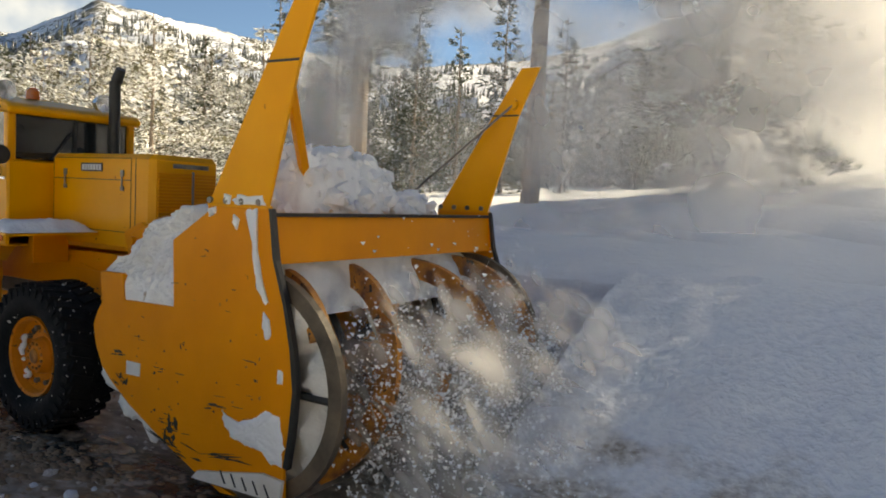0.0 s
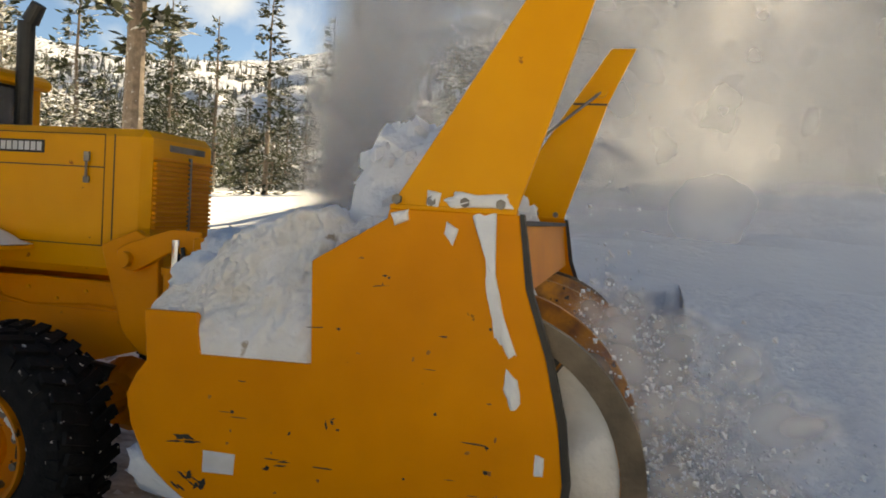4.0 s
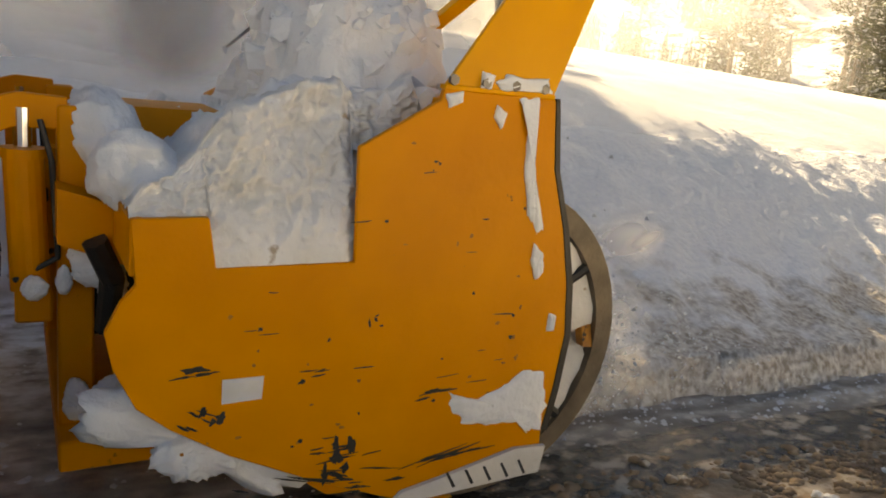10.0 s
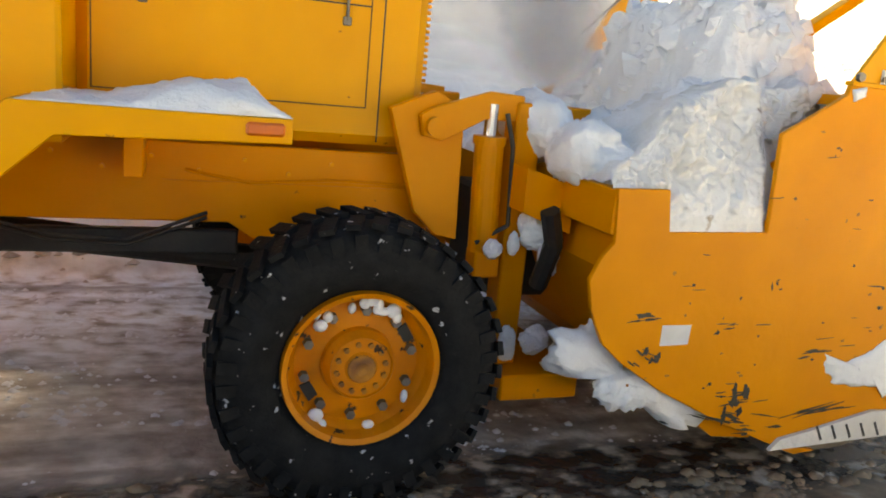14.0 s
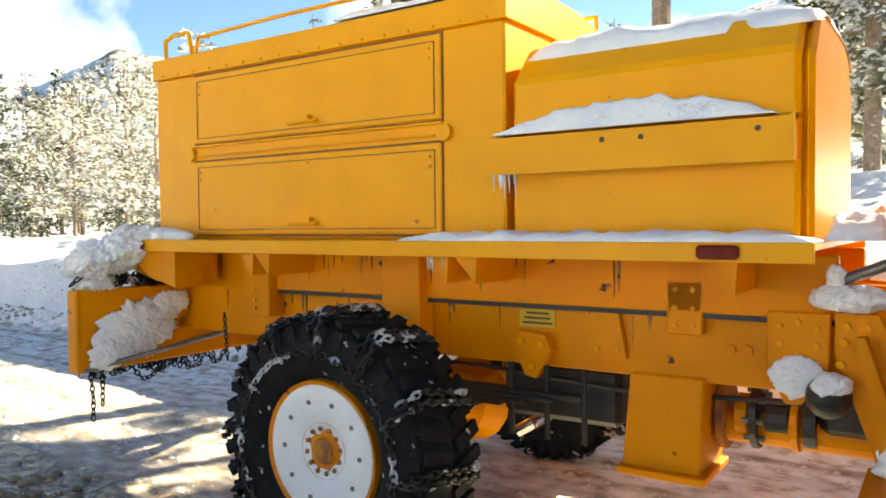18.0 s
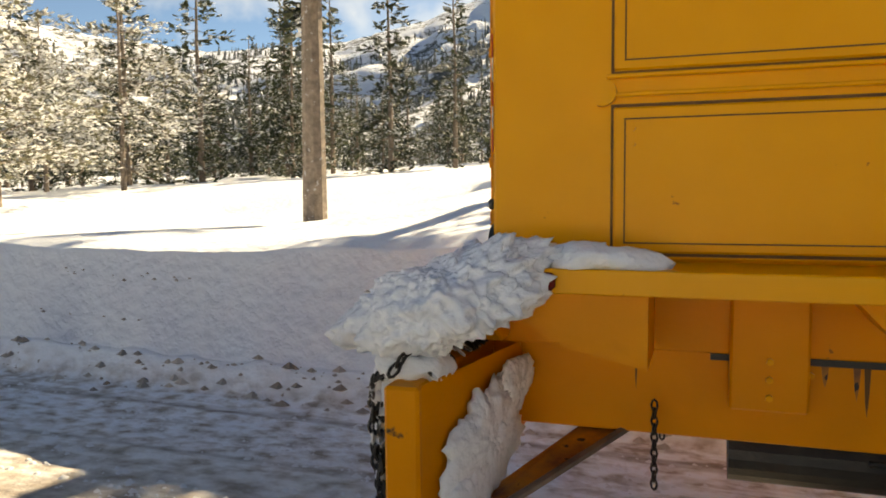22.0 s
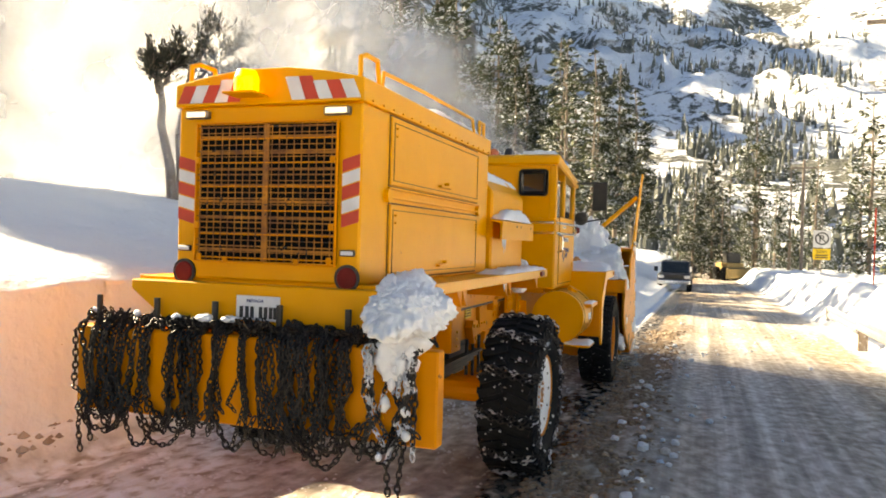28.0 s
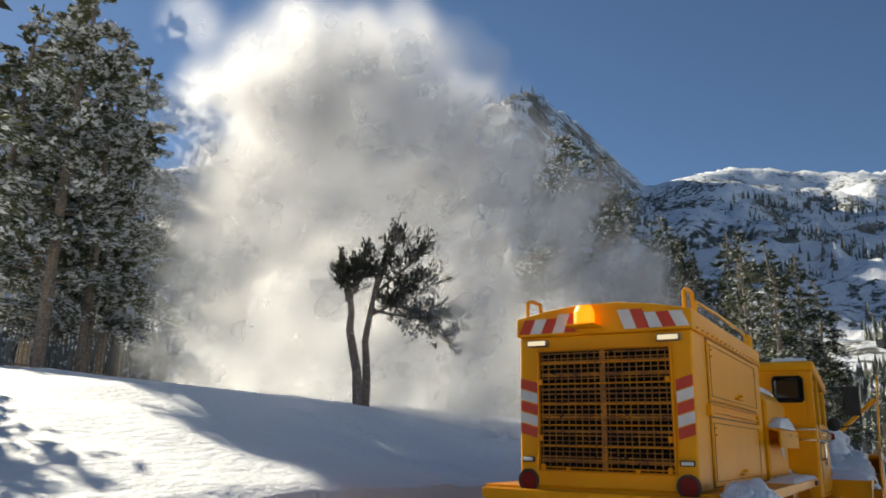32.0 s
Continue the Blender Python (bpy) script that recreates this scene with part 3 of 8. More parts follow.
def pine_mesh(height, bare, spread, tufts, seed, droop=0.25, open_crown=0.5, leaf=0.30):
    """Trunk with limbs, and a crown of needle tufts with gaps, as two meshes."""
    rng = random.Random(seed)
    bm = bmesh.new()
    r0 = height * 0.0125
    bend = [Vector((rng.uniform(-1, 1) * 0.012 * height, rng.uniform(-1, 1) * 0.012 * height, 0)) * (k / 5) for k in range(6)]
    spine = [Vector((0, 0, height * k / 5 - (0.5 if k == 0 else 0))) + bend[k] for k in range(6)]
    for k in range(5):
        rod(spine[k], spine[k + 1], r0 * (1.15 - k * 0.19), bm, 9, r0 * (1.15 - (k + 1) * 0.19))
    out = ([], [])
    levels = int(9 + height * 1.1)
    for lv in range(levels):
        f = lv / (levels - 1)
        z = height * (bare + (0.97 - bare) * f)
        s = min(4.999, z / height * 5)
        c = spine[int(s)].lerp(spine[int(s) + 1], s - int(s))
        shape = (1 - f) ** 0.75 * 0.9 + 0.12 if open_crown < 0.5 else math.sin(math.pi * (0.22 + 0.75 * f)) ** 0.8
        for arm in range(rng.randint(3, 5)):
            a = rng.uniform(0, 2 * math.pi)
            reach = spread * shape * rng.uniform(0.55, 1.15)
            if rng.random() < 0.16 * open_crown * 2:
                continue
            tip = c + Vector((math.cos(a) * reach, math.sin(a) * reach, reach * (rng.uniform(-droop, 0.25))))
            rod(c, tip, r0 * 0.22 * (1 - 0.6 * f), bm, 4, r0 * 0.05)
            count = max(3, int(tufts * reach / spread))
            for q in range(count):
                g = rng.uniform(0.3, 1.05)
                p = c.lerp(tip, g) + Vector((rng.gauss(0, 1), rng.gauss(0, 1), rng.gauss(0, 0.6))) * reach * 0.13
                way = ((tip - c).normalized() + Vector((rng.uniform(-1, 1), rng.uniform(-1, 1), rng.uniform(-0.3, 0.7))) * 0.8).normalized()
                sprig(out, p, p + way * leaf * rng.uniform(0.7, 1.5), leaf * 0.26 * rng.uniform(0.7, 1.5), rng)
    trunk = mesh_of("trunk", bm, BARK)
    crown = bpy.data.meshes.new("crown")
    crown.from_pydata([tuple(v) for v in out[0]], [], out[1])
    return trunk, crown


def tree_thing(meshes, needles, label, m, group=""):
    trunk_me, crown_me = meshes
    if not crown_me.materials:
        crown_me.materials.append(needles)
    top = new("pine_tree")
    top.matrix_world = m
    for name, me in (("trunk", trunk_me), ("crown", crown_me)):
        ob = new(name, me)
        ob.parent = top
    return tagged(top, label, "tree", group)




# ---- the rotary snow blower truck, in its own space: x forward, y left, ground at the wheels ----
truck = tagged(new("snow_blower_truck"), "yellow rotary snow blower truck, worn and snow-covered, on the road", "truck")
RIDERS = [truck]
SPINNERS = []


MUDDY = material("muddy worn steel", (0.20, 0.155, 0.11), 0.45, metal=0.3, second=(0.05, 0.04, 0.03), scale=5, amount=0.5, bump=0.3, bump_scale=30)
# near-black and almost without gloss, for the radiator core behind the mesh
FLAT_BLACK = material("flat black", (0.010, 0.009, 0.008), 0.9, second=(0.004, 0.004, 0.004), scale=8, spec=0.05)
GROOVE = material("dirty groove", (0.20, 0.085, 0.012), 0.7, second=(0.07, 0.035, 0.012), scale=6)


def panel_lines(name, x0, x1, z0, z1, y, parent, width=0.0045):
    """A thin dark groove round a rectangle on the truck's side."""
    bm = bmesh.new()
    box(x0, x1, y - 0.002, y + 0.002, z0, z0 + width, 0, bm)
    box(x0, x1, y - 0.002, y + 0.002, z1 - width, z1, 0, bm)
    box(x0, x0 + width, y - 0.002, y + 0.002, z0 + width, z1 - width, 0, bm)
    box(x1 - width, x1, y - 0.002, y + 0.002, z0 + width, z1 - width, 0, bm)
    return part(name, bm, GROOVE, parent)


def bolt_on(parent, p, r=0.012, axis="y", mat=None, name="bolt"):
    q = Vector(p) + Vector({"y": (0, -0.014, 0), "x": (-0.014, 0, 0)}[axis])
    return part(name, rod(p, q, r, None, 6), mat or YELLOW, parent)


def lettering(text, size, m, mat, parent, name="lettering", label="", spacing=1.0, shear=0.0, bold=0.0):
    cu = bpy.data.curves.new(name, "FONT")
    cu.body, cu.size, cu.extrude, cu.space_character, cu.shear, cu.offset = text, size, 0.0015, spacing, shear, bold
    tmp = bpy.data.objects.new(name, cu)
    scene.collection.objects.link(tmp)
    me = bpy.data.meshes.new_from_object(tmp.evaluated_get(bpy.context.evaluated_depsgraph_get()))
    bpy.data.objects.remove(tmp)
    me.materials.clear()
    me.materials.append(mat)
    ob = new(name, me)
    ob.parent, ob.matrix_basis = parent, m
    if label:
        ob["label"] = label
    return ob


SIDE = Matrix(((1, 0, 0), (0, 0, -1), (0, 1, 0))).to_4x4()  # letters that face the truck's right side
BACK = Matrix(((0, 0, -1), (-1, 0, 0), (0, 1, 0))).to_4x4()  # letters that face the rear


def chassis():
    for y in (-0.46, 0.38):
        part("frame_rail", box(-2.2, 5.6, y, y + 0.08, 1.02, 1.40, 0.006), YELLOW_WORN, truck)
    for x in (-1.6, 0.9, 2.3, 4.4):
        part("cross_member", box(x, x + 0.16, -0.38, 0.38, 1.1, 1.3, 0.006), YELLOW_WORN, truck)
    # side plates and gussets under the deck
    part("side_rail", box(-2.15, 2.05, -0.53, -0.465, 1.34, 1.60, 0.006), YELLOW_WORN, truck)
    part("side_rail", box(-2.15, 2.05, 0.55, 0.62, 1.34, 1.60, 0.006), YELLOW_WORN, truck)
    # shadowed gap between the upper and lower plates, put in as a black strip
    part("joint_gap", box(-1.42, 2.05, -0.522, -0.462, 1.316, 1.338, 0), BLACK, truck)
    for x, w, z0 in ((-1.36, 0.24, 1.17), (-0.22, 0.26, 1.0)):
        post = part("deck_post", box(x, x + w, -0.60, -0.462, z0, 1.585, 0.008), YELLOW_WORN, truck)
        for k in range(3):
            bolt_on(post, (x + w * 0.5, -0.602, z0 + 0.05 + 0.06 * k))
    for x in (-1.05, -0.92, 0.30, 0.46, 1.62):
        part("gusset", prism([(x, 1.59), (x + 0.13, 1.59), (x + 0.12, 1.46)], -0.90, -0.53), YELLOW_WORN, truck)
    # spring hangers and the gear-case guard beyond the rear wheel
    hanger = part("spring_hanger", prism([(0.57, 1.14), (0.61, 1.20), (0.76, 1.19), (0.79, 1.12), (0.71, 0.97), (0.65, 0.98)], -0.54, -0.47), YELLOW_WORN, truck)
    for p in ((0.63, -0.54, 1.15), (0.74, -0.54, 1.14), (0.69, -0.54, 1.03)):
        bolt_on(hanger, p, 0.02)
    plate = part("bracket_plate", prism([(0.93, 1.35), (1.11, 1.38), (1.16, 1.10), (0.97, 1.10)], -0.50, -0.465), YELLOW_WORN, truck)
    for p in ((0.97, -0.5, 1.31), (1.08, -0.5, 1.34), (1.12, -0.5, 1.14), (1.02, -0.5, 1.14)):
        bolt_on(plate, p)
    caution = part("caution_plate", box(0.58, 0.78, -0.467, -0.461, 1.215, 1.305, 0), material("yellow caution plate", (0.85, 0.55, 0.03), 0.5), truck, "yellow caution plate with small dark print")
    for k in range(3):
        part("print_bar", box(0.595 + 0.012 * k, 0.765 - 0.01 * k, -0.4690, -0.4668, 1.232 + 0.025 * k, 1.242 + 0.025 * k, 0), GROOVE, caution)
    plate = part("bolt_plate", box(1.36, 1.52, -0.53, -0.46, 1.24, 1.48, 0.006), YELLOW_WORN, truck)
    for x, z in ((1.40, 1.28), (1.48, 1.28), (1.40, 1.36), (1.48, 1.36), (1.40, 1.44), (1.48, 1.44)):
        bolt_on(plate, (x, -0.53, z), 0.011)
    # rows of bolt heads along the frame
    for k in range(30):
        x = -1.1 + 0.21 * k
        if 0.5 < x < 1.3 or 2.5 < x < 3.4:
            continue
        bolt_on(truck, (x, -0.46, 1.33 if k % 2 else 1.27), 0.011)
    for x, z in ((1.62, 1.18), (1.69, 1.18)):
        bolt_on(truck, (x, -0.46, z), 0.028, "y", YELLOW_WORN, "stud")
    part("guard_box", prism([(1.18, 1.04), (1.52, 1.04), (1.50, 0.60), (1.14, 0.60)], -0.50, -0.10, None, 0.008), YELLOW_WORN, truck)
    part("guard_flange", box(1.12, 1.53, -0.53, -0.1, 0.565, 0.60, 0.004), YELLOW_WORN, truck)
    shaft = part("drive_shaft", rod((1.4, -0.2, 0.78), (3.4, -0.2, 0.80), 0.075, None, 16), YELLOW_WORN, truck)
    for x, w, rr, mat in ((1.53, 0.03, 0.17, RUST), (1.60, 0.05, 0.10, YELLOW_WORN), (1.67, 0.03, 0.15, BLACK), (1.73, 0.09, 0.09, BLACK), (1.84, 0.03, 0.14, YELLOW_WORN), (1.89, 0.05, 0.12, BLACK)):
        part("joint", rod((x, -0.2, 0.84), (x + w, -0.2, 0.84), rr, None, 16), mat, shaft)
    for k in range(8):
        a = 2 * math.pi * k / 8
        part("joint_bolt", rod((1.64, -0.2 + 0.12 * math.cos(a), 0.84 + 0.12 * math.sin(a)), (1.73, -0.2 + 0.12 * math.cos(a), 0.84 + 0.12 * math.sin(a)), 0.014, None, 6), STEEL, shaft)
    part("exhaust_elbow", pipe([(0.24, 0.25, 0.70), (0.47, 0.08, 0.62), (0.44, -0.06, 0.60), (0.36, -0.10, 0.55)], 0.035, None, 12), CHROME, truck, "bright bent exhaust pipe")
    # black cases, shafts and rods added to fill the dark space under the truck
    part("belly_block", box(1.95, 3.30, -0.30, 0.30, 0.80, 1.06, 0.04), BLACK, truck, "black block added to fill the dark undercarriage")
    part("front_shaft", rod((3.30, -0.1, 0.90), (4.95, -0.1, 0.72), 0.075, None, 14), BLACK, truck)
    part("axle_beam", box(3.35, 4.55, -0.46, -0.40, 0.86, 0.98, 0.01), BLACK, truck)
    for k, z in enumerate((0.95,)):
        part("air_line", pipe([(-0.9, -0.36, z), (0.3, -0.37 + 0.02 * k, z + 0.02), (1.1, -0.36, z - 0.03), (1.95, -0.33, z)], 0.012), BLACK, truck)
    part("air_tank", rod((-1.35, -0.25, 0.92), (-0.62, -0.25, 0.92), 0.11, None, 20), BLACK, truck)
    part("gear_case", box(0.42, 1.08, -0.36, 0.30, 0.72, 1.02, 0.03), BLACK, truck, "black gear case block added behind the rear wheel")
    part("brake_chamber", lathe([(-0.10, 0.02), (-0.10, 0.09), (-0.02, 0.10), (0.02, 0.10), (0.10, 0.09), (0.10, 0.02)], 18), BLACK, truck).location = (-0.72, -0.40, 0.92)
    for x in (-0.85, -0.6, 0.55, 0.75, 0.95):
        part("spring_bolt", rod((x, -0.5, 0.66), (x, -0.5, 1.03), 0.016, None, 8), BLACK, truck)
    spring = part("leaf_spring", box(-0.85, 0.95, -0.54, -0.46, 0.88, 0.90, 0.002), BLACK, truck)
    for k in range(4):
        part("leaf", box(-0.7 + 0.15 * k, 0.8 - 0.15 * k, -0.54, -0.46, 0.855 - 0.024 * k, 0.876 - 0.024 * k, 0.002), BLACK, spring)
    for x in (0.0, 5.0):
        zc = 0.687 if x == 0 else 0.59
        axle = part("axle", rod((x, -0.85, zc), (x, 0.85, zc), 0.11, None, 14), YELLOW_WORN, truck)
        part("differential", lathe([(-0.2, 0.05), (-0.15, 0.18), (0, 0.26), (0.15, 0.18), (0.2, 0.05)], 16), YELLOW_WORN, axle).location = (x, 0, zc)
    cable = [(3.5, -0.52, 1.0), (3.75, -0.55, 0.94), (4.05, -0.54, 0.92), (4.4, -0.5, 1.05)]
    part("hydraulic_hose", pipe(cable, 0.009), BLACK, truck)
    part("hydraulic_hose", pipe([(x, y - 0.03, z + 0.03) for x, y, z in cable], 0.009), BLACK, truck)
    part("brake_line", pipe([(4.3, -0.475, 1.27), (4.6, -0.475, 1.22), (5.0, -0.475, 1.25), (5.4, -0.475, 1.24)], 0.008), YELLOW_WORN, truck)
    part("axle_plate", prism([(4.2, 1.22), (5.5, 1.22), (5.4, 1.0), (4.9, 0.86), (4.72, 0.88)], -0.47, -0.44), YELLOW_WORN, truck)

    # oil and rust runs below the deck
    rng2 = random.Random(17)
    for k in range(40):
        x = rng2.choice([-1.75, -0.95, -0.75, -0.40, 0.10, 0.45, 1.1, 1.7]) + rng2.gauss(0, 0.09)
        low = k % 3 == 0
        top, y = (1.315, -0.4625) if low else (1.585, -0.5325)
        w, h = rng2.uniform(0.003, 0.012), rng2.uniform(0.05, 0.2)
        part("rust_run", prism([(x - w, top), (x + w, top), (x + w * 0.7, top - h * 0.6), (x + w * 0.1, top - h), (x - w * 0.5, top - h * 0.7)], y, y + 0.004), GROOVE if k % 2 else RUST, truck)


def deck_and_engine_box():
    deck = part("rear_deck", box(-2.13, 2.02, -0.93, 0.93, 1.63, 1.66, 0.004), YELLOW, truck)
    for y in (-0.95, 0.93):
        part("deck_edge", box(-2.13, 2.02, y, y + 0.02, 1.585, 1.662, 0.004), YELLOW, deck)
    part("deck_corner", prism([(-2.13, 1.585), (-1.6, 1.585), (-1.6, 1.36), (-1.85, 1.42)], -0.93, -0.60), YELLOW_WORN, deck)
    for x, s, y in ((-1.97, 0.10, -0.953), (1.61, 0.16, -0.953), (-1.97, 0.10, 0.975)):
        part("marker_lamp", box(x, x + s, y - 0.022, y, 1.597, 1.652, 0.012), RED_LENS, deck, "small red side marker lamp")
    body = part("engine_housing", box(-2.15, 0.60, -0.645, 0.645, 1.66, 2.745, 0.012), YELLOW, truck)
    arch = [(-0.66, 2.745), (0.66, 2.745), (0.66, 2.885), (0.4, 2.935), (0.15, 2.965), (-0.15, 2.965), (-0.4, 2.935), (-0.66, 2.885)]
    part("housing_roof", prism_x(arch, -2.175, 0.615, None, 0.006), YELLOW, body)
    for x in np.arange(-2.05, 0.6, 0.16):
        bolt_on(body, (x, -0.66, 2.765), 0.007)
    for z0, z1, name in ((2.285, 2.725, "upper"), (1.69, 2.165, "lower")):
        door = part("engine_side_door", box(-1.735, 0.23, -0.662, -0.640, z0, z1, 0.006), YELLOW, body)
        panel_lines("door_groove", -1.70, 0.195, z0 + 0.03, z1 - 0.035, -0.664, door)
        panel_lines("door_seam", -1.745, 0.24, z0 - 0.012, z1 + 0.012, -0.647, door, 0.01)
        part("door_handle", box(-0.85, -0.62, -0.70, -0.665, z0 + 0.055, z0 + 0.072, 0.004), YELLOW, door)
        part("latch_knob", rod((-0.68, -0.66, z0 + 0.09), (-0.68, -0.70, z0 + 0.09), 0.012), YELLOW, door)
        for x in (-1.67, 0.165):
            for z in (z1 - 0.07, z1 - 0.12):
                bolt_on(door, (x, -0.664, z), 0.007)
    for z in (2.20, 2.26):
        part("rain_strip", box(-1.76, 0.24, -0.668, -0.64, z, z + 0.014, 0.003), YELLOW, body)
    part("hinge_boss", rod((0.25, -0.64, 2.215), (0.25, -0.675, 2.215), 0.045, None, 14), YELLOW, body)
    part("hinge_boss", rod((-1.77, -0.64, 2.215), (-1.77, -0.675, 2.215), 0.045, None, 14), YELLOW, body)
    # roof rails
    for y in (-0.60, 0.60):
        part("roof_rail", pipe([(-2.10, y, 2.88), (-2.10, y, 3.02), (-2.02, y, 3.05), (-1.86, y, 3.05), (-1.82, y, 2.9)], 0.015), YELLOW, body)
        part("roof_rail", pipe([(-1.78, y, 2.9), (-1.76, y, 3.0), (-1.0, y, 3.02), (0.2, y, 3.02), (0.26, y, 2.9)], 0.013), YELLOW, body)
        part("roof_rail", pipe([(0.42, y, 2.9), (0.42, y, 3.03), (0.56, y, 3.03), (0.56, y, 2.9)], 0.015), YELLOW, body)
    # rear face: mesh grille over the radiator
    rad = part("radiator", box(-2.158, -2.152, -0.50, 0.475, 1.78, 2.625, 0), FLAT_BLACK, body, "dark radiator core behind the mesh")
    for k in range(8):
        z = 1.84 + 0.10 * k
        part("louver", prism([(-2.164, z), (-2.159, z + 0.014), (-2.159, z + 0.017), (-2.164, z + 0.003)], -0.49, 0.465), RUST, rad)
    grille = part("radiator_grille", box(-2.195, -2.170, -0.507, -0.497, 1.772, 2.633, 0.002), YELLOW_WORN, body, "rusty yellow wire mesh guard")
    for y0, y1, z0, z1 in ((0.473, 0.483, 1.772, 2.633), (-0.507, 0.483, 2.627, 2.637), (-0.507, 0.483, 1.768, 1.777)):
        part("frame_bar", box(-2.20, -2.165, y0, y1, z0, z1, 0.003), YELLOW_WORN, grille)
    for k in range(19):
        y = -0.495 + 0.965 * (k + 0.5) / 19
        part("wire", rod((-2.188, y, 1.775), (-2.188, y, 2.63), 0.0032, None, 5), RUST, grille)
    for k in range(23):
        z = 1.78 + 0.845 * (k + 0.5) / 23
        part("wire", rod((-2.183, -0.50, z), (-2.183, 0.48, z), 0.0030 if k % 2 else 0.0050, None, 5), YELLOW_WORN if k % 4 == 0 else RUST, grille)
    part("frame_bar", box(-2.180, -2.165, -0.035, 0.005, 1.78, 2.63, 0.003), RUST, grille)
    for y, z in ((-0.47, 1.80), (0.44, 1.80), (-0.48, 2.40), (0.46, 2.40), (-0.25, 1.785), (0.25, 1.785), (-0.48, 2.0), (0.46, 2.0)):
        part("mesh_clip", box(-2.205, -2.19, y - 0.016, y + 0.016, z - 0.02, z + 0.02, 0.004), YELLOW_WORN, grille)
    # stripes
    for side in (-1, 1):
        for k in range(5):
            z = 2.40 - 0.082 * k
            y0, y1 = (-0.638, -0.525) if side < 0 else (0.50, 0.638)
            tilt = 0.035
            za, zb = (z, z - tilt) if side < 0 else (z - tilt, z)
            bm = prism_x([(y0, za - 0.037), (y1, zb - 0.037), (y1, zb + 0.037), (y0, za + 0.037)], -2.154, -2.151)
            part("reflective_stripe", bm, WHITE if k % 2 else RED, body)
    for k in range(14):
        y = -0.60 + 0.092 * k
        if -0.2 < y < 0.18:
            continue
        lean = 0.05 if y < 0 else -0.05
        top = 2.875 if abs(y) > 0.4 else 2.905
        bm = prism_x([(y - 0.045, 2.765), (y + 0.045, 2.765), (y + 0.045 + lean, top), (y - 0.045 + lean, top)], -2.1795, -2.1760)
        part("reflective_stripe", bm, RED if k % 2 else WHITE, body)
    part("beacon", lathe([(-0.055, 0.001), (-0.055, 0.075), (0.03, 0.075), (0.075, 0.055), (0.085, 0.001)], 18), BEACON, body, "glowing amber rear beacon").matrix_basis = pose(-2.26, 0.08, 2.86, 90)
    part("beacon_shelf", box(-2.34, -2.17, -0.02, 0.2, 2.785, 2.80, 0.003), YELLOW, body)
    for y in (0.485, -0.495):
        s = part("strobe_lamp", box(-2.20, -2.152, y - 0.085, y + 0.085, 2.665, 2.715, 0.008), STEEL, body)
        part("lens", box(-2.205, -2.198, y - 0.07, y + 0.07, 2.673, 2.707, 0.003), STROBE, s, "pale strobe lamp lens")
    for y in (0.575, -0.575):
        t = part("tail_lamp", rod((-2.152, y, 1.70), (-2.166, y, 1.70), 0.081, None, 32), BLACK, body)
        part("lens", rod((-2.165, y, 1.70), (-2.172, y, 1.70), 0.066, None, 32, 0.060), RED_LENS, t, "round red tail lamp lens")
        m = part("marker_lamp", box(-2.172, -2.152, y - 0.05, y + 0.05, 1.83, 1.868, 0.006), BLACK, body)
        part("lens", box(-2.178, -2.17, y - 0.04, y + 0.04, 1.837, 1.861, 0.003), WHITE, m)
    # rear apron with the number plate
    part("rear_apron", prism_x([(-0.93, 1.64), (0.93, 1.64), (0.93, 1.58), (0.62, 1.36), (-0.62, 1.36), (-0.93, 1.52)], -2.23, -2.12, None, 0.008), YELLOW, truck)
    plate = part("number_plate", box(-2.246, -2.236, -0.180, 0.125, 1.425, 1.575, 0.004), WHITE, truck, "white number plate with dark marks")
    for y in (0.085, 0.045, 0.01, -0.05, -0.085, -0.12, -0.15):
        part("plate_bar", box(-2.249, -2.247, y - 0.012, y + 0.012, 1.44, 1.51, 0), BLACK, plate)
    lettering("NEVADA", 0.03, Matrix.Translation((-2.2465, 0.05, 1.535)) @ BACK, BLUE, plate, "plate_word")


def tank_section():
    outline = [(-0.68, 1.66), (0.68, 1.66), (0.68, 2.40), (0.52, 2.60), (0.3, 2.66), (-0.3, 2.66), (-0.52, 2.60), (-0.68, 2.42)]
    tank = part("oil_tank", prism_x(outline, 0.66, 1.93, None, 0.02), YELLOW, truck)
    part("tank_front", prism_x([(y * 0.93, 1.66 + (z - 1.66) * 0.97) for y, z in outline], 1.93, 1.975, None, 0.02), YELLOW, tank)
    part("tank_shelf", prism_x([(-0.66, 2.17), (-0.80, 2.14), (-0.80, 1.97), (-0.78, 1.97), (-0.78, 2.12), (-0.66, 2.15)], 0.59, 1.93), YELLOW, tank)
    part("shelf_end", box(1.91, 1.93, -0.79, -0.66, 1.98, 2.15, 0.003), YELLOW, tank)
    for x in (1.165, 1.337, 1.80):
        part("hole", rod((x, -0.799, 2.10), (x, -0.803, 2.10), 0.012, None, 10), BLACK, tank)
    part("filler_cap", rod((1.5, 0.05, 2.66), (1.5, 0.05, 2.74), 0.09, None, 18), YELLOW, tank)
    part("control_arm", pipe([(2.03, -0.62, 1.49), (2.36, -0.62, 1.63)], 0.022, None, 10), STEEL, truck, "grey steel mirror arm")
    part("rubber_flap", prism([(2.34, 1.60), (2.42, 1.73), (2.57, 1.72), (2.45, 1.56)], -0.63, -0.61), BLACK, truck)
    for k in range(4):
        part("pipe_run", pipe([(2.0, -0.5 + 0.12 * k, 1.42 + 0.02 * k), (2.5, -0.5 + 0.12 * k, 1.44)], 0.018), YELLOW_WORN, truck)


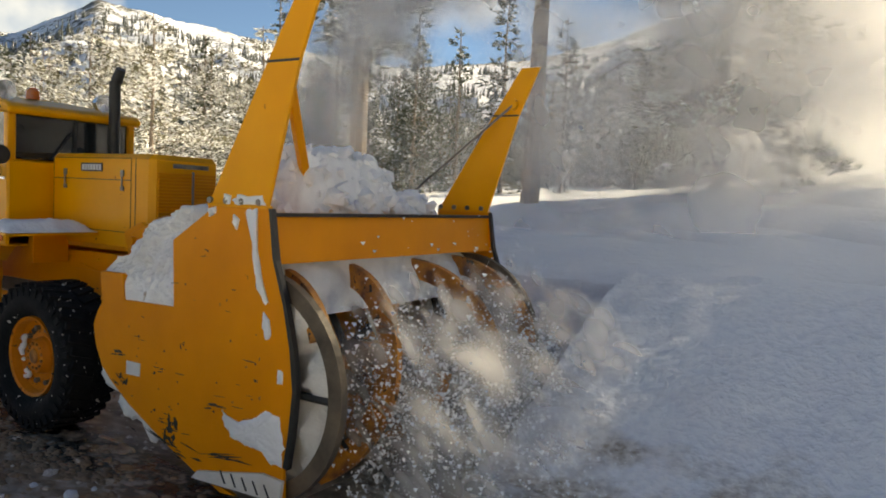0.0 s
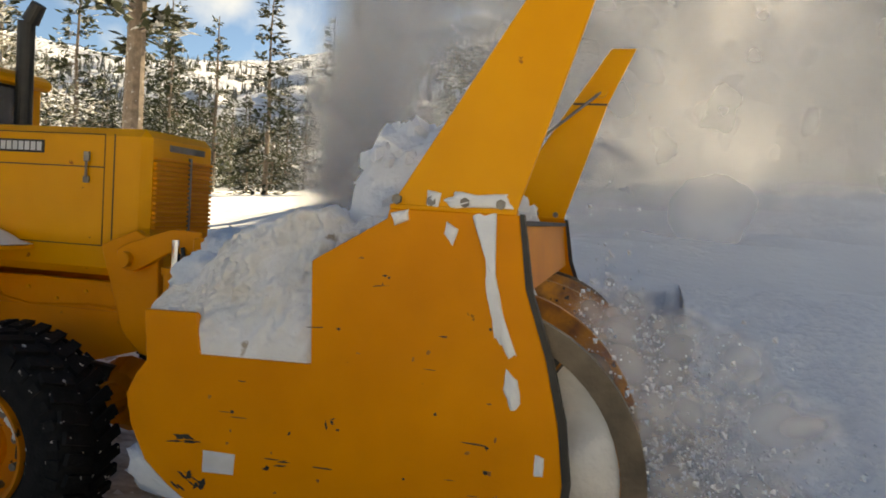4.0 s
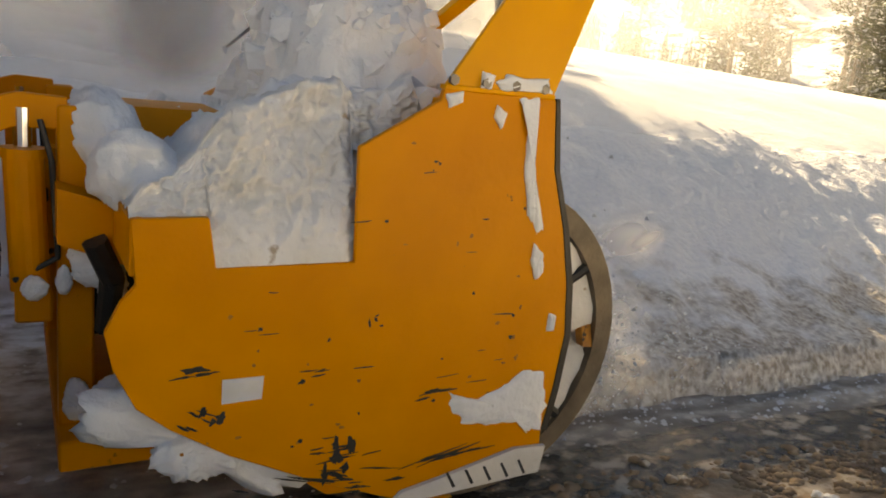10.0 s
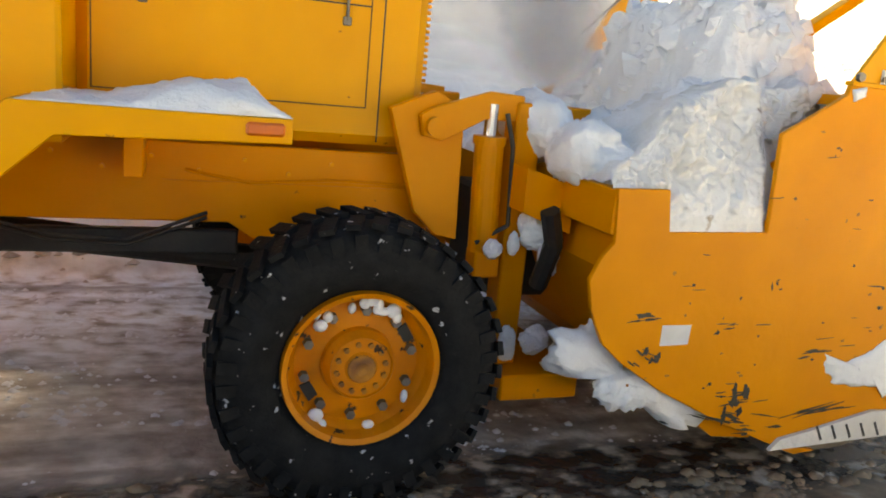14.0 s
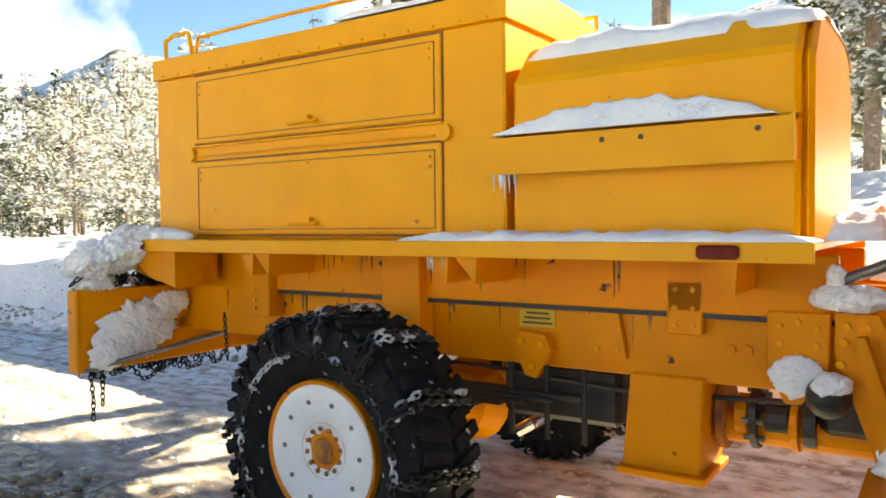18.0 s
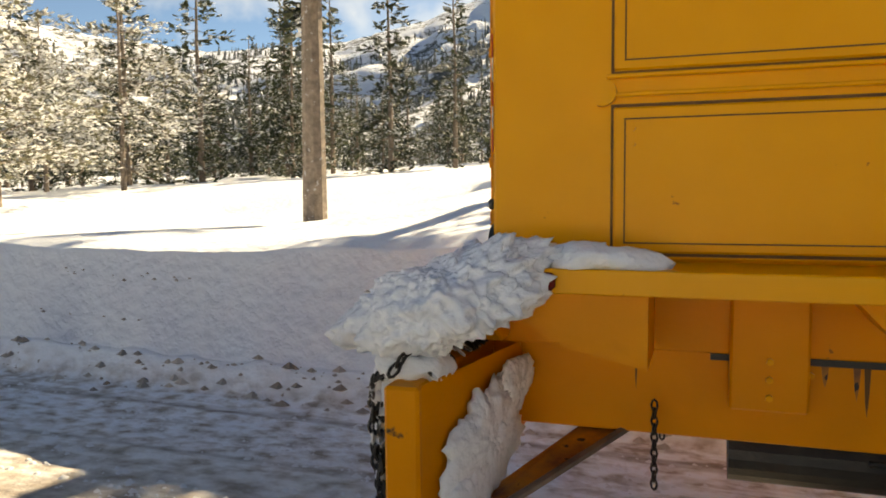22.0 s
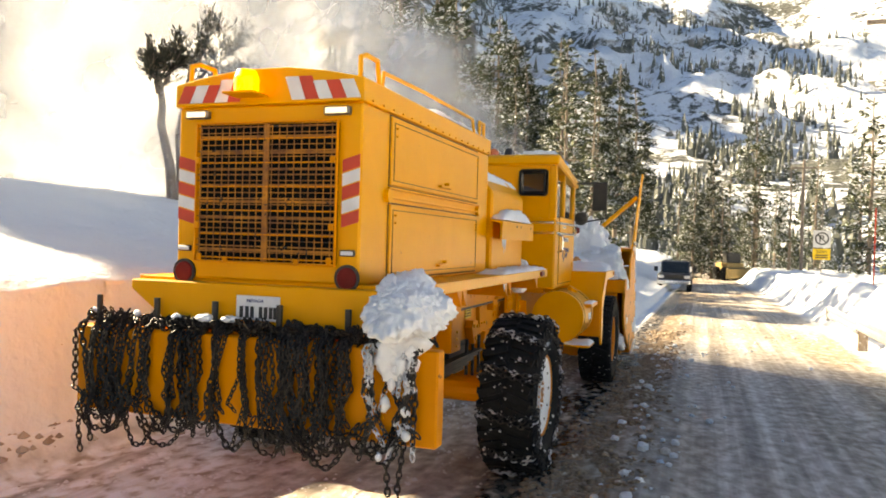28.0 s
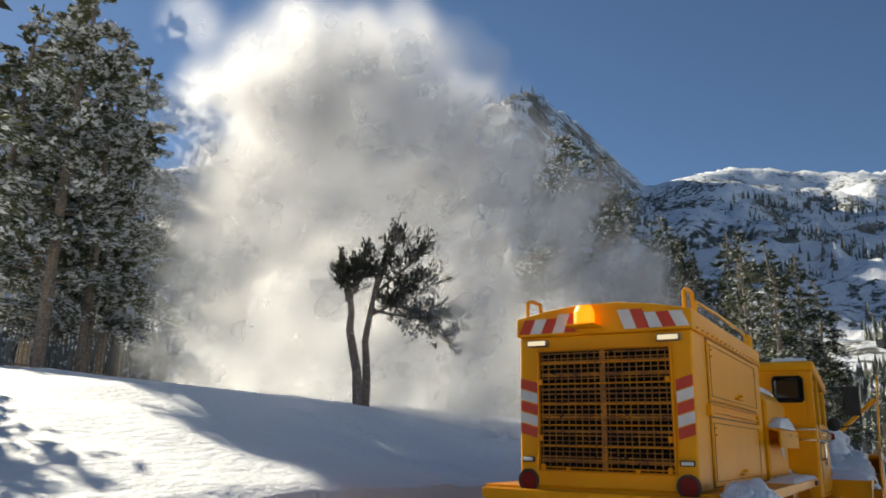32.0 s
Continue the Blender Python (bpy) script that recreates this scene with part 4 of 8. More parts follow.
def cab():
    body = part("cab", box(2.47, 3.84, -0.94, 0.42, 1.42, 2.25, 0.02), YELLOW, truck)
    # posts and roof above the belt line leave the window openings free
    for x, y in ((2.47, -0.94), (2.47, 0.34), (3.76, -0.94), (3.76, 0.34), (3.02, -0.94), (3.02, 0.34)):
        part("cab_post", box(x, x + 0.08, y, y + 0.08, 2.24, 2.86 - 0.12 * (x - 2.47), 0.01), YELLOW, body)
    part("rear_wall", prism_x([(-0.86, 2.24), (0.34, 2.24), (0.34, 2.88), (-0.86, 2.88)], 2.475, 2.515), YELLOW, body)
    part("cab_roof", prism([(2.42, 2.86), (3.90, 2.68), (3.93, 2.74), (3.86, 2.79), (2.50, 2.985), (2.44, 2.95)], -0.97, 0.45, None, 0.02), YELLOW, body)
    part("rear_window", box(2.462, 2.474, -0.82, -0.53, 2.52, 2.78, 0.03), GLASS, body, "small dark rear cab window")
    panel = box(2.455, 2.468, -0.845, -0.505, 2.495, 2.805, 0.03)
    part("window_gasket", panel, BLACK, body)
    part("rear_window", box(2.448, 2.456, -0.82, -0.53, 2.52, 2.78, 0.03), GLASS, body, "small dark rear cab window")
    part("windscreen", box(3.80, 3.81, -0.86, 0.34, 2.26, 2.69, 0), GLASS, body, "dark windscreen")
    part("windscreen_bar", box(3.81, 3.83, -0.27, -0.24, 2.25, 2.69, 0.003), BLACK, body)
    part("side_window", box(2.55, 3.02, -0.91, -0.90, 2.26, 2.70, 0), GLASS, body)
    part("side_window", box(3.10, 3.76, -0.91, -0.90, 2.26, 2.70, 0), GLASS, body)
    part("side_window", box(2.55, 3.76, 0.38, 0.39, 2.26, 2.70, 0), GLASS, body)
    # lower corner is cut away over the wheel: a sloped skirt below the front edge
    part("cab_skirt", prism([(3.60, 1.42), (3.84, 1.42), (3.84, 1.60)], -0.94, -0.5), YELLOW, body)
    door = part("cab_door", box(2.71, 3.62, -0.952, -0.938, 1.475, 2.26, 0.006), YELLOW, body)
    panel_lines("door_seam", 2.70, 3.63, 1.465, 2.27, -0.943, body, 0.008)
    for z in (2.07, 2.19):
        part("chrome_strip", box(2.50, 3.82 if z < 2.1 else 3.66, -0.966, -0.938, z - 0.014, z + 0.014, 0.006), CHROME, body)
        part("chrome_strip", box(2.44, 2.47, -0.93, -0.55, z - 0.012, z + 0.012, 0.004), CHROME, body)
    part("door_handle", rod((2.74, -0.975, 2.145), (2.88, -0.985, 2.14), 0.013), CHROME, body)
    part("grab_handle", pipe([(2.63, -0.945, 2.05), (2.63, -1.0, 2.03), (2.63, -1.0, 1.87), (2.63, -0.945, 1.85)], 0.014), CHROME, body)
    lamp = part("turn_lamp", rod((3.70, -0.94, 2.13), (3.70, -1.0, 2.13), 0.05, None, 20), CHROME, body)
    part("lens", rod((3.69, -1.0, 2.13), (3.69, -1.03, 2.13), 0.045, None, 20, 0.03), RED_LENS, lamp, "red round lamp lens")
    part("hinge", box(3.58, 3.61, -0.965, -0.948, 1.655, 1.72, 0.004), YELLOW, body)
    decal = part("notice_decal", box(2.99, 3.285, -0.956, -0.9535, 1.975, 2.025, 0), BLUE, body)
    lettering("OFFICIAL   USE   ONLY", 0.025, Matrix.Translation((3.02, -0.958, 2.004)) @ SIDE, WHITE, decal, "notice_words")
    lettering("DEPT. OF TRANSPORTATION", 0.022, Matrix.Translation((2.995, -0.958, 1.980)) @ SIDE, WHITE, decal, "notice_words")
    lettering("EVADA", 0.075, Matrix.Translation((3.085, -0.956, 1.845)) @ SIDE, BLUE, body, "door_words", shear=0.25, bold=0.002, spacing=1.05)
    lettering("DOT", 0.075, Matrix.Translation((3.06, -0.956, 1.783)) @ SIDE, BLUE, body, "door_words", shear=0.25, bold=0.002, spacing=1.05)
    part("door_emblem", prism([(2.905, 1.80), (2.935, 1.905), (3.085, 1.905), (3.05, 1.775), (3.01, 1.755), (2.985, 1.715), (2.965, 1.76)], -0.9555, -0.9535), BLUE, body)
    lettering("N", 0.13, Matrix.Translation((2.935, -0.958, 1.785)) @ SIDE, YELLOW, body, "emblem_letter", shear=0.25, bold=0.004)
    # mirrors on the right door post
    arm = part("mirror_arm", pipe([(3.75, -0.95, 2.74), (3.86, -1.2, 2.76), (3.9, -1.34, 2.76), (3.9, -1.34, 2.3), (3.80, -0.96, 2.22)], 0.011), BLACK, body)
    part("mirror", box(3.88, 3.92, -1.35, -1.16, 2.40, 2.78, 0.01), BLACK, arm)
    part("round_mirror", lathe([(-0.02, 0.001), (-0.02, 0.09), (0.02, 0.08), (0.03, 0.001)], 20), BLACK, arm).matrix_basis = pose(3.85, -1.02, 2.29, 0, 0, 90)
    part("roof_beacon", lathe([(0.0, 0.07), (0.10, 0.065), (0.13, 0.03), (0.131, 0.001)], 16), AMBER_LENS, body, "amber roof beacon").matrix_basis = pose(2.75, -0.1, 2.95, 90)
    part("spot_lamp", lathe([(-0.08, 0.02), (-0.05, 0.08), (0.04, 0.10), (0.05, 0.001)], 18), CHROME, body).matrix_basis = pose(3.5, -0.8, 2.93, 0, 0, -90)
    part("spot_lamp", lathe([(-0.08, 0.02), (-0.05, 0.08), (0.04, 0.10), (0.05, 0.001)], 18), CHROME, body).matrix_basis = pose(3.5, 0.25, 2.93, 0, 0, -90)
    part("wiper", pipe([(3.83, -0.5, 2.27), (3.835, -0.3, 2.55)], 0.008), BLACK, body)


def hood():
    body = part("hood", box(3.84, 5.42, -0.52, 0.24, 1.44, 2.34, 0.05), YELLOW, truck)
    panel_lines("hood_seam", 3.90, 5.13, 1.62, 2.30, -0.521, body, 0.006)
    part("hood_seam", box(3.90, 5.13, -0.5225, -0.519, 2.095, 2.102, 0), BLACK, body)
    part("hood_seam", box(5.19, 5.197, -0.5225, -0.519, 1.46, 2.30, 0), BLACK, body)
    for x in (4.11, 5.01):
        latch = part("hood_latch", box(x - 0.02, x + 0.02, -0.54, -0.52, 2.13, 2.19, 0.004), STEEL, body)
        part("latch_spring", rod((x, -0.535, 2.13), (x, -0.535, 2.02), 0.008), STEEL, latch)
        part("latch_hook", box(x - 0.02, x + 0.02, -0.54, -0.52, 2.0, 2.04, 0.004), STEEL, latch)
    plate = part("maker_plate", box(4.36, 4.70, -0.527, -0.519, 2.17, 2.25, 0.002), BLACK, body, "black and white maker's plate")
    for k in range(7):
        x = 4.385 + 0.044 * k
        part("plate_bar", box(x, x + 0.033, -0.5295, -0.5265, 2.183, 2.237, 0), WHITE, plate)
    # slatted grille at the front
    for k in range(15):
        z = 1.74 + 0.03 * k
        part("grille_slat", box(5.41, 5.445, -0.46, 0.18, z, z + 0.018, 0.003), YELLOW_WORN, body)
    part("grille_back", box(5.405, 5.418, -0.47, 0.19, 1.72, 2.2, 0), BLACK, body)
    part("grille_bar", box(5.43, 5.45, -0.10, -0.08, 1.72, 2.2, 0.003), STEEL, body)
    part("maker_badge", box(5.418, 5.43, -0.30, 0.10, 2.225, 2.265, 0.003), STEEL, body)
    stack = part("exhaust_pipe", rod((4.02, 0.05, 2.2), (4.02, 0.05, 3.12), 0.058, None, 16), BLACK, body, "black exhaust stack with rain flap")
    part("rain_flap", rod((4.05, 0.05, 3.12), (4.12, 0.05, 3.24), 0.06, None, 14, 0.05), BLACK, stack)
    # fender over the front wheel, with the mud guard that drops behind the step
    top = part("front_fender", prism([(3.72, 1.60), (4.65, 1.595), (4.65, 1.575), (3.72, 1.58)], -1.365, -0.52), YELLOW, truck)
    edge = [(3.73, 1.605), (4.66, 1.60), (4.66, 1.51), (3.87, 1.495), (3.51, 1.16), (3.52, 0.76), (3.44, 0.69), (3.375, 0.80), (3.375, 1.26)]
    part("fender_edge", prism(edge, -1.385, -1.36, None, 0.004), YELLOW, top)
    part("fender_slope", prism([(3.73, 1.60), (3.375, 1.26), (3.375, 1.235), (3.74, 1.575)], -1.36, -0.7), YELLOW, top)
    part("mud_guard", box(3.37, 3.385, -1.36, -0.75, 0.80, 1.25, 0.003), YELLOW_WORN, top)
    part("marker_lamp", box(4.49, 4.63, -1.405, -1.385, 1.535, 1.585, 0.01), AMBER_LENS, top, "amber marker lamp")
    part("fender_bracket", box(4.05, 4.13, -0.85, -0.5, 1.28, 1.57, 0.006), YELLOW_WORN, top)
    left = part("front_fender", prism([(3.72, 1.60), (4.65, 1.595), (4.65, 1.575), (3.72, 1.58)], 0.6, 1.36), YELLOW, truck)
    part("fender_edge", prism(edge, 1.36, 1.385, None, 0.004), YELLOW, left)


def fuel_tank():
    bm = rod((2.50, -0.99, 1.10), (3.29, -0.99, 1.10), 0.30, None, 80)
    tank = part("fuel_tank", bm, YELLOW, truck, smooth=False)
    for x in (2.60, 3.13):
        part("tank_strap", rod((x, -0.99, 1.10), (x + 0.06, -0.99, 1.10), 0.307, None, 36), YELLOW, tank)
        for e in (-0.003, 0.063):
            part("strap_edge", rod((x + e - 0.002, -0.99, 1.10), (x + e + 0.002, -0.99, 1.10), 0.304, None, 60), GROOVE, tank)
        part("strap_hanger", box(x, x + 0.06, -0.8, -0.5, 1.36, 1.43, 0.004), YELLOW_WORN, tank)
        part("strap_bolt", rod((x + 0.03, -1.03, 0.80), (x + 0.03, -1.03, 0.72), 0.014), YELLOW_WORN, tank)
    part("filler_cap", rod((2.93, -1.07, 1.37), (2.93, -1.10, 1.42), 0.06, None, 16), YELLOW, tank)
    part("tank_label", box(2.885, 3.09, -1.294, -1.288, 1.055, 1.13, 0), WHITE, tank, "worn white paper label")
    part("tank_plate", box(2.87, 3.02, -1.288, -1.282, 0.965, 1.01, 0.002), YELLOW_WORN, tank)
    part("step_lip", prism([(2.74, 1.245), (3.30, 1.245), (3.30, 1.215), (2.80, 1.20)], -1.34, -1.2), YELLOW, tank)
    part("tank_step", box(2.52, 2.95, -1.36, -1.05, 0.765, 0.785, 0.003), YELLOW, tank)
    for x in (2.7, 2.85, 3.0):
        part("tank_fitting", rod((x, -0.8, 1.38), (x, -0.8, 1.45), 0.02), YELLOW_WORN, tank)
    # brace and foot of the step behind the tank
    lad = part("step_bracket", prism([(2.05, 1.38), (2.20, 1.38), (2.42, 0.80), (2.20, 0.79), (2.05, 1.22)], -0.62, -0.60), YELLOW_WORN, truck)
    part("bracket_rib", prism([(2.13, 1.30), (2.16, 1.30), (2.32, 0.80), (2.22, 0.80)], -0.70, -0.62), YELLOW_WORN, lad)
    for x, z in ((2.09, 1.33), (2.16, 1.33), (2.08, 1.27), (2.14, 1.24), (2.07, 1.18), (2.22, 1.14)):
        bolt_on(lad, (x, -0.62, z), 0.017)
    part("step_tread", prism([(2.16, 0.79), (2.72, 0.79), (2.72, 0.66), (2.26, 0.66)], -0.98, -0.60, None, 0.006), YELLOW_WORN, truck)
    hang = part("hanger_plate", prism([(1.79, 1.37), (2.03, 1.37), (2.02, 1.12), (1.92, 0.99), (1.86, 0.99), (1.79, 1.12)], -0.565, -0.535, None, 0.006), YELLOW_WORN, truck)
    for x, z in ((1.84, 1.31), (1.91, 1.33), (1.98, 1.31), (1.84, 1.24), (1.91, 1.20), (1.98, 1.24), (1.90, 1.03)):
        bolt_on(hang, (x, -0.565, z), 0.013)
    chamber = bmesh.new()
    bmesh.ops.create_uvsphere(chamber, u_segments=20, v_segments=12, radius=0.085, matrix=Matrix.Translation((2.03, -0.63, 1.05)))
    part("air_chamber", chamber, BLACK, truck, "round black brake air chamber", smooth=True)


def chain_links(points, size, bm=None):
    """Oval links along a polyline, turned by turns."""
    bm = bm or bmesh.new()
    pts = [Vector(p) for p in points]
    lengths = [0.0]
    for p, q in zip(pts, pts[1:]):
        lengths.append(lengths[-1] + (q - p).length)
    s, k = 0.0, 0
    while s < lengths[-1]:
        i = max(j for j in range(len(pts) - 1) if lengths[j] <= s + 1e-9)
        f = (s - lengths[i]) / max(1e-6, lengths[i + 1] - lengths[i])
        c, d = pts[i].lerp(pts[i + 1], f), (pts[i + 1] - pts[i]).normalized()
        q = d.to_track_quat("X", "Z").to_matrix().to_4x4()
        m = Matrix.Translation(c) @ q @ Matrix.Rotation(radians(90 * (k % 2) + 20), 4, "X")
        ring = []
        for a in range(8):
            t = 2 * math.pi * a / 8
            px, py = math.cos(t) * size, math.sin(t) * size * 0.55
            w = size * 0.24
            o = Vector((math.cos(t), math.sin(t), 0))
            ring.append([bm.verts.new(m @ (Vector((px, py, 0)) + o * w)), bm.verts.new(m @ Vector((px, py, w))), bm.verts.new(m @ (Vector((px, py, 0)) - o * w)), bm.verts.new(m @ Vector((px, py, -w)))])
        for a in range(8):
            for e in range(4):
                bm.faces.new((ring[a][e], ring[(a + 1) % 8][e], ring[(a + 1) % 8][(e + 1) % 4], ring[a][(e + 1) % 4]))
        s += size * 1.45
        k += 1
    return bm


def wheel(x, side, radius, zc, rear):
    """One wheel about its own hub; side -1 is the truck's right."""
    hub = part("wheel", lathe([(-0.115, 0.001), (-0.115, 0.06), (-0.10, 0.07), (-0.10, 0.13), (-0.06, 0.155), (-0.03, 0.16), (-0.02, 0.27), (-0.06, 0.30), (-0.13, 0.312), (-0.14, 0.335), (-0.10, 0.34), (0.24, 0.34), (0.24, 0.001)], 40), RIM, truck, "worn orange-yellow wheel")
    w = 0.21
    prof = [(-w + 0.06, 0.335), (-w - 0.01, 0.40), (-w - 0.02, radius - 0.16), (-w + 0.005, radius - 0.07), (-w + 0.05, radius - 0.035), (0.10, radius - 0.03), (w - 0.05, radius - 0.035), (w, radius - 0.08), (w + 0.02, radius - 0.16), (w, 0.40), (w - 0.06, 0.335)]
    part("tyre", lathe([(y + 0.05, r) for y, r in prof], 56, caps=False), RUBBER, hub, "black chunky tyre with caked snow", smooth=True)
    bm = bmesh.new()
    n = 36
    for k in range(n):
        for s2, ph in ((-1, 0), (1, 0.5)):
            a = 2 * math.pi * (k + ph) / n
            m = Matrix.Rotation(-a, 4, "Y") @ Matrix.Translation((radius - 0.022, 0.05 + s2 * 0.11, 0)) @ Matrix.Rotation(radians(18 * s2), 4, "X")
            v = bmesh.ops.create_cube(bm, size=1, matrix=m @ Matrix.Diagonal((0.024, 0.19, 0.06, 1)))["verts"]
            m2 = Matrix.Rotation(-a, 4, "Y") @ Matrix.Translation((radius - 0.085, 0.05 + s2 * 0.215, 0)) @ Matrix.Rotation(radians(0), 4, "X")
            bmesh.ops.create_cube(bm, size=1, matrix=m2 @ Matrix.Diagonal((0.075, 0.016, 0.05, 1)))
    part("tread", bm, RUBBER, hub)
    for k in range(10):
        a = 2 * math.pi * k / 10
        part("wheel_nut", rod((0.235 * math.cos(a), -0.02, 0.235 * math.sin(a)), (0.235 * math.cos(a), -0.06, 0.235 * math.sin(a)), 0.022, None, 6), STEEL, hub)
    for k in range(12):
        a = 2 * math.pi * (k + 0.5) / 12
        part("hub_bolt", rod((0.105 * math.cos(a), -0.10, 0.105 * math.sin(a)), (0.105 * math.cos(a), -0.115, 0.105 * math.sin(a)), 0.012, None, 6), RUST, hub)
    part("hub_cap", lathe([(-0.116, 0.002), (-0.122, 0.03), (-0.120, 0.058), (-0.112, 0.062), (-0.102, 0.068)], 24), RUST, hub, "rusty hub cap")
    part("rim_ring", lathe([(-0.098, 0.128), (-0.112, 0.134), (-0.095, 0.145)], 40, caps=False), RIM, hub)
    if not rear:
        for a0 in (2.2, 2.2 + math.pi):
            part("hand_hole", prism([(0.235 * math.cos(a0 + d) * f, 0.235 * math.sin(a0 + d) * f) for d, f in ((-0.16, 0.92), (0.16, 0.92), (0.16, 1.12), (-0.16, 1.12))], -0.034, -0.025), BLACK, hub)
        rng = random.Random(4)
        for k in range(15):
            a = rng.uniform(2.6, 4.2) if k < 8 else rng.uniform(0, 6.28)
            rr = rng.uniform(0.24, 0.315)
            bm = bmesh.new()
            bmesh.ops.create_icosphere(bm, subdivisions=2, radius=1, matrix=Matrix.Translation((rr * math.cos(a), -0.06, rr * math.sin(a))) @ Matrix.Diagonal((rng.uniform(0.015, 0.035), 0.02, rng.uniform(0.015, 0.04), 1)))
            part("stuck_snow", bm, SNOW_CLUMP, hub, "snow stuck in the rim" if k == 0 else "", smooth=True)
    else:
        # snow packed flat into the rim, with the rusty hub showing in the middle
        bm = lathe([(-0.085, 0.075), (-0.105, 0.10), (-0.12, 0.2), (-0.135, 0.30), (-0.13, 0.318), (-0.02, 0.318)], 40, caps=False)
        for v in bm.verts:
            a = math.atan2(v.co.z, v.co.x)
            rr = math.hypot(v.co.x, v.co.z)
            if rr < 0.12:
                f = 1 + 0.35 * fbm(math.cos(a) * 2, math.sin(a) * 2, 3)
                v.co.x *= f
                v.co.z *= f
            if rr > 0.3 and 1.9 < a < 2.9:
                v.co.x *= 0.93
                v.co.z *= 0.93
        part("packed_snow", bm, SNOW_CLUMP, hub, "snow packed flat into the rim", smooth=True)
        for k in range(10):
            a = 2 * math.pi * k / 10
            part("nut_mark", rod((0.235 * math.cos(a), -0.11, 0.235 * math.sin(a)), (0.235 * math.cos(a), -0.132, 0.235 * math.sin(a)), 0.012, None, 6), STEEL, hub)
        # tyre chain: side rings and cross chains
        ringpts = lambda r, y: [(r * math.cos(2 * math.pi * k / 32), y, r * math.sin(2 * math.pi * k / 32)) for k in range(33)]
        part("tyre_chain", chain_links(ringpts(radius - 0.17, -0.19), 0.026), FROSTED_CHAIN, hub, "steel snow chain")
        for k in range(12):
            a = 2 * math.pi * k / 12
            pts = [(r * math.cos(a + d), y, r * math.sin(a + d)) for r, y, d in ((radius - 0.17, -0.19, 0), (radius - 0.05, -0.185, 0.02), (radius + 0.012, -0.10, 0.05), (radius + 0.015, 0.06, 0.0), (radius + 0.012, 0.2, -0.04), (radius - 0.06, 0.285, 0))]
            bm = chain_links(pts, 0.03)
            chain_links([(p[0] - 0.045 * math.sin(a), p[1] - 0.004, p[2] + 0.045 * math.cos(a)) for p in pts[1:]], 0.027, bm)
            part("cross_chain", bm, FROSTED_CHAIN, hub)
    start = pose(x, -1.21, zc) if side < 0 else pose(x, 1.21, zc, 0, 0, 180)
    hub.matrix_basis = start
    SPINNERS.append((hub, start, (1 if side < 0 else -1), radius))
    return hub


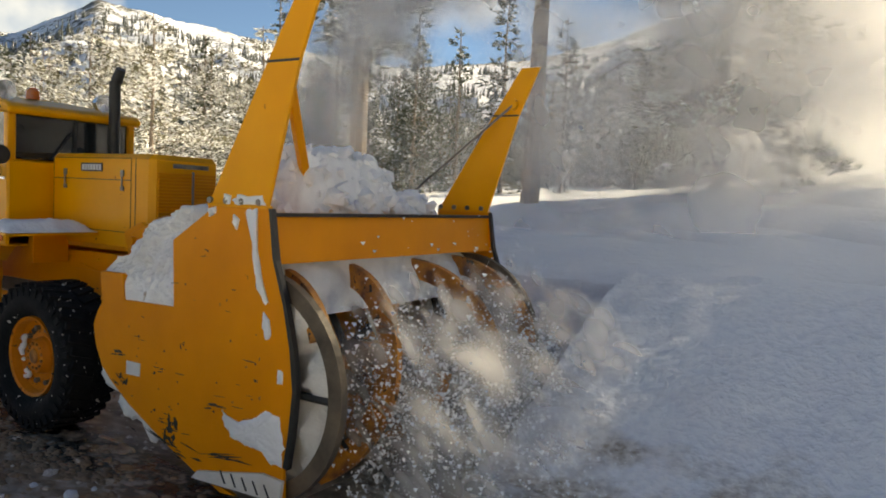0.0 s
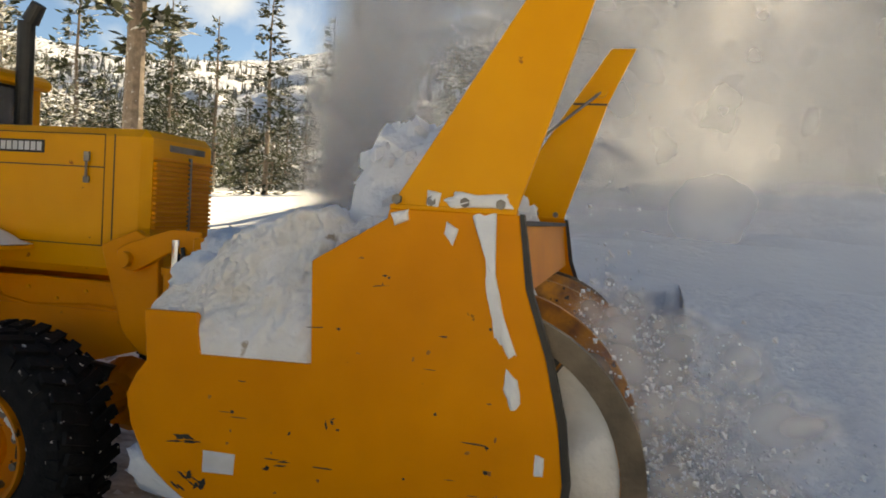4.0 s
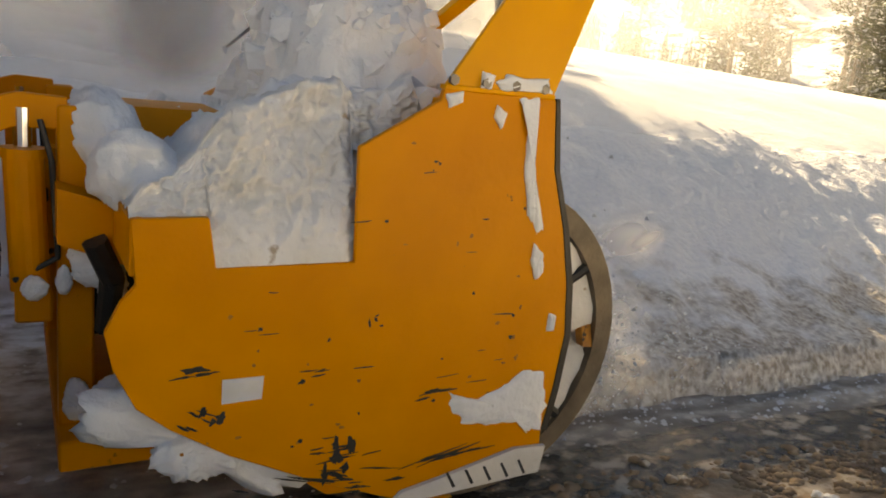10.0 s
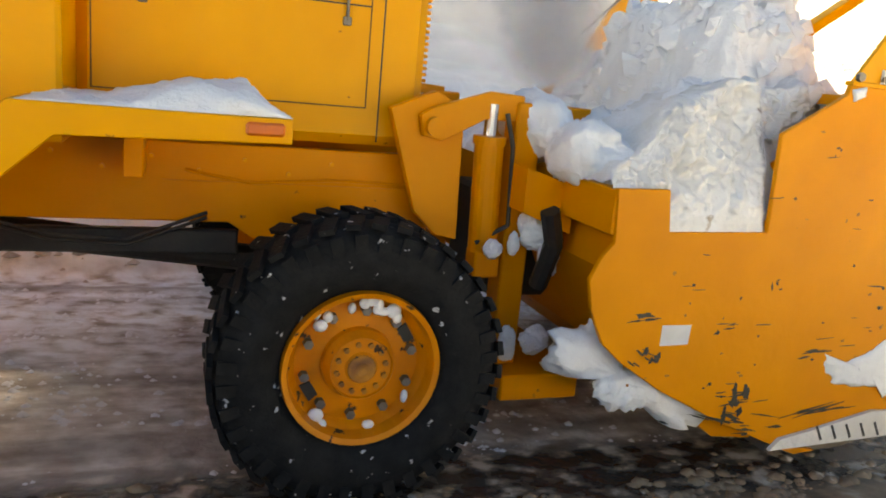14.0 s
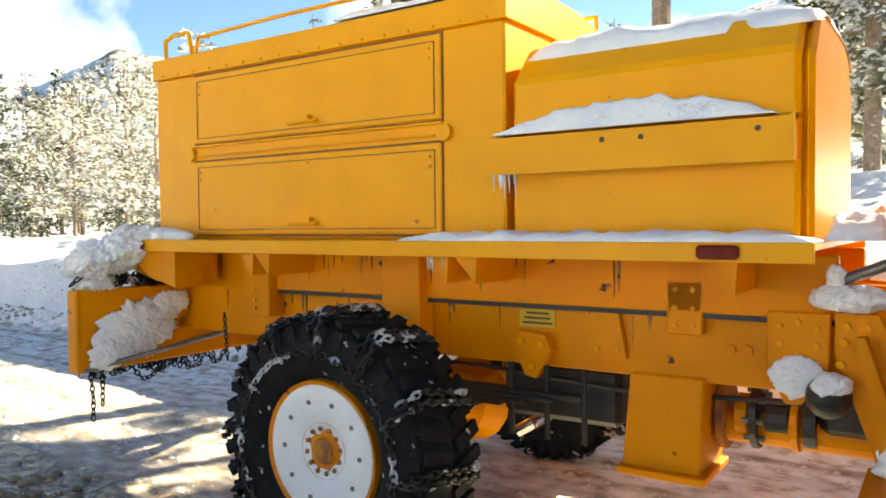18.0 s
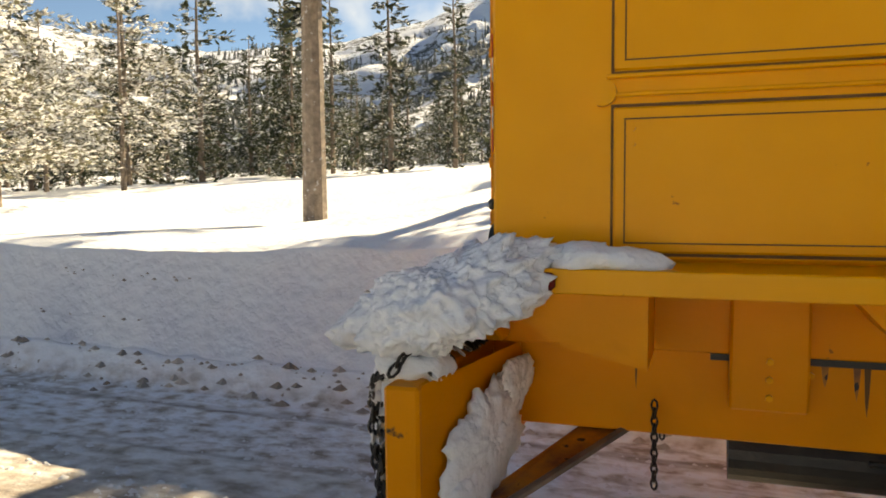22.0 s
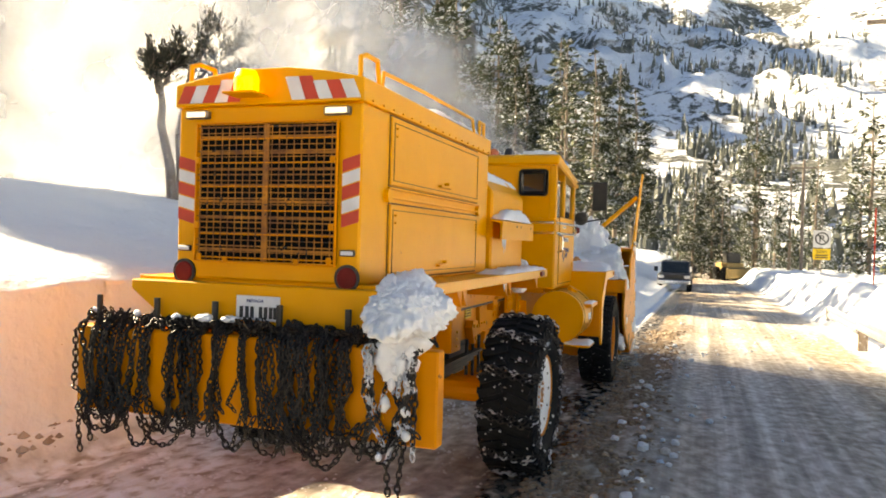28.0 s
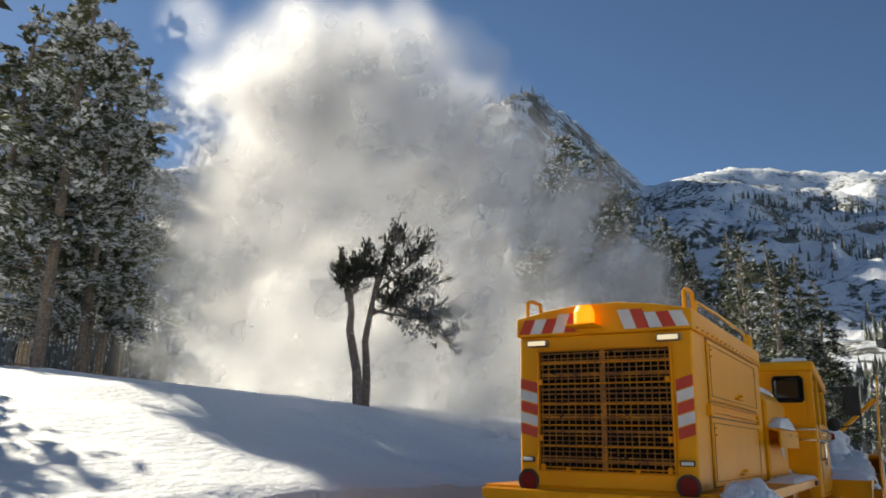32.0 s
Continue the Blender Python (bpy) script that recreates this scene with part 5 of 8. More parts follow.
def blower():
    head = part("blower_housing", prism([(6.15, 1.0), (6.2, 1.25), (6.95, 1.55), (7.15, 1.60), (7.15, 1.55), (6.98, 1.48), (6.75, 1.1), (6.72, 0.6), (6.95, 0.2), (7.6, 0.10), (7.6, 0.05), (6.9, 0.12), (6.4, 0.5)], -1.28, 1.28), YELLOW_WORN, truck)
    outline = [(6.05, 1.41), (6.315, 1.415), (6.345, 1.225), (6.89, 1.235), (6.87, 1.695), (7.205, 1.90), (7.215, 1.945), (7.775, 1.945), (7.82, 1.64), (7.92, 1.36), (7.985, 1.10), (8.02, 0.84), (7.995, 0.56), (7.96, 0.35), (7.97, 0.14), (7.45, 0.10), (7.17, 0.12), (6.83, 0.26), (6.42, 0.46), (6.20, 0.60), (6.08, 0.70), (6.0, 0.86), (5.97, 1.0), (6.02, 1.11), (6.07, 1.17)]
    for y0, y1 in ((-1.415, -1.385), (1.385, 1.415)):
        plate = part("side_plate", prism(outline, y0, y1, None, 0.004), YELLOW_WORN, head, "scratched yellow steel side plate")
    # black cutting edge along the front, and dark wear on the right plate
    edge = [(7.775, 1.95), (7.795, 1.95), (7.85, 1.63), (7.95, 1.36), (8.02, 1.10), (8.055, 0.84), (8.03, 0.55), (7.995, 0.34), (7.96, 0.35), (7.995, 0.56), (8.02, 0.84), (7.985, 1.10), (7.92, 1.36), (7.82, 1.64)]
    for y0, y1 in ((-1.418, -1.375), (1.375, 1.418)):
        part("cutting_edge", prism(edge, y0, y1), BLACK, head, "black worn cutting edge")
    rng = random.Random(8)

    def ragged(x, z, w, h, tilt, n=14):
        """A torn patch: points round an oval at uneven distance."""
        pts = []
        for q in range(n):
            a, g = 2 * math.pi * q / n, rng.uniform(0.45, 1.15)
            u, v = math.cos(a) * w * g, math.sin(a) * h * g
            pts.append((x + u * math.cos(tilt) - v * math.sin(tilt), z + u * math.sin(tilt) + v * math.cos(tilt)))
        return pts

    for k in range(60):
        x, z = rng.uniform(6.2, 7.8), rng.uniform(0.45, 1.15) if k < 44 else rng.uniform(1.25, 1.8)
        if x < 6.9 and z > 1.2:
            continue
        w, h = (rng.uniform(0.005, 0.014), rng.uniform(0.004, 0.013)) if k % 4 else (rng.uniform(0.02, 0.07), rng.uniform(0.002, 0.004))
        part("paint_chip", prism(ragged(x, z, w, h, rng.uniform(-0.1, 0.1), 8), -1.4175, -1.4155), RUST if k % 2 else BLACK, head)
    for cx, cz, w, h, count, tilt in ((6.32, 0.63, 0.08, 0.05, 9, -0.5), (6.92, 0.40, 0.13, 0.10, 16, 0.0), (6.74, 0.765, 0.08, 0.025, 6, 0.15), (7.22, 1.64, 0.03, 0.015, 3, 0.1), (6.85, 0.29, 0.28, 0.02, 10, -0.25), (7.02, 0.22, 0.14, 0.02, 8, -0.1), (7.5, 0.30, 0.34, 0.012, 8, 0.12), (7.3, 0.62, 0.16, 0.02, 6, 0.08), (6.30, 0.82, 0.16, 0.03, 5, 0.05), (7.02, 0.98, 0.03, 0.04, 4, 0.3)):
        for k in range(count):
            x, z = rng.gauss(cx, w * 0.5), rng.gauss(cz, h * 0.6)
            a, b = (rng.uniform(0.12, 0.30) * w, rng.uniform(0.25, 0.6) * h) if k % 3 == 0 else (rng.uniform(0.2, 0.55) * w, rng.uniform(0.002, 0.007))
            part("bare_patch", prism(ragged(x, z, a, b, tilt + rng.uniform(-0.12, 0.12)), -1.4178 - 0.0001 * k, -1.4155), BLACK, head)
    part("plate_label", prism([(6.385, 0.785), (6.545, 0.785), (6.54, 0.69), (6.385, 0.685)], -1.419, -1.4155), WHITE, head, "plain white label")
    # curved drum wall behind the auger, top beam and bottom blade
    wall = [(7.62 + 0.86 * math.cos(radians(a)), 0.80 + 0.80 * math.sin(radians(a))) for a in range(100, 262, 9)]
    inner = [(7.62 + 0.82 * math.cos(radians(a)), 0.80 + 0.76 * math.sin(radians(a))) for a in range(262, 99, -9)]
    part("drum_wall", prism(wall + inner, -1.385, 1.385), YELLOW_WORN, head)
    part("top_beam", prism([(7.30, 1.90), (7.76, 1.92), (7.80, 1.60), (7.74, 1.60), (7.70, 1.86), (7.30, 1.85)], -1.385, 1.385), YELLOW_WORN, head, "yellow top beam with worn edge")
    part("beam_lip", box(7.765, 7.785, -1.38, 1.38, 1.90, 1.925, 0.003), BLACK, head)
    part("scraper_blade", prism([(7.15, 0.115), (7.95, 0.14), (7.97, 0.10), (7.15, 0.075)], -1.40, 1.40), STEEL, head)
    # snow-caked skid with slots at the foot of the right plate
    for y0, y1 in ((-1.44, -1.417), (1.417, 1.44)):
        skid = part("skid_shoe", prism([(7.14, 0.10), (7.96, 0.13), (7.98, 0.27), (7.80, 0.28), (7.42, 0.20), (7.2, 0.16)], y0, y1), DIRTY_SNOW, head, "skid shoe caked with dirty snow")
        for k in range(5):
            x = 7.42 + 0.10 * k
            part("slot", prism([(x, 0.215), (x + 0.012, 0.22), (x + 0.06, 0.14), (x + 0.045, 0.135)], y0 - 0.002, y0 + 0.002), BLACK, skid)
    # wings
    for y, lean in ((-1.40, -0.07), (1.40, 0.0)):
        pts = [(7.215, 1.95), (7.76, 1.955), (8.035, 2.842), (8.22, 3.267), (8.04, 3.265), (7.77, 2.842)]
        bm = prism(pts, y - 0.012, y + 0.012, None, 0.003)
        for v in bm.verts:
            v.co.y += lean * (v.co.z - 1.95) / 1.3
        wing = part("wing", bm, YELLOW, head, "tall slanted yellow wing plate")
        off = lean * 0.9 / 1.3
        part("wing_joint", prism([(7.775, 2.835), (8.03, 2.835), (8.035, 2.85), (7.775, 2.85)], y - 0.016 + off, y + 0.016 + off), BLACK, wing)
        part("wing_foot", box(7.215, 7.765, y - 0.02, y + 0.03, 1.945, 1.965, 0.003), YELLOW, wing)
        for x in (7.247, 7.40, 7.545, 7.697):
            p = Vector((x, y - 0.014, 1.985))
            part("wing_bolt", rod(p, p + Vector((0, -0.022, 0)), 0.022, None, 6), STEEL, wing)
    bm = rod((7.40, -0.68, 2.12), (7.87, -1.40, 2.83), 0.042, None, 4)
    bmesh.ops.bevel(bm, geom=list(bm.edges), offset=0.005, segments=1, affect="EDGES")
    part("wing_brace", bm, YELLOW, head)
    part("brace_rod", pipe([(6.95, 1.15, 2.02), (7.98, 1.36, 2.93)], 0.012), STEEL, head)
    part("brace_eye", lathe([(-0.03, 0.02), (-0.03, 0.05), (0.03, 0.05), (0.03, 0.02)], 14), YELLOW, head).location = (7.98, 1.38, 2.94)
    # discharge chute, mostly buried
    part("discharge_chute", prism_x([(-0.3, 1.3), (0.3, 1.3), (0.26, 1.70), (-0.26, 1.70)], 6.18, 6.62), YELLOW_WORN, head)
    part("rear_box", box(6.05, 6.32, -1.40, -0.2, 1.20, 1.405, 0.006), YELLOW_WORN, head)
    # auger: two helical ribbons on arms, turning about the truck's y axis
    shaft = part("auger", rod((0, -1.34, 0), (0, 1.34, 0), 0.11, None, 18), RUST, truck, "rusty steel snow auger")
    for hand, ph in ((1, 0.0), (1, math.pi), (-1, 0.6), (-1, 0.6 + math.pi)):
        bm = bmesh.new()
        prev, n = None, 44
        for k in range(n + 1):
            f = k / n
            a = ph + 2.0 * math.pi * f * 0.9
            y = hand * (1.33 - 1.2 * f)
            c, s = math.cos(a), math.sin(a)
            row = [bm.verts.new((c * r, y + d, s * r)) for r, d in ((0.76, 0.028), (0.76, -0.028), (0.60, -0.028), (0.60, 0.028))]
            if prev:
                for e in range(4):
                    bm.faces.new((prev[e], row[e], row[(e + 1) % 4], prev[(e + 1) % 4]))
            prev = row
        bmesh.ops.recalc_face_normals(bm, faces=bm.faces)
        flight = part("flight", bm, RUST, shaft)
        for k in range(4):
            a = ph + 2.0 * math.pi * (k + 0.3) / 4 * 0.9
            y = hand * (1.33 - 1.2 * (k + 0.3) / 4)
            part("flight_arm", rod((0.08 * math.cos(a), y, 0.08 * math.sin(a)), (0.66 * math.cos(a), y, 0.66 * math.sin(a)), 0.03, None, 8), BLACK, shaft)
    for y in (-1.33, 1.33):
        part("end_ring", lathe([(y - 0.03, 0.66), (y - 0.03, 0.765), (y + 0.03, 0.765), (y + 0.03, 0.66), (y - 0.03, 0.66)], 48, caps=False), MUDDY, shaft, "dark steel end ring")
        cake = lathe([(y - 0.005, 0.14), (y - 0.02, 0.25), (y - 0.012, 0.40), (y - 0.022, 0.52), (y, 0.655)], 48, caps=False)
        for v in cake.verts:
            v.co.y += 0.02 * fbm(v.co.x * 9, v.co.z * 9, 4.0)
            if fbm(v.co.x * 4, v.co.z * 4, 6.0) < -0.1:
                v.co.y += 0.10 if y < 0 else -0.10
        part("snow_cake", cake, DIRTY_SNOW, shaft, "dirty snow caked on the auger's end", smooth=True)
        for k in range(5):
            a = 2 * math.pi * k / 5
            part("ring_spoke", rod((0, y, 0), (0.68 * math.cos(a), y, 0.68 * math.sin(a)), 0.028, None, 8), BLACK, shaft)
    shaft.matrix_basis = pose(7.60, 0, 0.80)
    return shaft


def lift_frame():
    for s in (-1, 1):
        y = s * 0.62
        plate = part("lift_bracket", prism([(5.22, 1.64), (5.45, 1.74), (5.60, 1.66), (5.62, 1.0), (5.50, 1.02), (5.38, 1.14)], y - 0.03, y + 0.03, None, 0.006), YELLOW_WORN, truck)
        arm = part("lift_arm", prism([(5.36, 1.62), (5.42, 1.66), (5.72, 1.76), (5.90, 1.75), (5.90, 1.62), (5.70, 1.62), (5.48, 1.50), (5.38, 1.52)], y - 0.075, y - 0.035, None, 0.006), YELLOW_WORN, truck)
        part("pin", rod((5.43, y - 0.05, 1.57), (5.43, y - 0.12, 1.57), 0.045, None, 16), YELLOW_WORN, arm)
        cyl = part("lift_cylinder", rod((5.76, y - 0.05, 0.95), (5.74, y - 0.05, 1.52), 0.075, None, 18), YELLOW_WORN, truck)
        part("cylinder_gland", rod((5.74, y - 0.05, 1.50), (5.74, y - 0.05, 1.54), 0.085, None, 18), YELLOW_WORN, cyl)
        part("piston_rod", rod((5.74, y - 0.05, 1.52), (5.74, y - 0.05, 1.70), 0.035, None, 12), CHROME, cyl)
        part("clevis", box(5.70, 5.84, y - 0.12, y + 0.02, 0.82, 0.96, 0.01), YELLOW_WORN, cyl)
        part("lift_mast", box(5.86, 6.0, y - 0.10, y + 0.06, 0.18, 1.72, 0.01), YELLOW_WORN, truck)
        part("push_arm", prism([(5.85, 1.42), (6.12, 1.34), (6.12, 1.10), (5.85, 1.20)], y - 0.3, y + 0.1), YELLOW_WORN, truck)
        part("hydraulic_hose", pipe([(5.70, y - 0.10, 1.0), (5.86, y - 0.12, 1.1), (5.84, y - 0.12, 1.5), (5.80, y - 0.1, 1.66)], 0.012), BLACK, truck)
    part("push_frame", box(5.85, 6.3, -0.9, 0.9, 0.20, 0.34, 0.01), YELLOW_WORN, truck)
    part("gear_case", box(5.95, 6.35, -0.35, 0.35, 0.6, 1.2, 0.03), BLACK, truck)
    part("feed_hose", pipe([(5.98, -0.95, 1.22), (6.05, -0.9, 1.05), (6.04, -0.8, 0.8)], 0.05), BLACK, truck)


def raw_slab(points, depth):
    """A thin flat piece under four points."""
    bm = bmesh.new()
    top = [bm.verts.new(p) for p in points]
    low = [bm.verts.new((p[0], p[1], p[2] - depth)) for p in points]
    bm.faces.new(top)
    bm.faces.new(low[::-1])
    for i in range(len(points)):
        bm.faces.new((top[i], low[i], low[(i + 1) % len(points)], top[(i + 1) % len(points)]))
    bmesh.ops.recalc_face_normals(bm, faces=bm.faces)
    return bm


def chain_rack():
    bar = part("rear_bumper", box(-2.33, -2.22, -1.22, 1.26, 0.80, 1.335, 0.01), YELLOW_WORN, truck)
    # slanting plates that run from the bumper's ends in to the frame
    for side in (-1, 1):
        bm = bmesh.new()
        rows = [[bm.verts.new((x, side * (w + d), z)) for x, w, z in ((-2.22, 1.19, 0.81), (-2.22, 1.19, 1.335), (-2.09, 0.50, 1.335), (-2.08, 0.44, 1.15), (-2.13, 0.70, 1.02))] for d in (0.0, -0.022)]
        bm.faces.new(rows[0])
        bm.faces.new(rows[1][::-1])
        for i in range(5):
            bm.faces.new((rows[0][i], rows[1][i], rows[1][(i + 1) % 5], rows[0][(i + 1) % 5]))
        bmesh.ops.recalc_face_normals(bm, faces=bm.faces)
        part("bumper_gusset", bm, YELLOW_WORN, bar)
        part("gusset_lip", rod((-2.22, side * 1.17, 0.815), (-1.68, side * 0.40, 1.033), 0.016, None, 6), STEEL, bar)
        part("gusset_shelf", raw_slab([(-2.2, side * 1.14, 0.815), (-1.70, side * 0.42, 1.02), (-1.86, side * 0.38, 1.02), (-2.2, side * 0.9, 0.84)], 0.012), RUST, bar)
    for y in (-1.10, -0.65, -0.20, 0.25, 0.68, 1.13):
        part("chain_peg", rod((-2.28, y, 1.33), (-2.28, y, 1.53), 0.019, None, 10), BLACK, bar)
    for k in range(5):
        bolt_on(bar, (-2.33, -0.9 + 0.45 * k, 0.95), 0.016, "x")
    # tyre chains hung over the bumper in knotted bundles
    rng = random.Random(5)
    first = True
    bundles = [(-1.02, 0.07, 8), (-0.88, 0.06, 5), (-0.72, 0.07, 6), (-0.52, 0.11, 11), (-0.30, 0.13, 13), (-0.06, 0.10, 9), (0.16, 0.05, 5), (0.33, 0.05, 5), (0.50, 0.06, 7), (0.70, 0.05, 5), (0.90, 0.08, 8), (1.10, 0.10, 10)]
    for y0, spread, count in bundles:
        for k in range(count):
            y = y0 + rng.gauss(0, spread * 0.6)
            low = 0.80 + rng.uniform(-0.10, 0.12)
            out = -2.352 - rng.uniform(0, 0.06)
            pts = [(-2.22, y + rng.uniform(-0.08, 0.08), 1.36), (-2.29, y, 1.37 + rng.uniform(0, 0.07)), (out, y + rng.uniform(-0.04, 0.04), 1.31), (out - 0.01, y + rng.uniform(-0.05, 0.05), 1.10), (out, y + rng.uniform(-0.06, 0.06), 0.95), (out, y + rng.uniform(-0.08, 0.08), low)]
            part("tyre_chain", chain_links(pts, rng.uniform(0.021, 0.029)), FROSTED_CHAIN if y0 < -0.85 else CHAIN, bar, "heavy dark tyre chain hung over the bumper" if first else "")
            first = False
    for y, z0, low in ((1.16, 0.9, 0.55), (1.08, 0.9, 0.62), (-1.05, 0.85, 0.44), (-0.98, 0.9, 0.55)):
        part("chain_end", chain_links([(-2.37, y, z0), (-2.38, y + 0.03, low + 0.15), (-2.37, y + 0.02, low)], 0.027), CHAIN, bar)
    for k in range(26):
        y0 = rng.uniform(-1.15, 0.95)
        y1 = y0 + rng.uniform(0.12, 0.38)
        sag = rng.uniform(0.06, 0.20)
        z0 = rng.uniform(0.80, 0.92)
        x = -2.365 - rng.uniform(0, 0.05)
        pts = [(x, y0 + (y1 - y0) * f, z0 - sag * 4 * f * (1 - f) + rng.uniform(-0.015, 0.015)) for f in (0, 0.17, 0.34, 0.5, 0.67, 0.84, 1.0)]
        part("chain_loop", chain_links(pts, rng.uniform(0.022, 0.03)), CHAIN, bar)
    for k in range(34):
        y0 = rng.uniform(-1.2, 1.0)
        if -0.05 < y0 < 0.1 and k % 2:
            continue
        x0 = -2.29 + rng.uniform(-0.07, 0.06)
        pts = [(x0 + 0.03 * math.sin(2.3 * j + k), y0 + 0.045 * j, 1.375 + 0.03 * math.sin(1.7 * j + 2 * k) + rng.uniform(-0.01, 0.03)) for j in range(7)]
        part("draped_chain", chain_links(pts, 0.026), CHAIN, bar)
    for y in (-0.55, 0.0, 0.4):
        part("trailing_chain", chain_links([(-1.6, y, 1.15), (-1.6, y + 0.02, 0.85)], 0.02), CHAIN, bar)


chassis()
deck_and_engine_box()
tank_section()
cab()
hood()
fuel_tank()
AUGER = blower()
lift_frame()
chain_rack()
for side in (-1, 1):
    wheel(0.0, side, 0.645, 0.687, True)
    wheel(5.0, side, 0.635, 0.590, False)


# ---- snow that lies on the truck ----
def rider(name, bm, mat, label, smooth=True):
    ob = tagged(part(name, bm, mat, smooth=smooth), label, "snow")
    RIDERS.append(ob)
    return ob


def pile_height(x, y):
    """Snow heaped in the blower behind its top beam: a low slope with a broken block on it."""
    edge = 1.38 + 0.74 * max(0, x - 6.08)
    block = 2.35 * math.exp(-((x - 7.18) / 0.47) ** 6) * math.exp(-((y + 0.30) / 0.92) ** 6)
    shoulder = 2.05 * math.exp(-((x - 7.25) / 0.55) ** 6) * (1.0 - 0.12 * smoothstep(0.6, 1.3, abs(y)))
    return max(1.40, min(edge, 1.84 - 0.2 * smoothstep(-1.0, -0.2, y)), block, shoulder)


rider("snow_heap", heap(6.12, 7.74, -1.34, 1.37, pile_height, lambda x, y: 1.22, 120, 130, 0.085, 5.0, 1.0), SNOW_CLUMP, "heap of broken clumped snow on the blower head")


def snow_chunks():
    """Angular crumbs that stick out of the heap's broken block."""
    rng2 = random.Random(83)
    bm = bmesh.new()
    for k in range(420):
        x, y = rng2.uniform(6.72, 7.66), rng2.uniform(-1.15, 0.75)
        r = rng2.choice([0.02, 0.03, 0.04, 0.055, 0.075]) * rng2.uniform(0.8, 1.2)
        z = pile_height(x, y) + rng2.uniform(-0.05, 0.05)
        m = Matrix.LocRotScale((x, y, z), Matrix.Rotation(rng2.uniform(0, 6), 3, Vector((rng2.uniform(-1, 1), rng2.uniform(-1, 1), 0.4)).normalized()).to_quaternion(), (r * rng2.uniform(0.8, 1.5), r, r * rng2.uniform(0.6, 0.9)))
        for v in bmesh.ops.create_icosphere(bm, subdivisions=1, radius=1.0, matrix=m)["verts"]:
            v.co += Vector((rng2.uniform(-1, 1), rng2.uniform(-1, 1), rng2.uniform(-1, 1))) * r * 0.28
    ob = tagged(part("snow_chunks", bm, SNOW_CLUMP), "broken crumbs of snow on the heap", "snow", kind="stuff")
    RIDERS.append(ob)


snow_chunks()
rider("snow_strip", heap(0.62, 1.86, -0.80, -0.66, lambda x, y: 2.17 + 0.09 * math.sin((x - 0.6) * 2.4) * 1.1, lambda x, y: 2.155, 50, 8, 0.02, 9, 2.0), SNOW_CLUMP, "strip of snow on the tank shelf")
rider("snow_strip", heap(0.7, 1.98, -0.58, 0.6, lambda x, y: 2.72 - 0.15 * abs(y), lambda x, y: 2.60 - 0.30 * max(0, abs(y) - 0.35), 40, 24, 0.03, 5, 3.0), SNOW_CLUMP, "snow cover on the oil tank")
rider("snow_strip", heap(0.15, 2.02, -0.94, -0.69, lambda x, y: 1.695, lambda x, y: 1.661, 60, 10, 0.02, 9, 4.0), SNOW_CLUMP, "thin snow lying along the deck edge")
rider("snow_strip", heap(3.75, 4.66, -1.36, -0.54, lambda x, y: 1.612 + 0.085 * smoothstep(3.95, 4.35, x) * smoothstep(4.68, 4.5, x), lambda x, y: 1.602, 50, 20, 0.025, 7, 5.0), SNOW_CLUMP, "snow lying on the front fender")


def blobs(balls, seed, rough=0.22, freq=1.0, subs=5):
    """A clod of snow: one skin drawn over several rounded bodies."""
    bm = bmesh.new()
    weight = sum(r[0] * r[1] * r[2] for c, r in balls)
    mid = sum((Vector(c) * (r[0] * r[1] * r[2] / weight) for c, r in balls), Vector())
    for v in bmesh.ops.create_icosphere(bm, subdivisions=subs, radius=1.0)["verts"]:
        d = v.co.normalized()
        reach = 0.02
        for c, r in balls:
            o = mid - Vector(c)
            qa = sum((d[i] / r[i]) ** 2 for i in range(3))
            qb = sum(d[i] * o[i] / r[i] ** 2 for i in range(3))
            qc = sum((o[i] / r[i]) ** 2 for i in range(3)) - 1
            if qb * qb - qa * qc > 0:
                reach = max(reach, (-qb + math.sqrt(qb * qb - qa * qc)) / qa)
        p = d * reach
        s = 1 + rough * fbm(p.x * 7 * freq, p.y * 7 * freq, p.z * 7 * freq + seed) + rough * 0.6 * abs(fbm(p.x * 19 * freq, p.y * 19 * freq, p.z * 19 * freq + seed)) + rough * 0.3 * fbm(p.x * 45, p.y * 45, p.z * 45 + seed)
        v.co = mid + p * s
    return bm


bm = blobs([((0, 0, 0), (0.30, 0.21, 0.115)), ((0.13, 0.05, 0.05), (0.24, 0.15, 0.085)), ((-0.18, -0.01, -0.02), (0.16, 0.15, 0.08)), ((0.03, -0.10, -0.04), (0.26, 0.11, 0.09))], 3.0, 0.26, 1.1, 6)
bm.transform(Matrix.Translation((-2.23, -0.98, 1.555)) @ Matrix.Rotation(radians(-13), 4, "Y"))
rider("snow_lump", bm, SNOW_CLUMP, "thick slab of snow slumped over the rear deck corner")
rider("snow_lump", blobs([((-1.80, -0.84, 1.68), (0.22, 0.10, 0.05)), ((-1.68, -0.86, 1.67), (0.14, 0.07, 0.04))], 8.0, 0.3, 1.6, 4), SNOW_CLUMP, "low lump of snow on the rear deck edge")
rider("snow_lump", blobs([((-2.30, -1.03, 1.36), (0.10, 0.13, 0.07)), ((-2.36, -0.98, 1.28), (0.05, 0.12, 0.12))], 9.0, 0.35, 2.0, 4), SNOW_CLUMP, "snow packed between the chains on the bumper's corner")
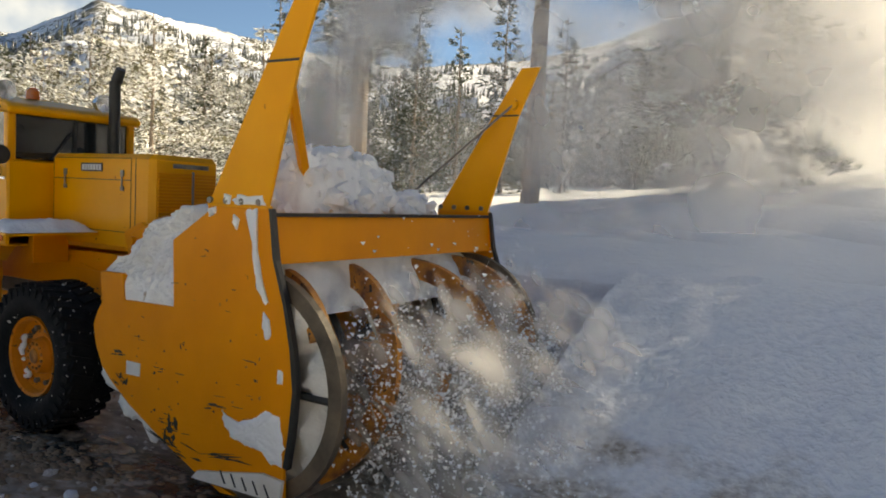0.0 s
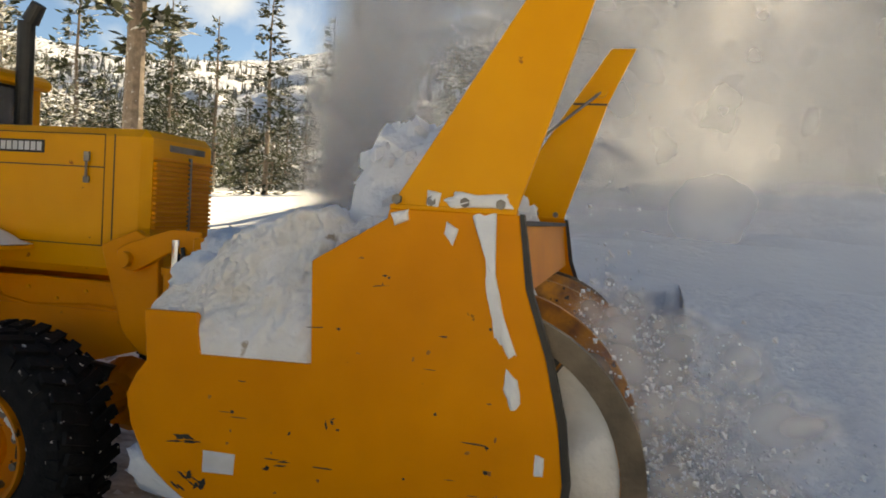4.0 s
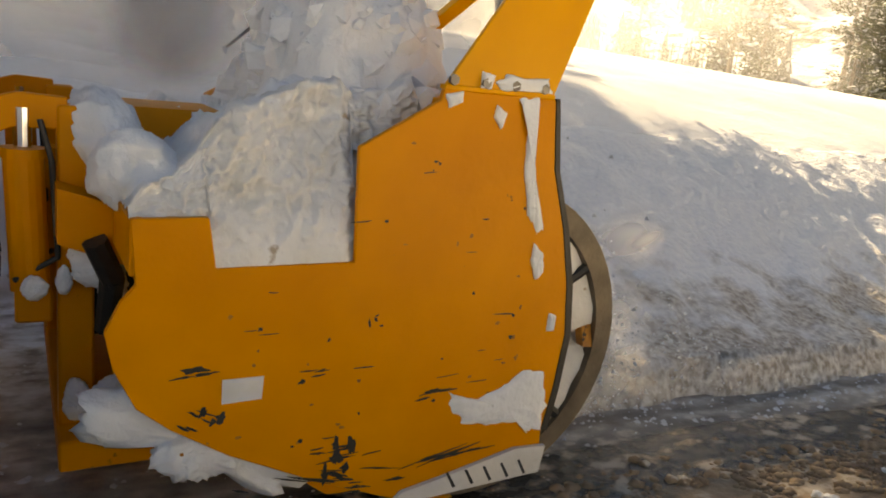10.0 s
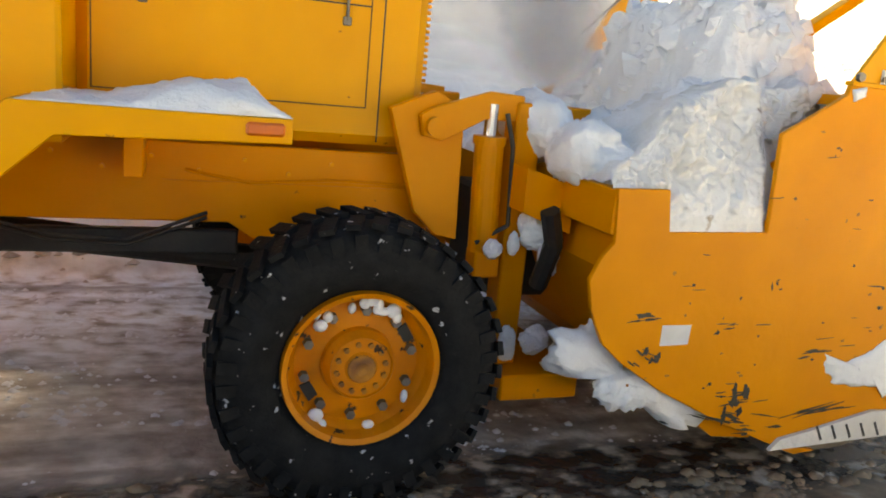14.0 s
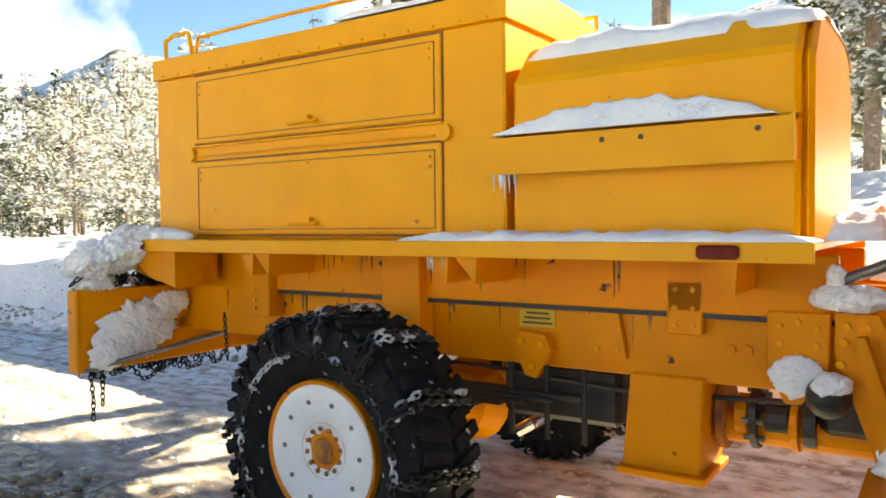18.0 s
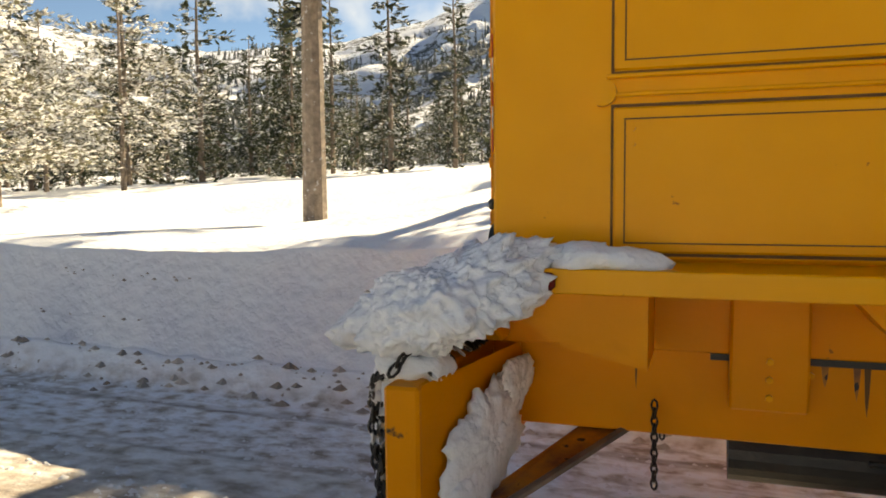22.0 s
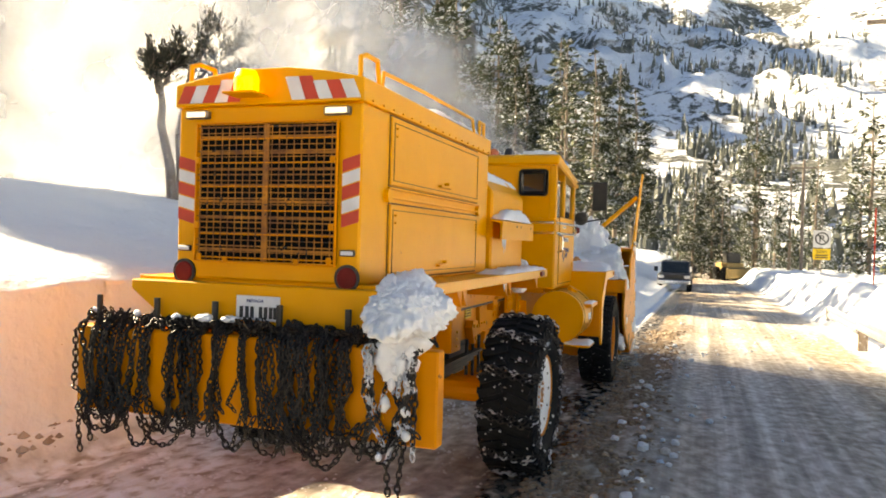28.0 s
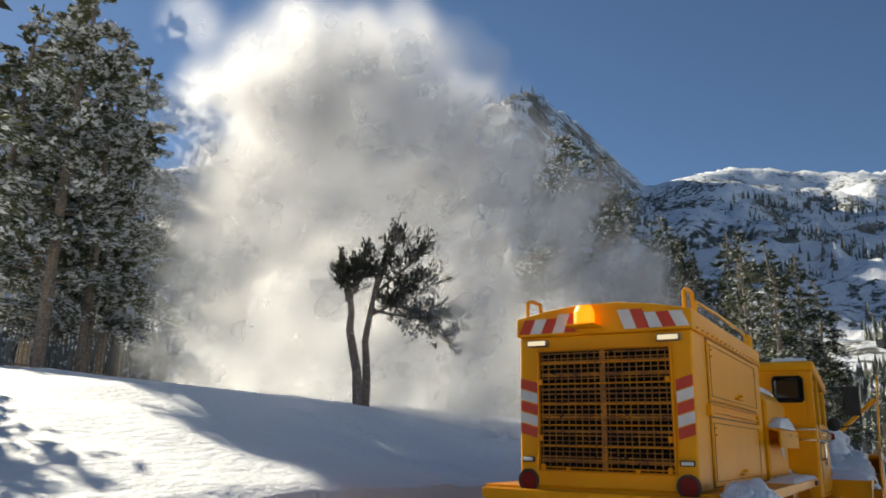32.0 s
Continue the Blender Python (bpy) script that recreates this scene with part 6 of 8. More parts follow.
for c, radii, seed in (((-2.12, -0.84, 1.07), (0.27, 0.035, 0.19), 5.0), ((-2.14, -1.00, 0.93), (0.17, 0.035, 0.10), 6.5), ((-2.08, -0.62, 1.20), (0.14, 0.03, 0.10), 7.5)):
    bm = blobs([((0, 0, 0), radii)], seed, 0.30, 1.4)
    bm.transform(Matrix.Translation(c) @ Matrix.Rotation(radians(79), 4, "Z") @ Matrix.Rotation(radians(-18), 4, "Y"))
    rider("snow_patch", bm, SNOW_CLUMP, "snow caked flat on the slanting bumper plate")
rng = random.Random(12)
for k in range(12):
    y, z = rng.uniform(-1.10, -0.84), rng.uniform(0.72, 1.38)
    r = rng.uniform(0.016, 0.038)
    rider("snow_scrap", blobs([((-2.395 - rng.uniform(0, 0.02), y, z), (r * 0.6, r * rng.uniform(0.7, 1.3), r * rng.uniform(1.0, 2.0)))], k * 1.7, 0.4, 3.0, 2), SNOW_CLUMP, "scrap of snow caught in the hanging chains")
for k in range(9):
    y, r = rng.uniform(0.1, 1.2), rng.uniform(0.02, 0.04)
    rider("snow_scrap", blobs([((-2.30 + rng.uniform(-0.05, 0.03), y, 1.43), (r, r * 1.4, r * 0.6))], k * 2.3, 0.4, 3.0, 2), SNOW_CLUMP, "scrap of snow caught in the hanging chains")


def snow_face():
    """Packed snow that fills the side plate's notch and leans back over it."""
    bm = bmesh.new()
    rows, n, m = [], 120, 80
    for i in range(n + 1):
        x = 6.05 + 1.18 * i / n
        top = float(np.interp(x, (6.05, 6.2, 6.37, 6.55, 6.73, 6.86, 6.95, 7.1, 7.23), (1.42, 1.56, 1.74, 1.85, 1.92, 1.93, 1.87, 1.93, 1.96))) + 0.05 * fbm(x * 6, 1.0, 3.0)
        low = 1.222 if 6.325 < x < 6.90 else (1.40 if x < 6.4 else 1.66)
        rows.append([])
        for j in range(m + 1):
            w = j / m
            z = low + (top - low) * w
            up = max(0.0, z - 1.25)
            lean = 0.34 * up ** 1.3 + 0.08 * smoothstep(6.82, 7.0, x)
            y = -1.408 + lean + min(1.0, 4.0 * up) * (0.08 * fbm(x * 3.5, z * 3.5, 5.0) + 0.09 * abs(fbm(x * 8, z * 5, 6.0)) + 0.035 * abs(fbm(x * 21, z * 17, 8.0))) + 0.014 * fbm(x * 24, z * 24, 7.0)
            rows[-1].append(bm.verts.new((x, max(-1.404, y), z)))
        back = rows[-1][-1].co
        for q in range(1, 9):
            rows[-1].append(bm.verts.new((x + 0.02 * fbm(x * 9, q * 0.7, 2.0), back.y + 0.075 * q, top + 0.04 * fbm(x * 7, q * 0.6, 9.0) - 0.012 * q)))
    for i in range(n):
        for j in range(len(rows[0]) - 1):
            bm.faces.new((rows[i][j], rows[i + 1][j], rows[i + 1][j + 1], rows[i][j + 1]))
    return bm


for balls, seed, label in (
    ([((6.10, -1.25, 0.60), (0.20, 0.08, 0.13)), ((6.38, -1.29, 0.43), (0.22, 0.08, 0.10)), ((6.66, -1.32, 0.29), (0.18, 0.06, 0.08))], 21.0, "snow squeezed out under the blower's side plate"),
    ([((6.00, -0.80, 1.10), (0.11, 0.07, 0.11)), ((6.06, -0.84, 0.98), (0.06, 0.05, 0.12))], 22.0, "snow stuck on the push arm"),
    ([((5.93, -0.745, 0.46), (0.05, 0.03, 0.10))], 23.0, "snow stuck low on the lift mast"),
    ([((6.06, -0.80, 0.50), (0.08, 0.06, 0.08))], 24.0, "snow stuck beside the lift mast"),
    ([((5.77, -0.78, 0.98), (0.05, 0.035, 0.05))], 25.0, "snow on the lift cylinder's foot"),
    ([((5.88, -0.79, 1.02), (0.03, 0.03, 0.06))], 26.0, "snow caught on the hydraulic hose"),
    ([((1.91, -0.59, 1.11), (0.10, 0.03, 0.085))], 27.0, "snow caked on the hanger plate"),
    ([((2.04, -0.66, 1.10), (0.07, 0.06, 0.05))], 28.0, "cap of snow on the air chamber"),
    ([((2.28, -0.68, 0.86), (0.07, 0.05, 0.10)), ((2.33, -0.70, 0.81), (0.14, 0.07, 0.04))], 29.0, "snow lying on the step's foot"),
    ([((2.10, -0.62, 1.44), (0.15, 0.08, 0.05))], 30.0, "snow on the frame below the mirror arm"),
    ([((2.34, -0.60, 1.69), (0.06, 0.06, 0.06))], 31.0, "lump of snow on the mirror arm"),
    ([((2.05, -0.63, 1.52), (0.035, 0.03, 0.05))], 32.0, "snow on the mirror arm's foot"),
):
    rider("snow_lump", blobs(balls, seed, 0.26 if len(balls) > 2 else 0.22, 1.6, 5), SNOW_CLUMP, label)
rider("snow_strip", heap(2.02, 2.22, -0.66, 0.6, lambda x, y: 1.75 + 0.02 * math.sin(9 * y), lambda x, y: 1.662, 14, 50, 0.04, 14, 15.0), SNOW_CLUMP, "ragged snow behind the oil tank")
rider("snow_strip", heap(2.54, 2.95, -1.36, -1.06, lambda x, y: 0.82, lambda x, y: 0.786, 26, 16, 0.015, 12, 16.0), SNOW_CLUMP, "snow on the fuel tank's step")
rider("snow_strip", heap(2.80, 3.26, -1.335, -1.22, lambda x, y: 1.262, lambda x, y: 1.246, 26, 8, 0.008, 15, 17.0), SNOW_CLUMP, "thin snow on the fuel tank's lip")
PACKED = material("packed snow", (0.85, 0.86, 0.88), 0.6, second=(0.70, 0.68, 0.64), scale=4, amount=0.45, bump=0.6, bump_scale=20, bump_depth=0.03, spots=(0.42, 0.35, 0.28), spot_scale=4, spot_cut=0.66)
rng = random.Random(19)
for k in range(12):
    x, h = (rng.uniform(0.60, 0.80), rng.uniform(0.05, 0.13)) if k < 7 else (rng.uniform(0.28, 0.42), rng.uniform(0.04, 0.09))
    y, z = (-0.795, 1.972) if k < 7 else (-0.90, 1.588)
    rider("icicle", rod((x, y, z), (x + 0.004, y, z - h), 0.006, None, 6, 0.001), ICE, "thin clear icicle hanging from the snowy ledge")
rider("snow_wall", snow_face(), PACKED, "dirty packed snow filling the side plate's notch")
rider("snow_lump", blobs([((6.12, -0.95, 1.50), (0.16, 0.22, 0.16)), ((6.05, -0.55, 1.60), (0.15, 0.3, 0.18)), ((6.22, -1.1, 1.45), (0.16, 0.2, 0.12))], 6.0), SNOW_CLUMP, "snow lump on the lift frame")
rider("snow_lump", heap(-0.55, 0.55, -0.6, 0.6, lambda x, y: 3.0, lambda x, y: 2.966 - 0.08 * abs(y), 20, 20, 0.02, 6, 12.0), SNOW, "thin snow on the engine housing roof")
rider("snow_lump", heap(2.5, 3.0, -0.9, -0.5, lambda x, y: 3.03, lambda x, y: 2.985, 14, 14, 0.03, 7, 13.0), SNOW_CLUMP, "patch of snow on the cab roof")


def smear(points, seed, name, label):
    """A flat patch of snow stuck to the right plate, with a ragged rim."""
    bm = bmesh.new()
    cx, cz = sum(p[0] for p in points) / len(points), sum(p[1] for p in points) / len(points)
    rim = []
    for (xa, za), (xb, zb) in zip(points, points[1:] + points[:1]):
        for k in range(6):
            f = k / 6
            x, z = xa + (xb - xa) * f, za + (zb - za) * f
            g = 1 + 0.16 * fbm(x * 22, z * 22, seed)
            rim.append((cx + (x - cx) * g, cz + (z - cz) * g))
    rings = [[bm.verts.new((cx + (x - cx) * s, -1.4165 - d - (0.006 * fbm(x * 30, z * 30, seed) if s < 1 else 0), cz + (z - cz) * s)) for x, z in rim] for s, d in ((1.0, 0.0), (0.93, 0.012), (0.6, 0.017), (0.25, 0.018))]
    n = len(rim)
    for a, b in zip(rings, rings[1:]):
        for i in range(n):
            bm.faces.new((a[i], a[(i + 1) % n], b[(i + 1) % n], b[i]))
    bm.faces.new(rings[-1])
    bmesh.ops.recalc_face_normals(bm, faces=bm.faces)
    rider(name, bm, SNOW_CLUMP, label)


smear([(7.38, 0.62), (7.46, 0.58), (7.56, 0.56), (7.68, 0.60), (7.80, 0.68), (7.92, 0.66), (7.96, 0.50), (7.95, 0.36), (7.88, 0.33), (7.84, 0.41), (7.65, 0.42), (7.50, 0.44), (7.43, 0.52)], 1.0, "snow_smear", "snow smeared low on the blower's side plate")
for pts in ([(7.22, 1.925), (7.30, 1.945), (7.30, 1.90), (7.24, 1.87)], [(7.44, 1.99), (7.50, 2.03), (7.60, 2.02), (7.72, 2.03), (7.74, 1.97), (7.60, 1.965), (7.47, 1.96)], [(7.38, 2.03), (7.44, 2.02), (7.43, 1.96), (7.38, 1.965)], [(7.58, 1.93), (7.68, 1.93), (7.69, 1.70), (7.74, 1.50), (7.80, 1.36), (7.76, 1.35), (7.70, 1.44), (7.655, 1.62), (7.64, 1.86)], [(7.47, 1.90), (7.52, 1.87), (7.50, 1.80), (7.46, 1.85)], [(7.76, 1.30), (7.81, 1.26), (7.83, 1.16), (7.79, 1.13), (7.75, 1.22)], [(7.90, 0.96), (7.94, 0.95), (7.94, 0.87), (7.90, 0.87)]):
    smear(pts, 2.0 + pts[0][0], "snow_smear", "scrap of snow stuck on the blower's side plate")


# ---- trees, fence and what stands along the road ----
TALL = [pine_mesh(17.0, 0.32, 2.3, 70, 11, 0.30, 0.6, 0.34), pine_mesh(16.0, 0.26, 2.2, 70, 12, 0.3, 0.6, 0.34)]
FIR = [pine_mesh(12.0, 0.05, 2.2, 30, 21, 0.5, 0.2, 0.42), pine_mesh(10.0, 0.05, 1.9, 30, 22, 0.5, 0.2, 0.40), pine_mesh(13.0, 0.10, 2.1, 30, 23, 0.45, 0.25, 0.42)]
ROUND = [pine_mesh(6.5, 0.14, 2.8, 95, 31, 0.15, 0.9, 0.20), pine_mesh(6.0, 0.16, 2.5, 95, 32, 0.15, 0.9, 0.20)]


def stand(meshes, needles, label, x, y, scale=1.0, turn=0.0, group="", sink=0.15, lean=0.0):
    return tree_thing(meshes, needles, label, pose(x, y, ground_z(x, y) - sink, lean, 0, turn) @ Matrix.Scale(scale, 4), group)


FROSTED = material("frosted juniper scales", (0.24, 0.22, 0.14), 0.8, second=(0.10, 0.095, 0.055), scale=1.5, amount=0.6, spots=(0.80, 0.79, 0.76), spot_scale=3.4, spot_cut=0.48, random_tint=0.3)
GREEN_NEEDLES = material("green pine needles", (0.16, 0.165, 0.08), 0.8, second=(0.065, 0.075, 0.035), scale=1.5, amount=0.6, spots=(0.66, 0.68, 0.70), spot_scale=2.8, spot_cut=0.50, random_tint=0.4)
LONE = pine_mesh(12.4, 0.36, 2.5, 260, 17, 0.35, 0.6, 0.22)
LOW = pine_mesh(10.8, 0.16, 2.3, 190, 18, 0.55, 0.3, 0.24)
SHADE = [pine_mesh(16.0, 0.20, 2.5, 190, 13, 0.3, 0.4, 0.29), pine_mesh(15.0, 0.16, 2.4, 190, 15, 0.3, 0.4, 0.29)]
SHADE_FAR = [tuple(me.copy() for me in pair) for pair in SHADE]
tall_label = "tall ponderosa pine with grey-brown bark and snow-dusted crown"
stand(LONE, DARK_NEEDLES, "tall ponderosa pine with pale bark and dark open crown", 5.2, 7.5, 1.0, 20, lean=-3)
stand(TALL[1], NEEDLES, tall_label, -0.5, 9.6, 1.05, 140)
stand(LOW, GREEN_NEEDLES, "tall pine with low drooping boughs, half lost in the blown snow", 7.8, 10.2, 0.95, 70)
BUSH = pine_mesh(1.0, 0.02, 0.65, 90, 41, 0.1, 0.9, 0.13)
stand(BUSH, GREEN_NEEDLES, "low dark juniper bush on the snowy rise", 9.35, 10.65, 1.0, 40, sink=0.05)
dark_label = "tall dark pine standing against the sun beside the fence"
for x, y, s, k, a in [(15.5, 17.2, 0.78, 0, 10), (17.0, 17.7, 0.70, 1, 80), (18.2, 19.3, 0.72, 0, 300), (19.5, 20.4, 0.75, 1, 120), (21.2, 22.0, 0.8, 0, 200), (17.4, 23.5, 0.9, 1, 160), (19.6, 25.0, 1.0, 0, 330), (6.0, 21.8, 0.7, 1, 60)]:
    stand(SHADE[k], GREEN_NEEDLES, dark_label, x, y, s, a, "pines by the fence")
round_label = "round frosted juniper tree with twisted trunks in deep snow"
for x, y, s, k, a in [(-9.5, 10.5, 0.95, 0, 0), (-13.5, 12.0, 1.0, 1, 70), (-17.5, 13.5, 1.1, 0, 140), (-22.0, 14.0, 1.1, 1, 20), (-12.0, 17.5, 1.1, 0, 220), (-18.0, 20.0, 1.2, 1, 300), (-26.5, 17.0, 1.2, 0, 30), (-32.0, 20.0, 1.3, 1, 90), (-24.0, 25.0, 1.2, 0, 10)]:
    stand(ROUND[k], FROSTED, round_label, x, y, s, a, "frosted junipers in the field")

for x, y, s, k in [(-14.4, 25.0, 0.85, 0), (-11.0, 27.0, 0.75, 1), (-17.5, 24.0, 0.8, 2), (-7.5, 30.0, 0.85, 0), (-4.8, 31.5, 0.7, 2), (-21.0, 28.0, 0.9, 1), (-13.0, 30.0, 0.8, 2)]:
    stand(FIR[k], NEEDLES, "dark green fir standing in the snowy field", x, y, s, 61 * x, "firs behind the fence")
# firs behind the fence, thick towards the mountain's foot
rng = random.Random(14)
fir_label = "dark green fir with snow on its branches"
made = 0
while made < 150:
    yaw, r = rng.uniform(-8, 66), rng.uniform(50, 112) if made < 120 else rng.uniform(38, 60)
    if r < 50 and (yaw < 8 or (yaw > 12 and yaw < 26 and r < 56)):
        continue
    x, y = MID[0] - math.sin(radians(yaw)) * r, MID[1] + math.cos(radians(yaw)) * r
    if abs(x - 1.3) < 5 and y < 58:
        continue
    stand(FIR[made % 3], NEEDLES, fir_label, x, y, rng.uniform(0.5, 0.85), rng.uniform(0, 360), "firs behind the fence")
    made += 1
# pines that line the road ahead, both sides
road_label = "snow-dusted pine beside the road"
for k in range(64):
    near = k < 26
    x = rng.uniform(34, 75) if near else rng.uniform(75, 190)
    y = rng.choice([rng.uniform(6.5, 26), rng.uniform(9, 40), rng.uniform(-36, -11)]) + (0.05 * (x - 40))
    if x < 45 and y > 0 and y < 9:
        y += 6
    stand(FIR[k % 3] if k % 4 else TALL[k % 2], NEEDLES, road_label, x, y, rng.uniform(0.75, 1.2), rng.uniform(0, 360), "pines along the road")
for x, y, s, k in [(44, 4.5, 0.95, 0), (48, 5.5, 1.1, 1), (50, 3.9, 0.8, 2), (41, 6.5, 0.8, 1), (56, 6.0, 1.05, 0), (60, 5.0, 0.95, 2), (38.5, 9.0, 1.0, 0), (52, -13.5, 1.0, 1), (47, -14.5, 1.1, 0), (58, -12.5, 0.9, 2), (43, -15.5, 1.1, 2), (95, -4.5, 0.9, 0), (98, -2.5, 0.95, 1), (102, -5.5, 1.0, 2), (96, -1.0, 0.9, 1), (105, 0.5, 1.0, 0), (100, -8.5, 0.95, 2)]:
    stand(FIR[k], NEEDLES, road_label, x, y, s, 37 * x, "pines along the road")
for x, y, s, k in [(68, 9.5, 1.1, 0), (72, 7.0, 1.2, 1), (66, 11.8, 1.0, 1), (75, 5.2, 1.1, 0), (70, 13.5, 1.1, 0), (79, 4.0, 1.1, 1), (64, 15.5, 0.9, 1), (70, 19.0, 0.8, 0), (92, -1.5, 0.8, 1), (97, -3.5, 0.9, 0)]:
    stand(SHADE_FAR[k], NEEDLES, road_label, x, y, s, 53 * x, "pines along the road")
# hidden behind the camera, so that glass and chrome have something to mirror
for k in range(12):
    stand(FIR[k % 3], NEEDLES, road_label, rng.uniform(-20, 30), rng.uniform(-40, -14), rng.uniform(0.8, 1.2), rng.uniform(0, 360), "pines along the road")


def far_forest():
    """Conifers on the slopes, too many to count: one sheet of small spires."""
    rng2 = random.Random(9)
    verts, faces = [], []
    for k in range(26000):
        yaw = rng2.uniform(-100, 66)
        r = rng2.uniform(125, 300) if k < 9500 else rng2.uniform(300, 860)
        if fbm(yaw * 0.12, r * 0.012, 8.0) < (-0.25 if r < 200 else 0.02):
            continue
        a = radians(yaw)
        h0 = MID[2] + mountain_height(yaw, r)
        h = rng2.uniform(4.5, 11.5)
        w = h * rng2.uniform(0.13, 0.2)
        c = (MID[0] - math.sin(a) * r, MID[1] + math.cos(a) * r, h0 - 0.8)
        t0 = rng2.uniform(0, 6.28)
        for tier, (lo, hi, f) in enumerate(((0.05, 0.55, 1.0), (0.32, 0.80, 0.72), (0.6, 1.0, 0.45))):
            base = len(verts)
            n = 5
            for i in range(n):
                t = t0 + tier + 6.2832 * i / n
                q = w * f * rng2.uniform(0.65, 1.25)
                verts.append((c[0] + math.cos(t) * q, c[1] + math.sin(t) * q, c[2] + h * lo * rng2.uniform(0.9, 1.1)))
            verts.append((c[0], c[1], c[2] + h * hi))
            faces += [(base + i, base + (i + 1) % n, base + n) for i in range(n)]
    tagged(raw("mountain_forest", verts, faces, FOREST), "dark conifers dusted with snow on the mountain slopes", "forest", kind="stuff")


FOREST = material("far conifers", (0.17, 0.175, 0.16), 0.9, second=(0.055, 0.062, 0.045), scale=0.12, amount=0.6, spots=(0.5, 0.52, 0.56), spot_scale=0.5, spot_cut=0.58)
far_forest()


def leaning_tree():
    """The small juniper on the crest: two bare trunks and a crown blown to one side."""
    x, y = 17.2, 8.1
    top = tagged(new("juniper_tree"), "small wind-blown juniper with two bare trunks on the snow crest", "tree")
    top.location = (x, y, ground_z(x, y) - 0.1)
    rng2 = random.Random(77)
    for pts, r in (([(0, 0, -0.2), (-0.06, 0.05, 0.8), (-0.26, 0.15, 1.7), (-0.24, 0.14, 2.1), (-0.36, 0.20, 2.9)], 0.12), ([(0.13, -0.07, -0.2), (0.15, -0.06, 0.7), (0.09, -0.02, 1.5), (0.22, -0.04, 2.2), (0.38, -0.12, 3.2)], 0.105)):
        bm = bmesh.new()
        for k, (p, q) in enumerate(zip(pts, pts[1:])):
            rod(p, q, r * (1 - 0.14 * k), bm, 9, r * (1 - 0.14 * (k + 1)))
        part("trunk", bm, BARK, top)
    out = ([], [])
    hubs = [((-0.34, 0.19, 2.3), (-0.45, 0.25, 2.9), 0.5), ((-0.3, 0.17, 2.3), (-0.1, 0.05, 2.9), 0.5), ((-0.2, 0.1, 2.5), (0.05, 0.05, 3.2), 0.5), ((0.3, 0, 2.4), (0.75, -0.25, 3.75), 0.6), ((0.4, 0, 2.6), (1.2, -0.55, 3.5), 0.65), ((0.4, 0, 2.5), (1.5, -0.75, 2.9), 0.65), ((0.3, 0, 2.2), (1.4, -0.7, 2.1), 0.5), ((0.5, -0.1, 2.4), (2.2, -1.1, 2.2), 0.40), ((0.3, 0, 2.1), (0.9, -0.4, 2.5), 0.6), ((0.9, -0.4, 2.4), (1.9, -1.0, 1.7), 0.35)]
    for c, tip, spread in hubs:
        c, tip = Vector(c), Vector(tip)
        bm = bmesh.new()
        rod(c, tip, 0.04, bm, 6, 0.015)
        for k in range(44):
            g = rng2.uniform(0.35, 1.1)
            p = c.lerp(tip, g)
            d = ((tip - c).normalized() * rng2.uniform(0.1, 0.9) + Vector((rng2.gauss(0, 0.6), rng2.gauss(0, 0.6), rng2.gauss(0.35, 0.5)))).normalized()
            e = p + d * spread * rng2.uniform(0.5, 1.1)
            rod(p, e, 0.010, bm, 4, 0.003)
            for j in range(13):
                s = p.lerp(e, rng2.uniform(0.35, 1.05)) + Vector((rng2.gauss(0, 0.04), rng2.gauss(0, 0.04), rng2.gauss(0, 0.04)))
                w = (d + Vector((rng2.uniform(-1, 1), rng2.uniform(-1, 1), rng2.uniform(-0.5, 1))) * 0.6).normalized()
                sprig(out, s, s + w * rng2.uniform(0.08, 0.18), 0.024, rng2)
        part("limb", bm, BARK, top)
    raw("crown", [tuple(v) for v in out[0]], out[1], DARK_NEEDLES, top)


leaning_tree()


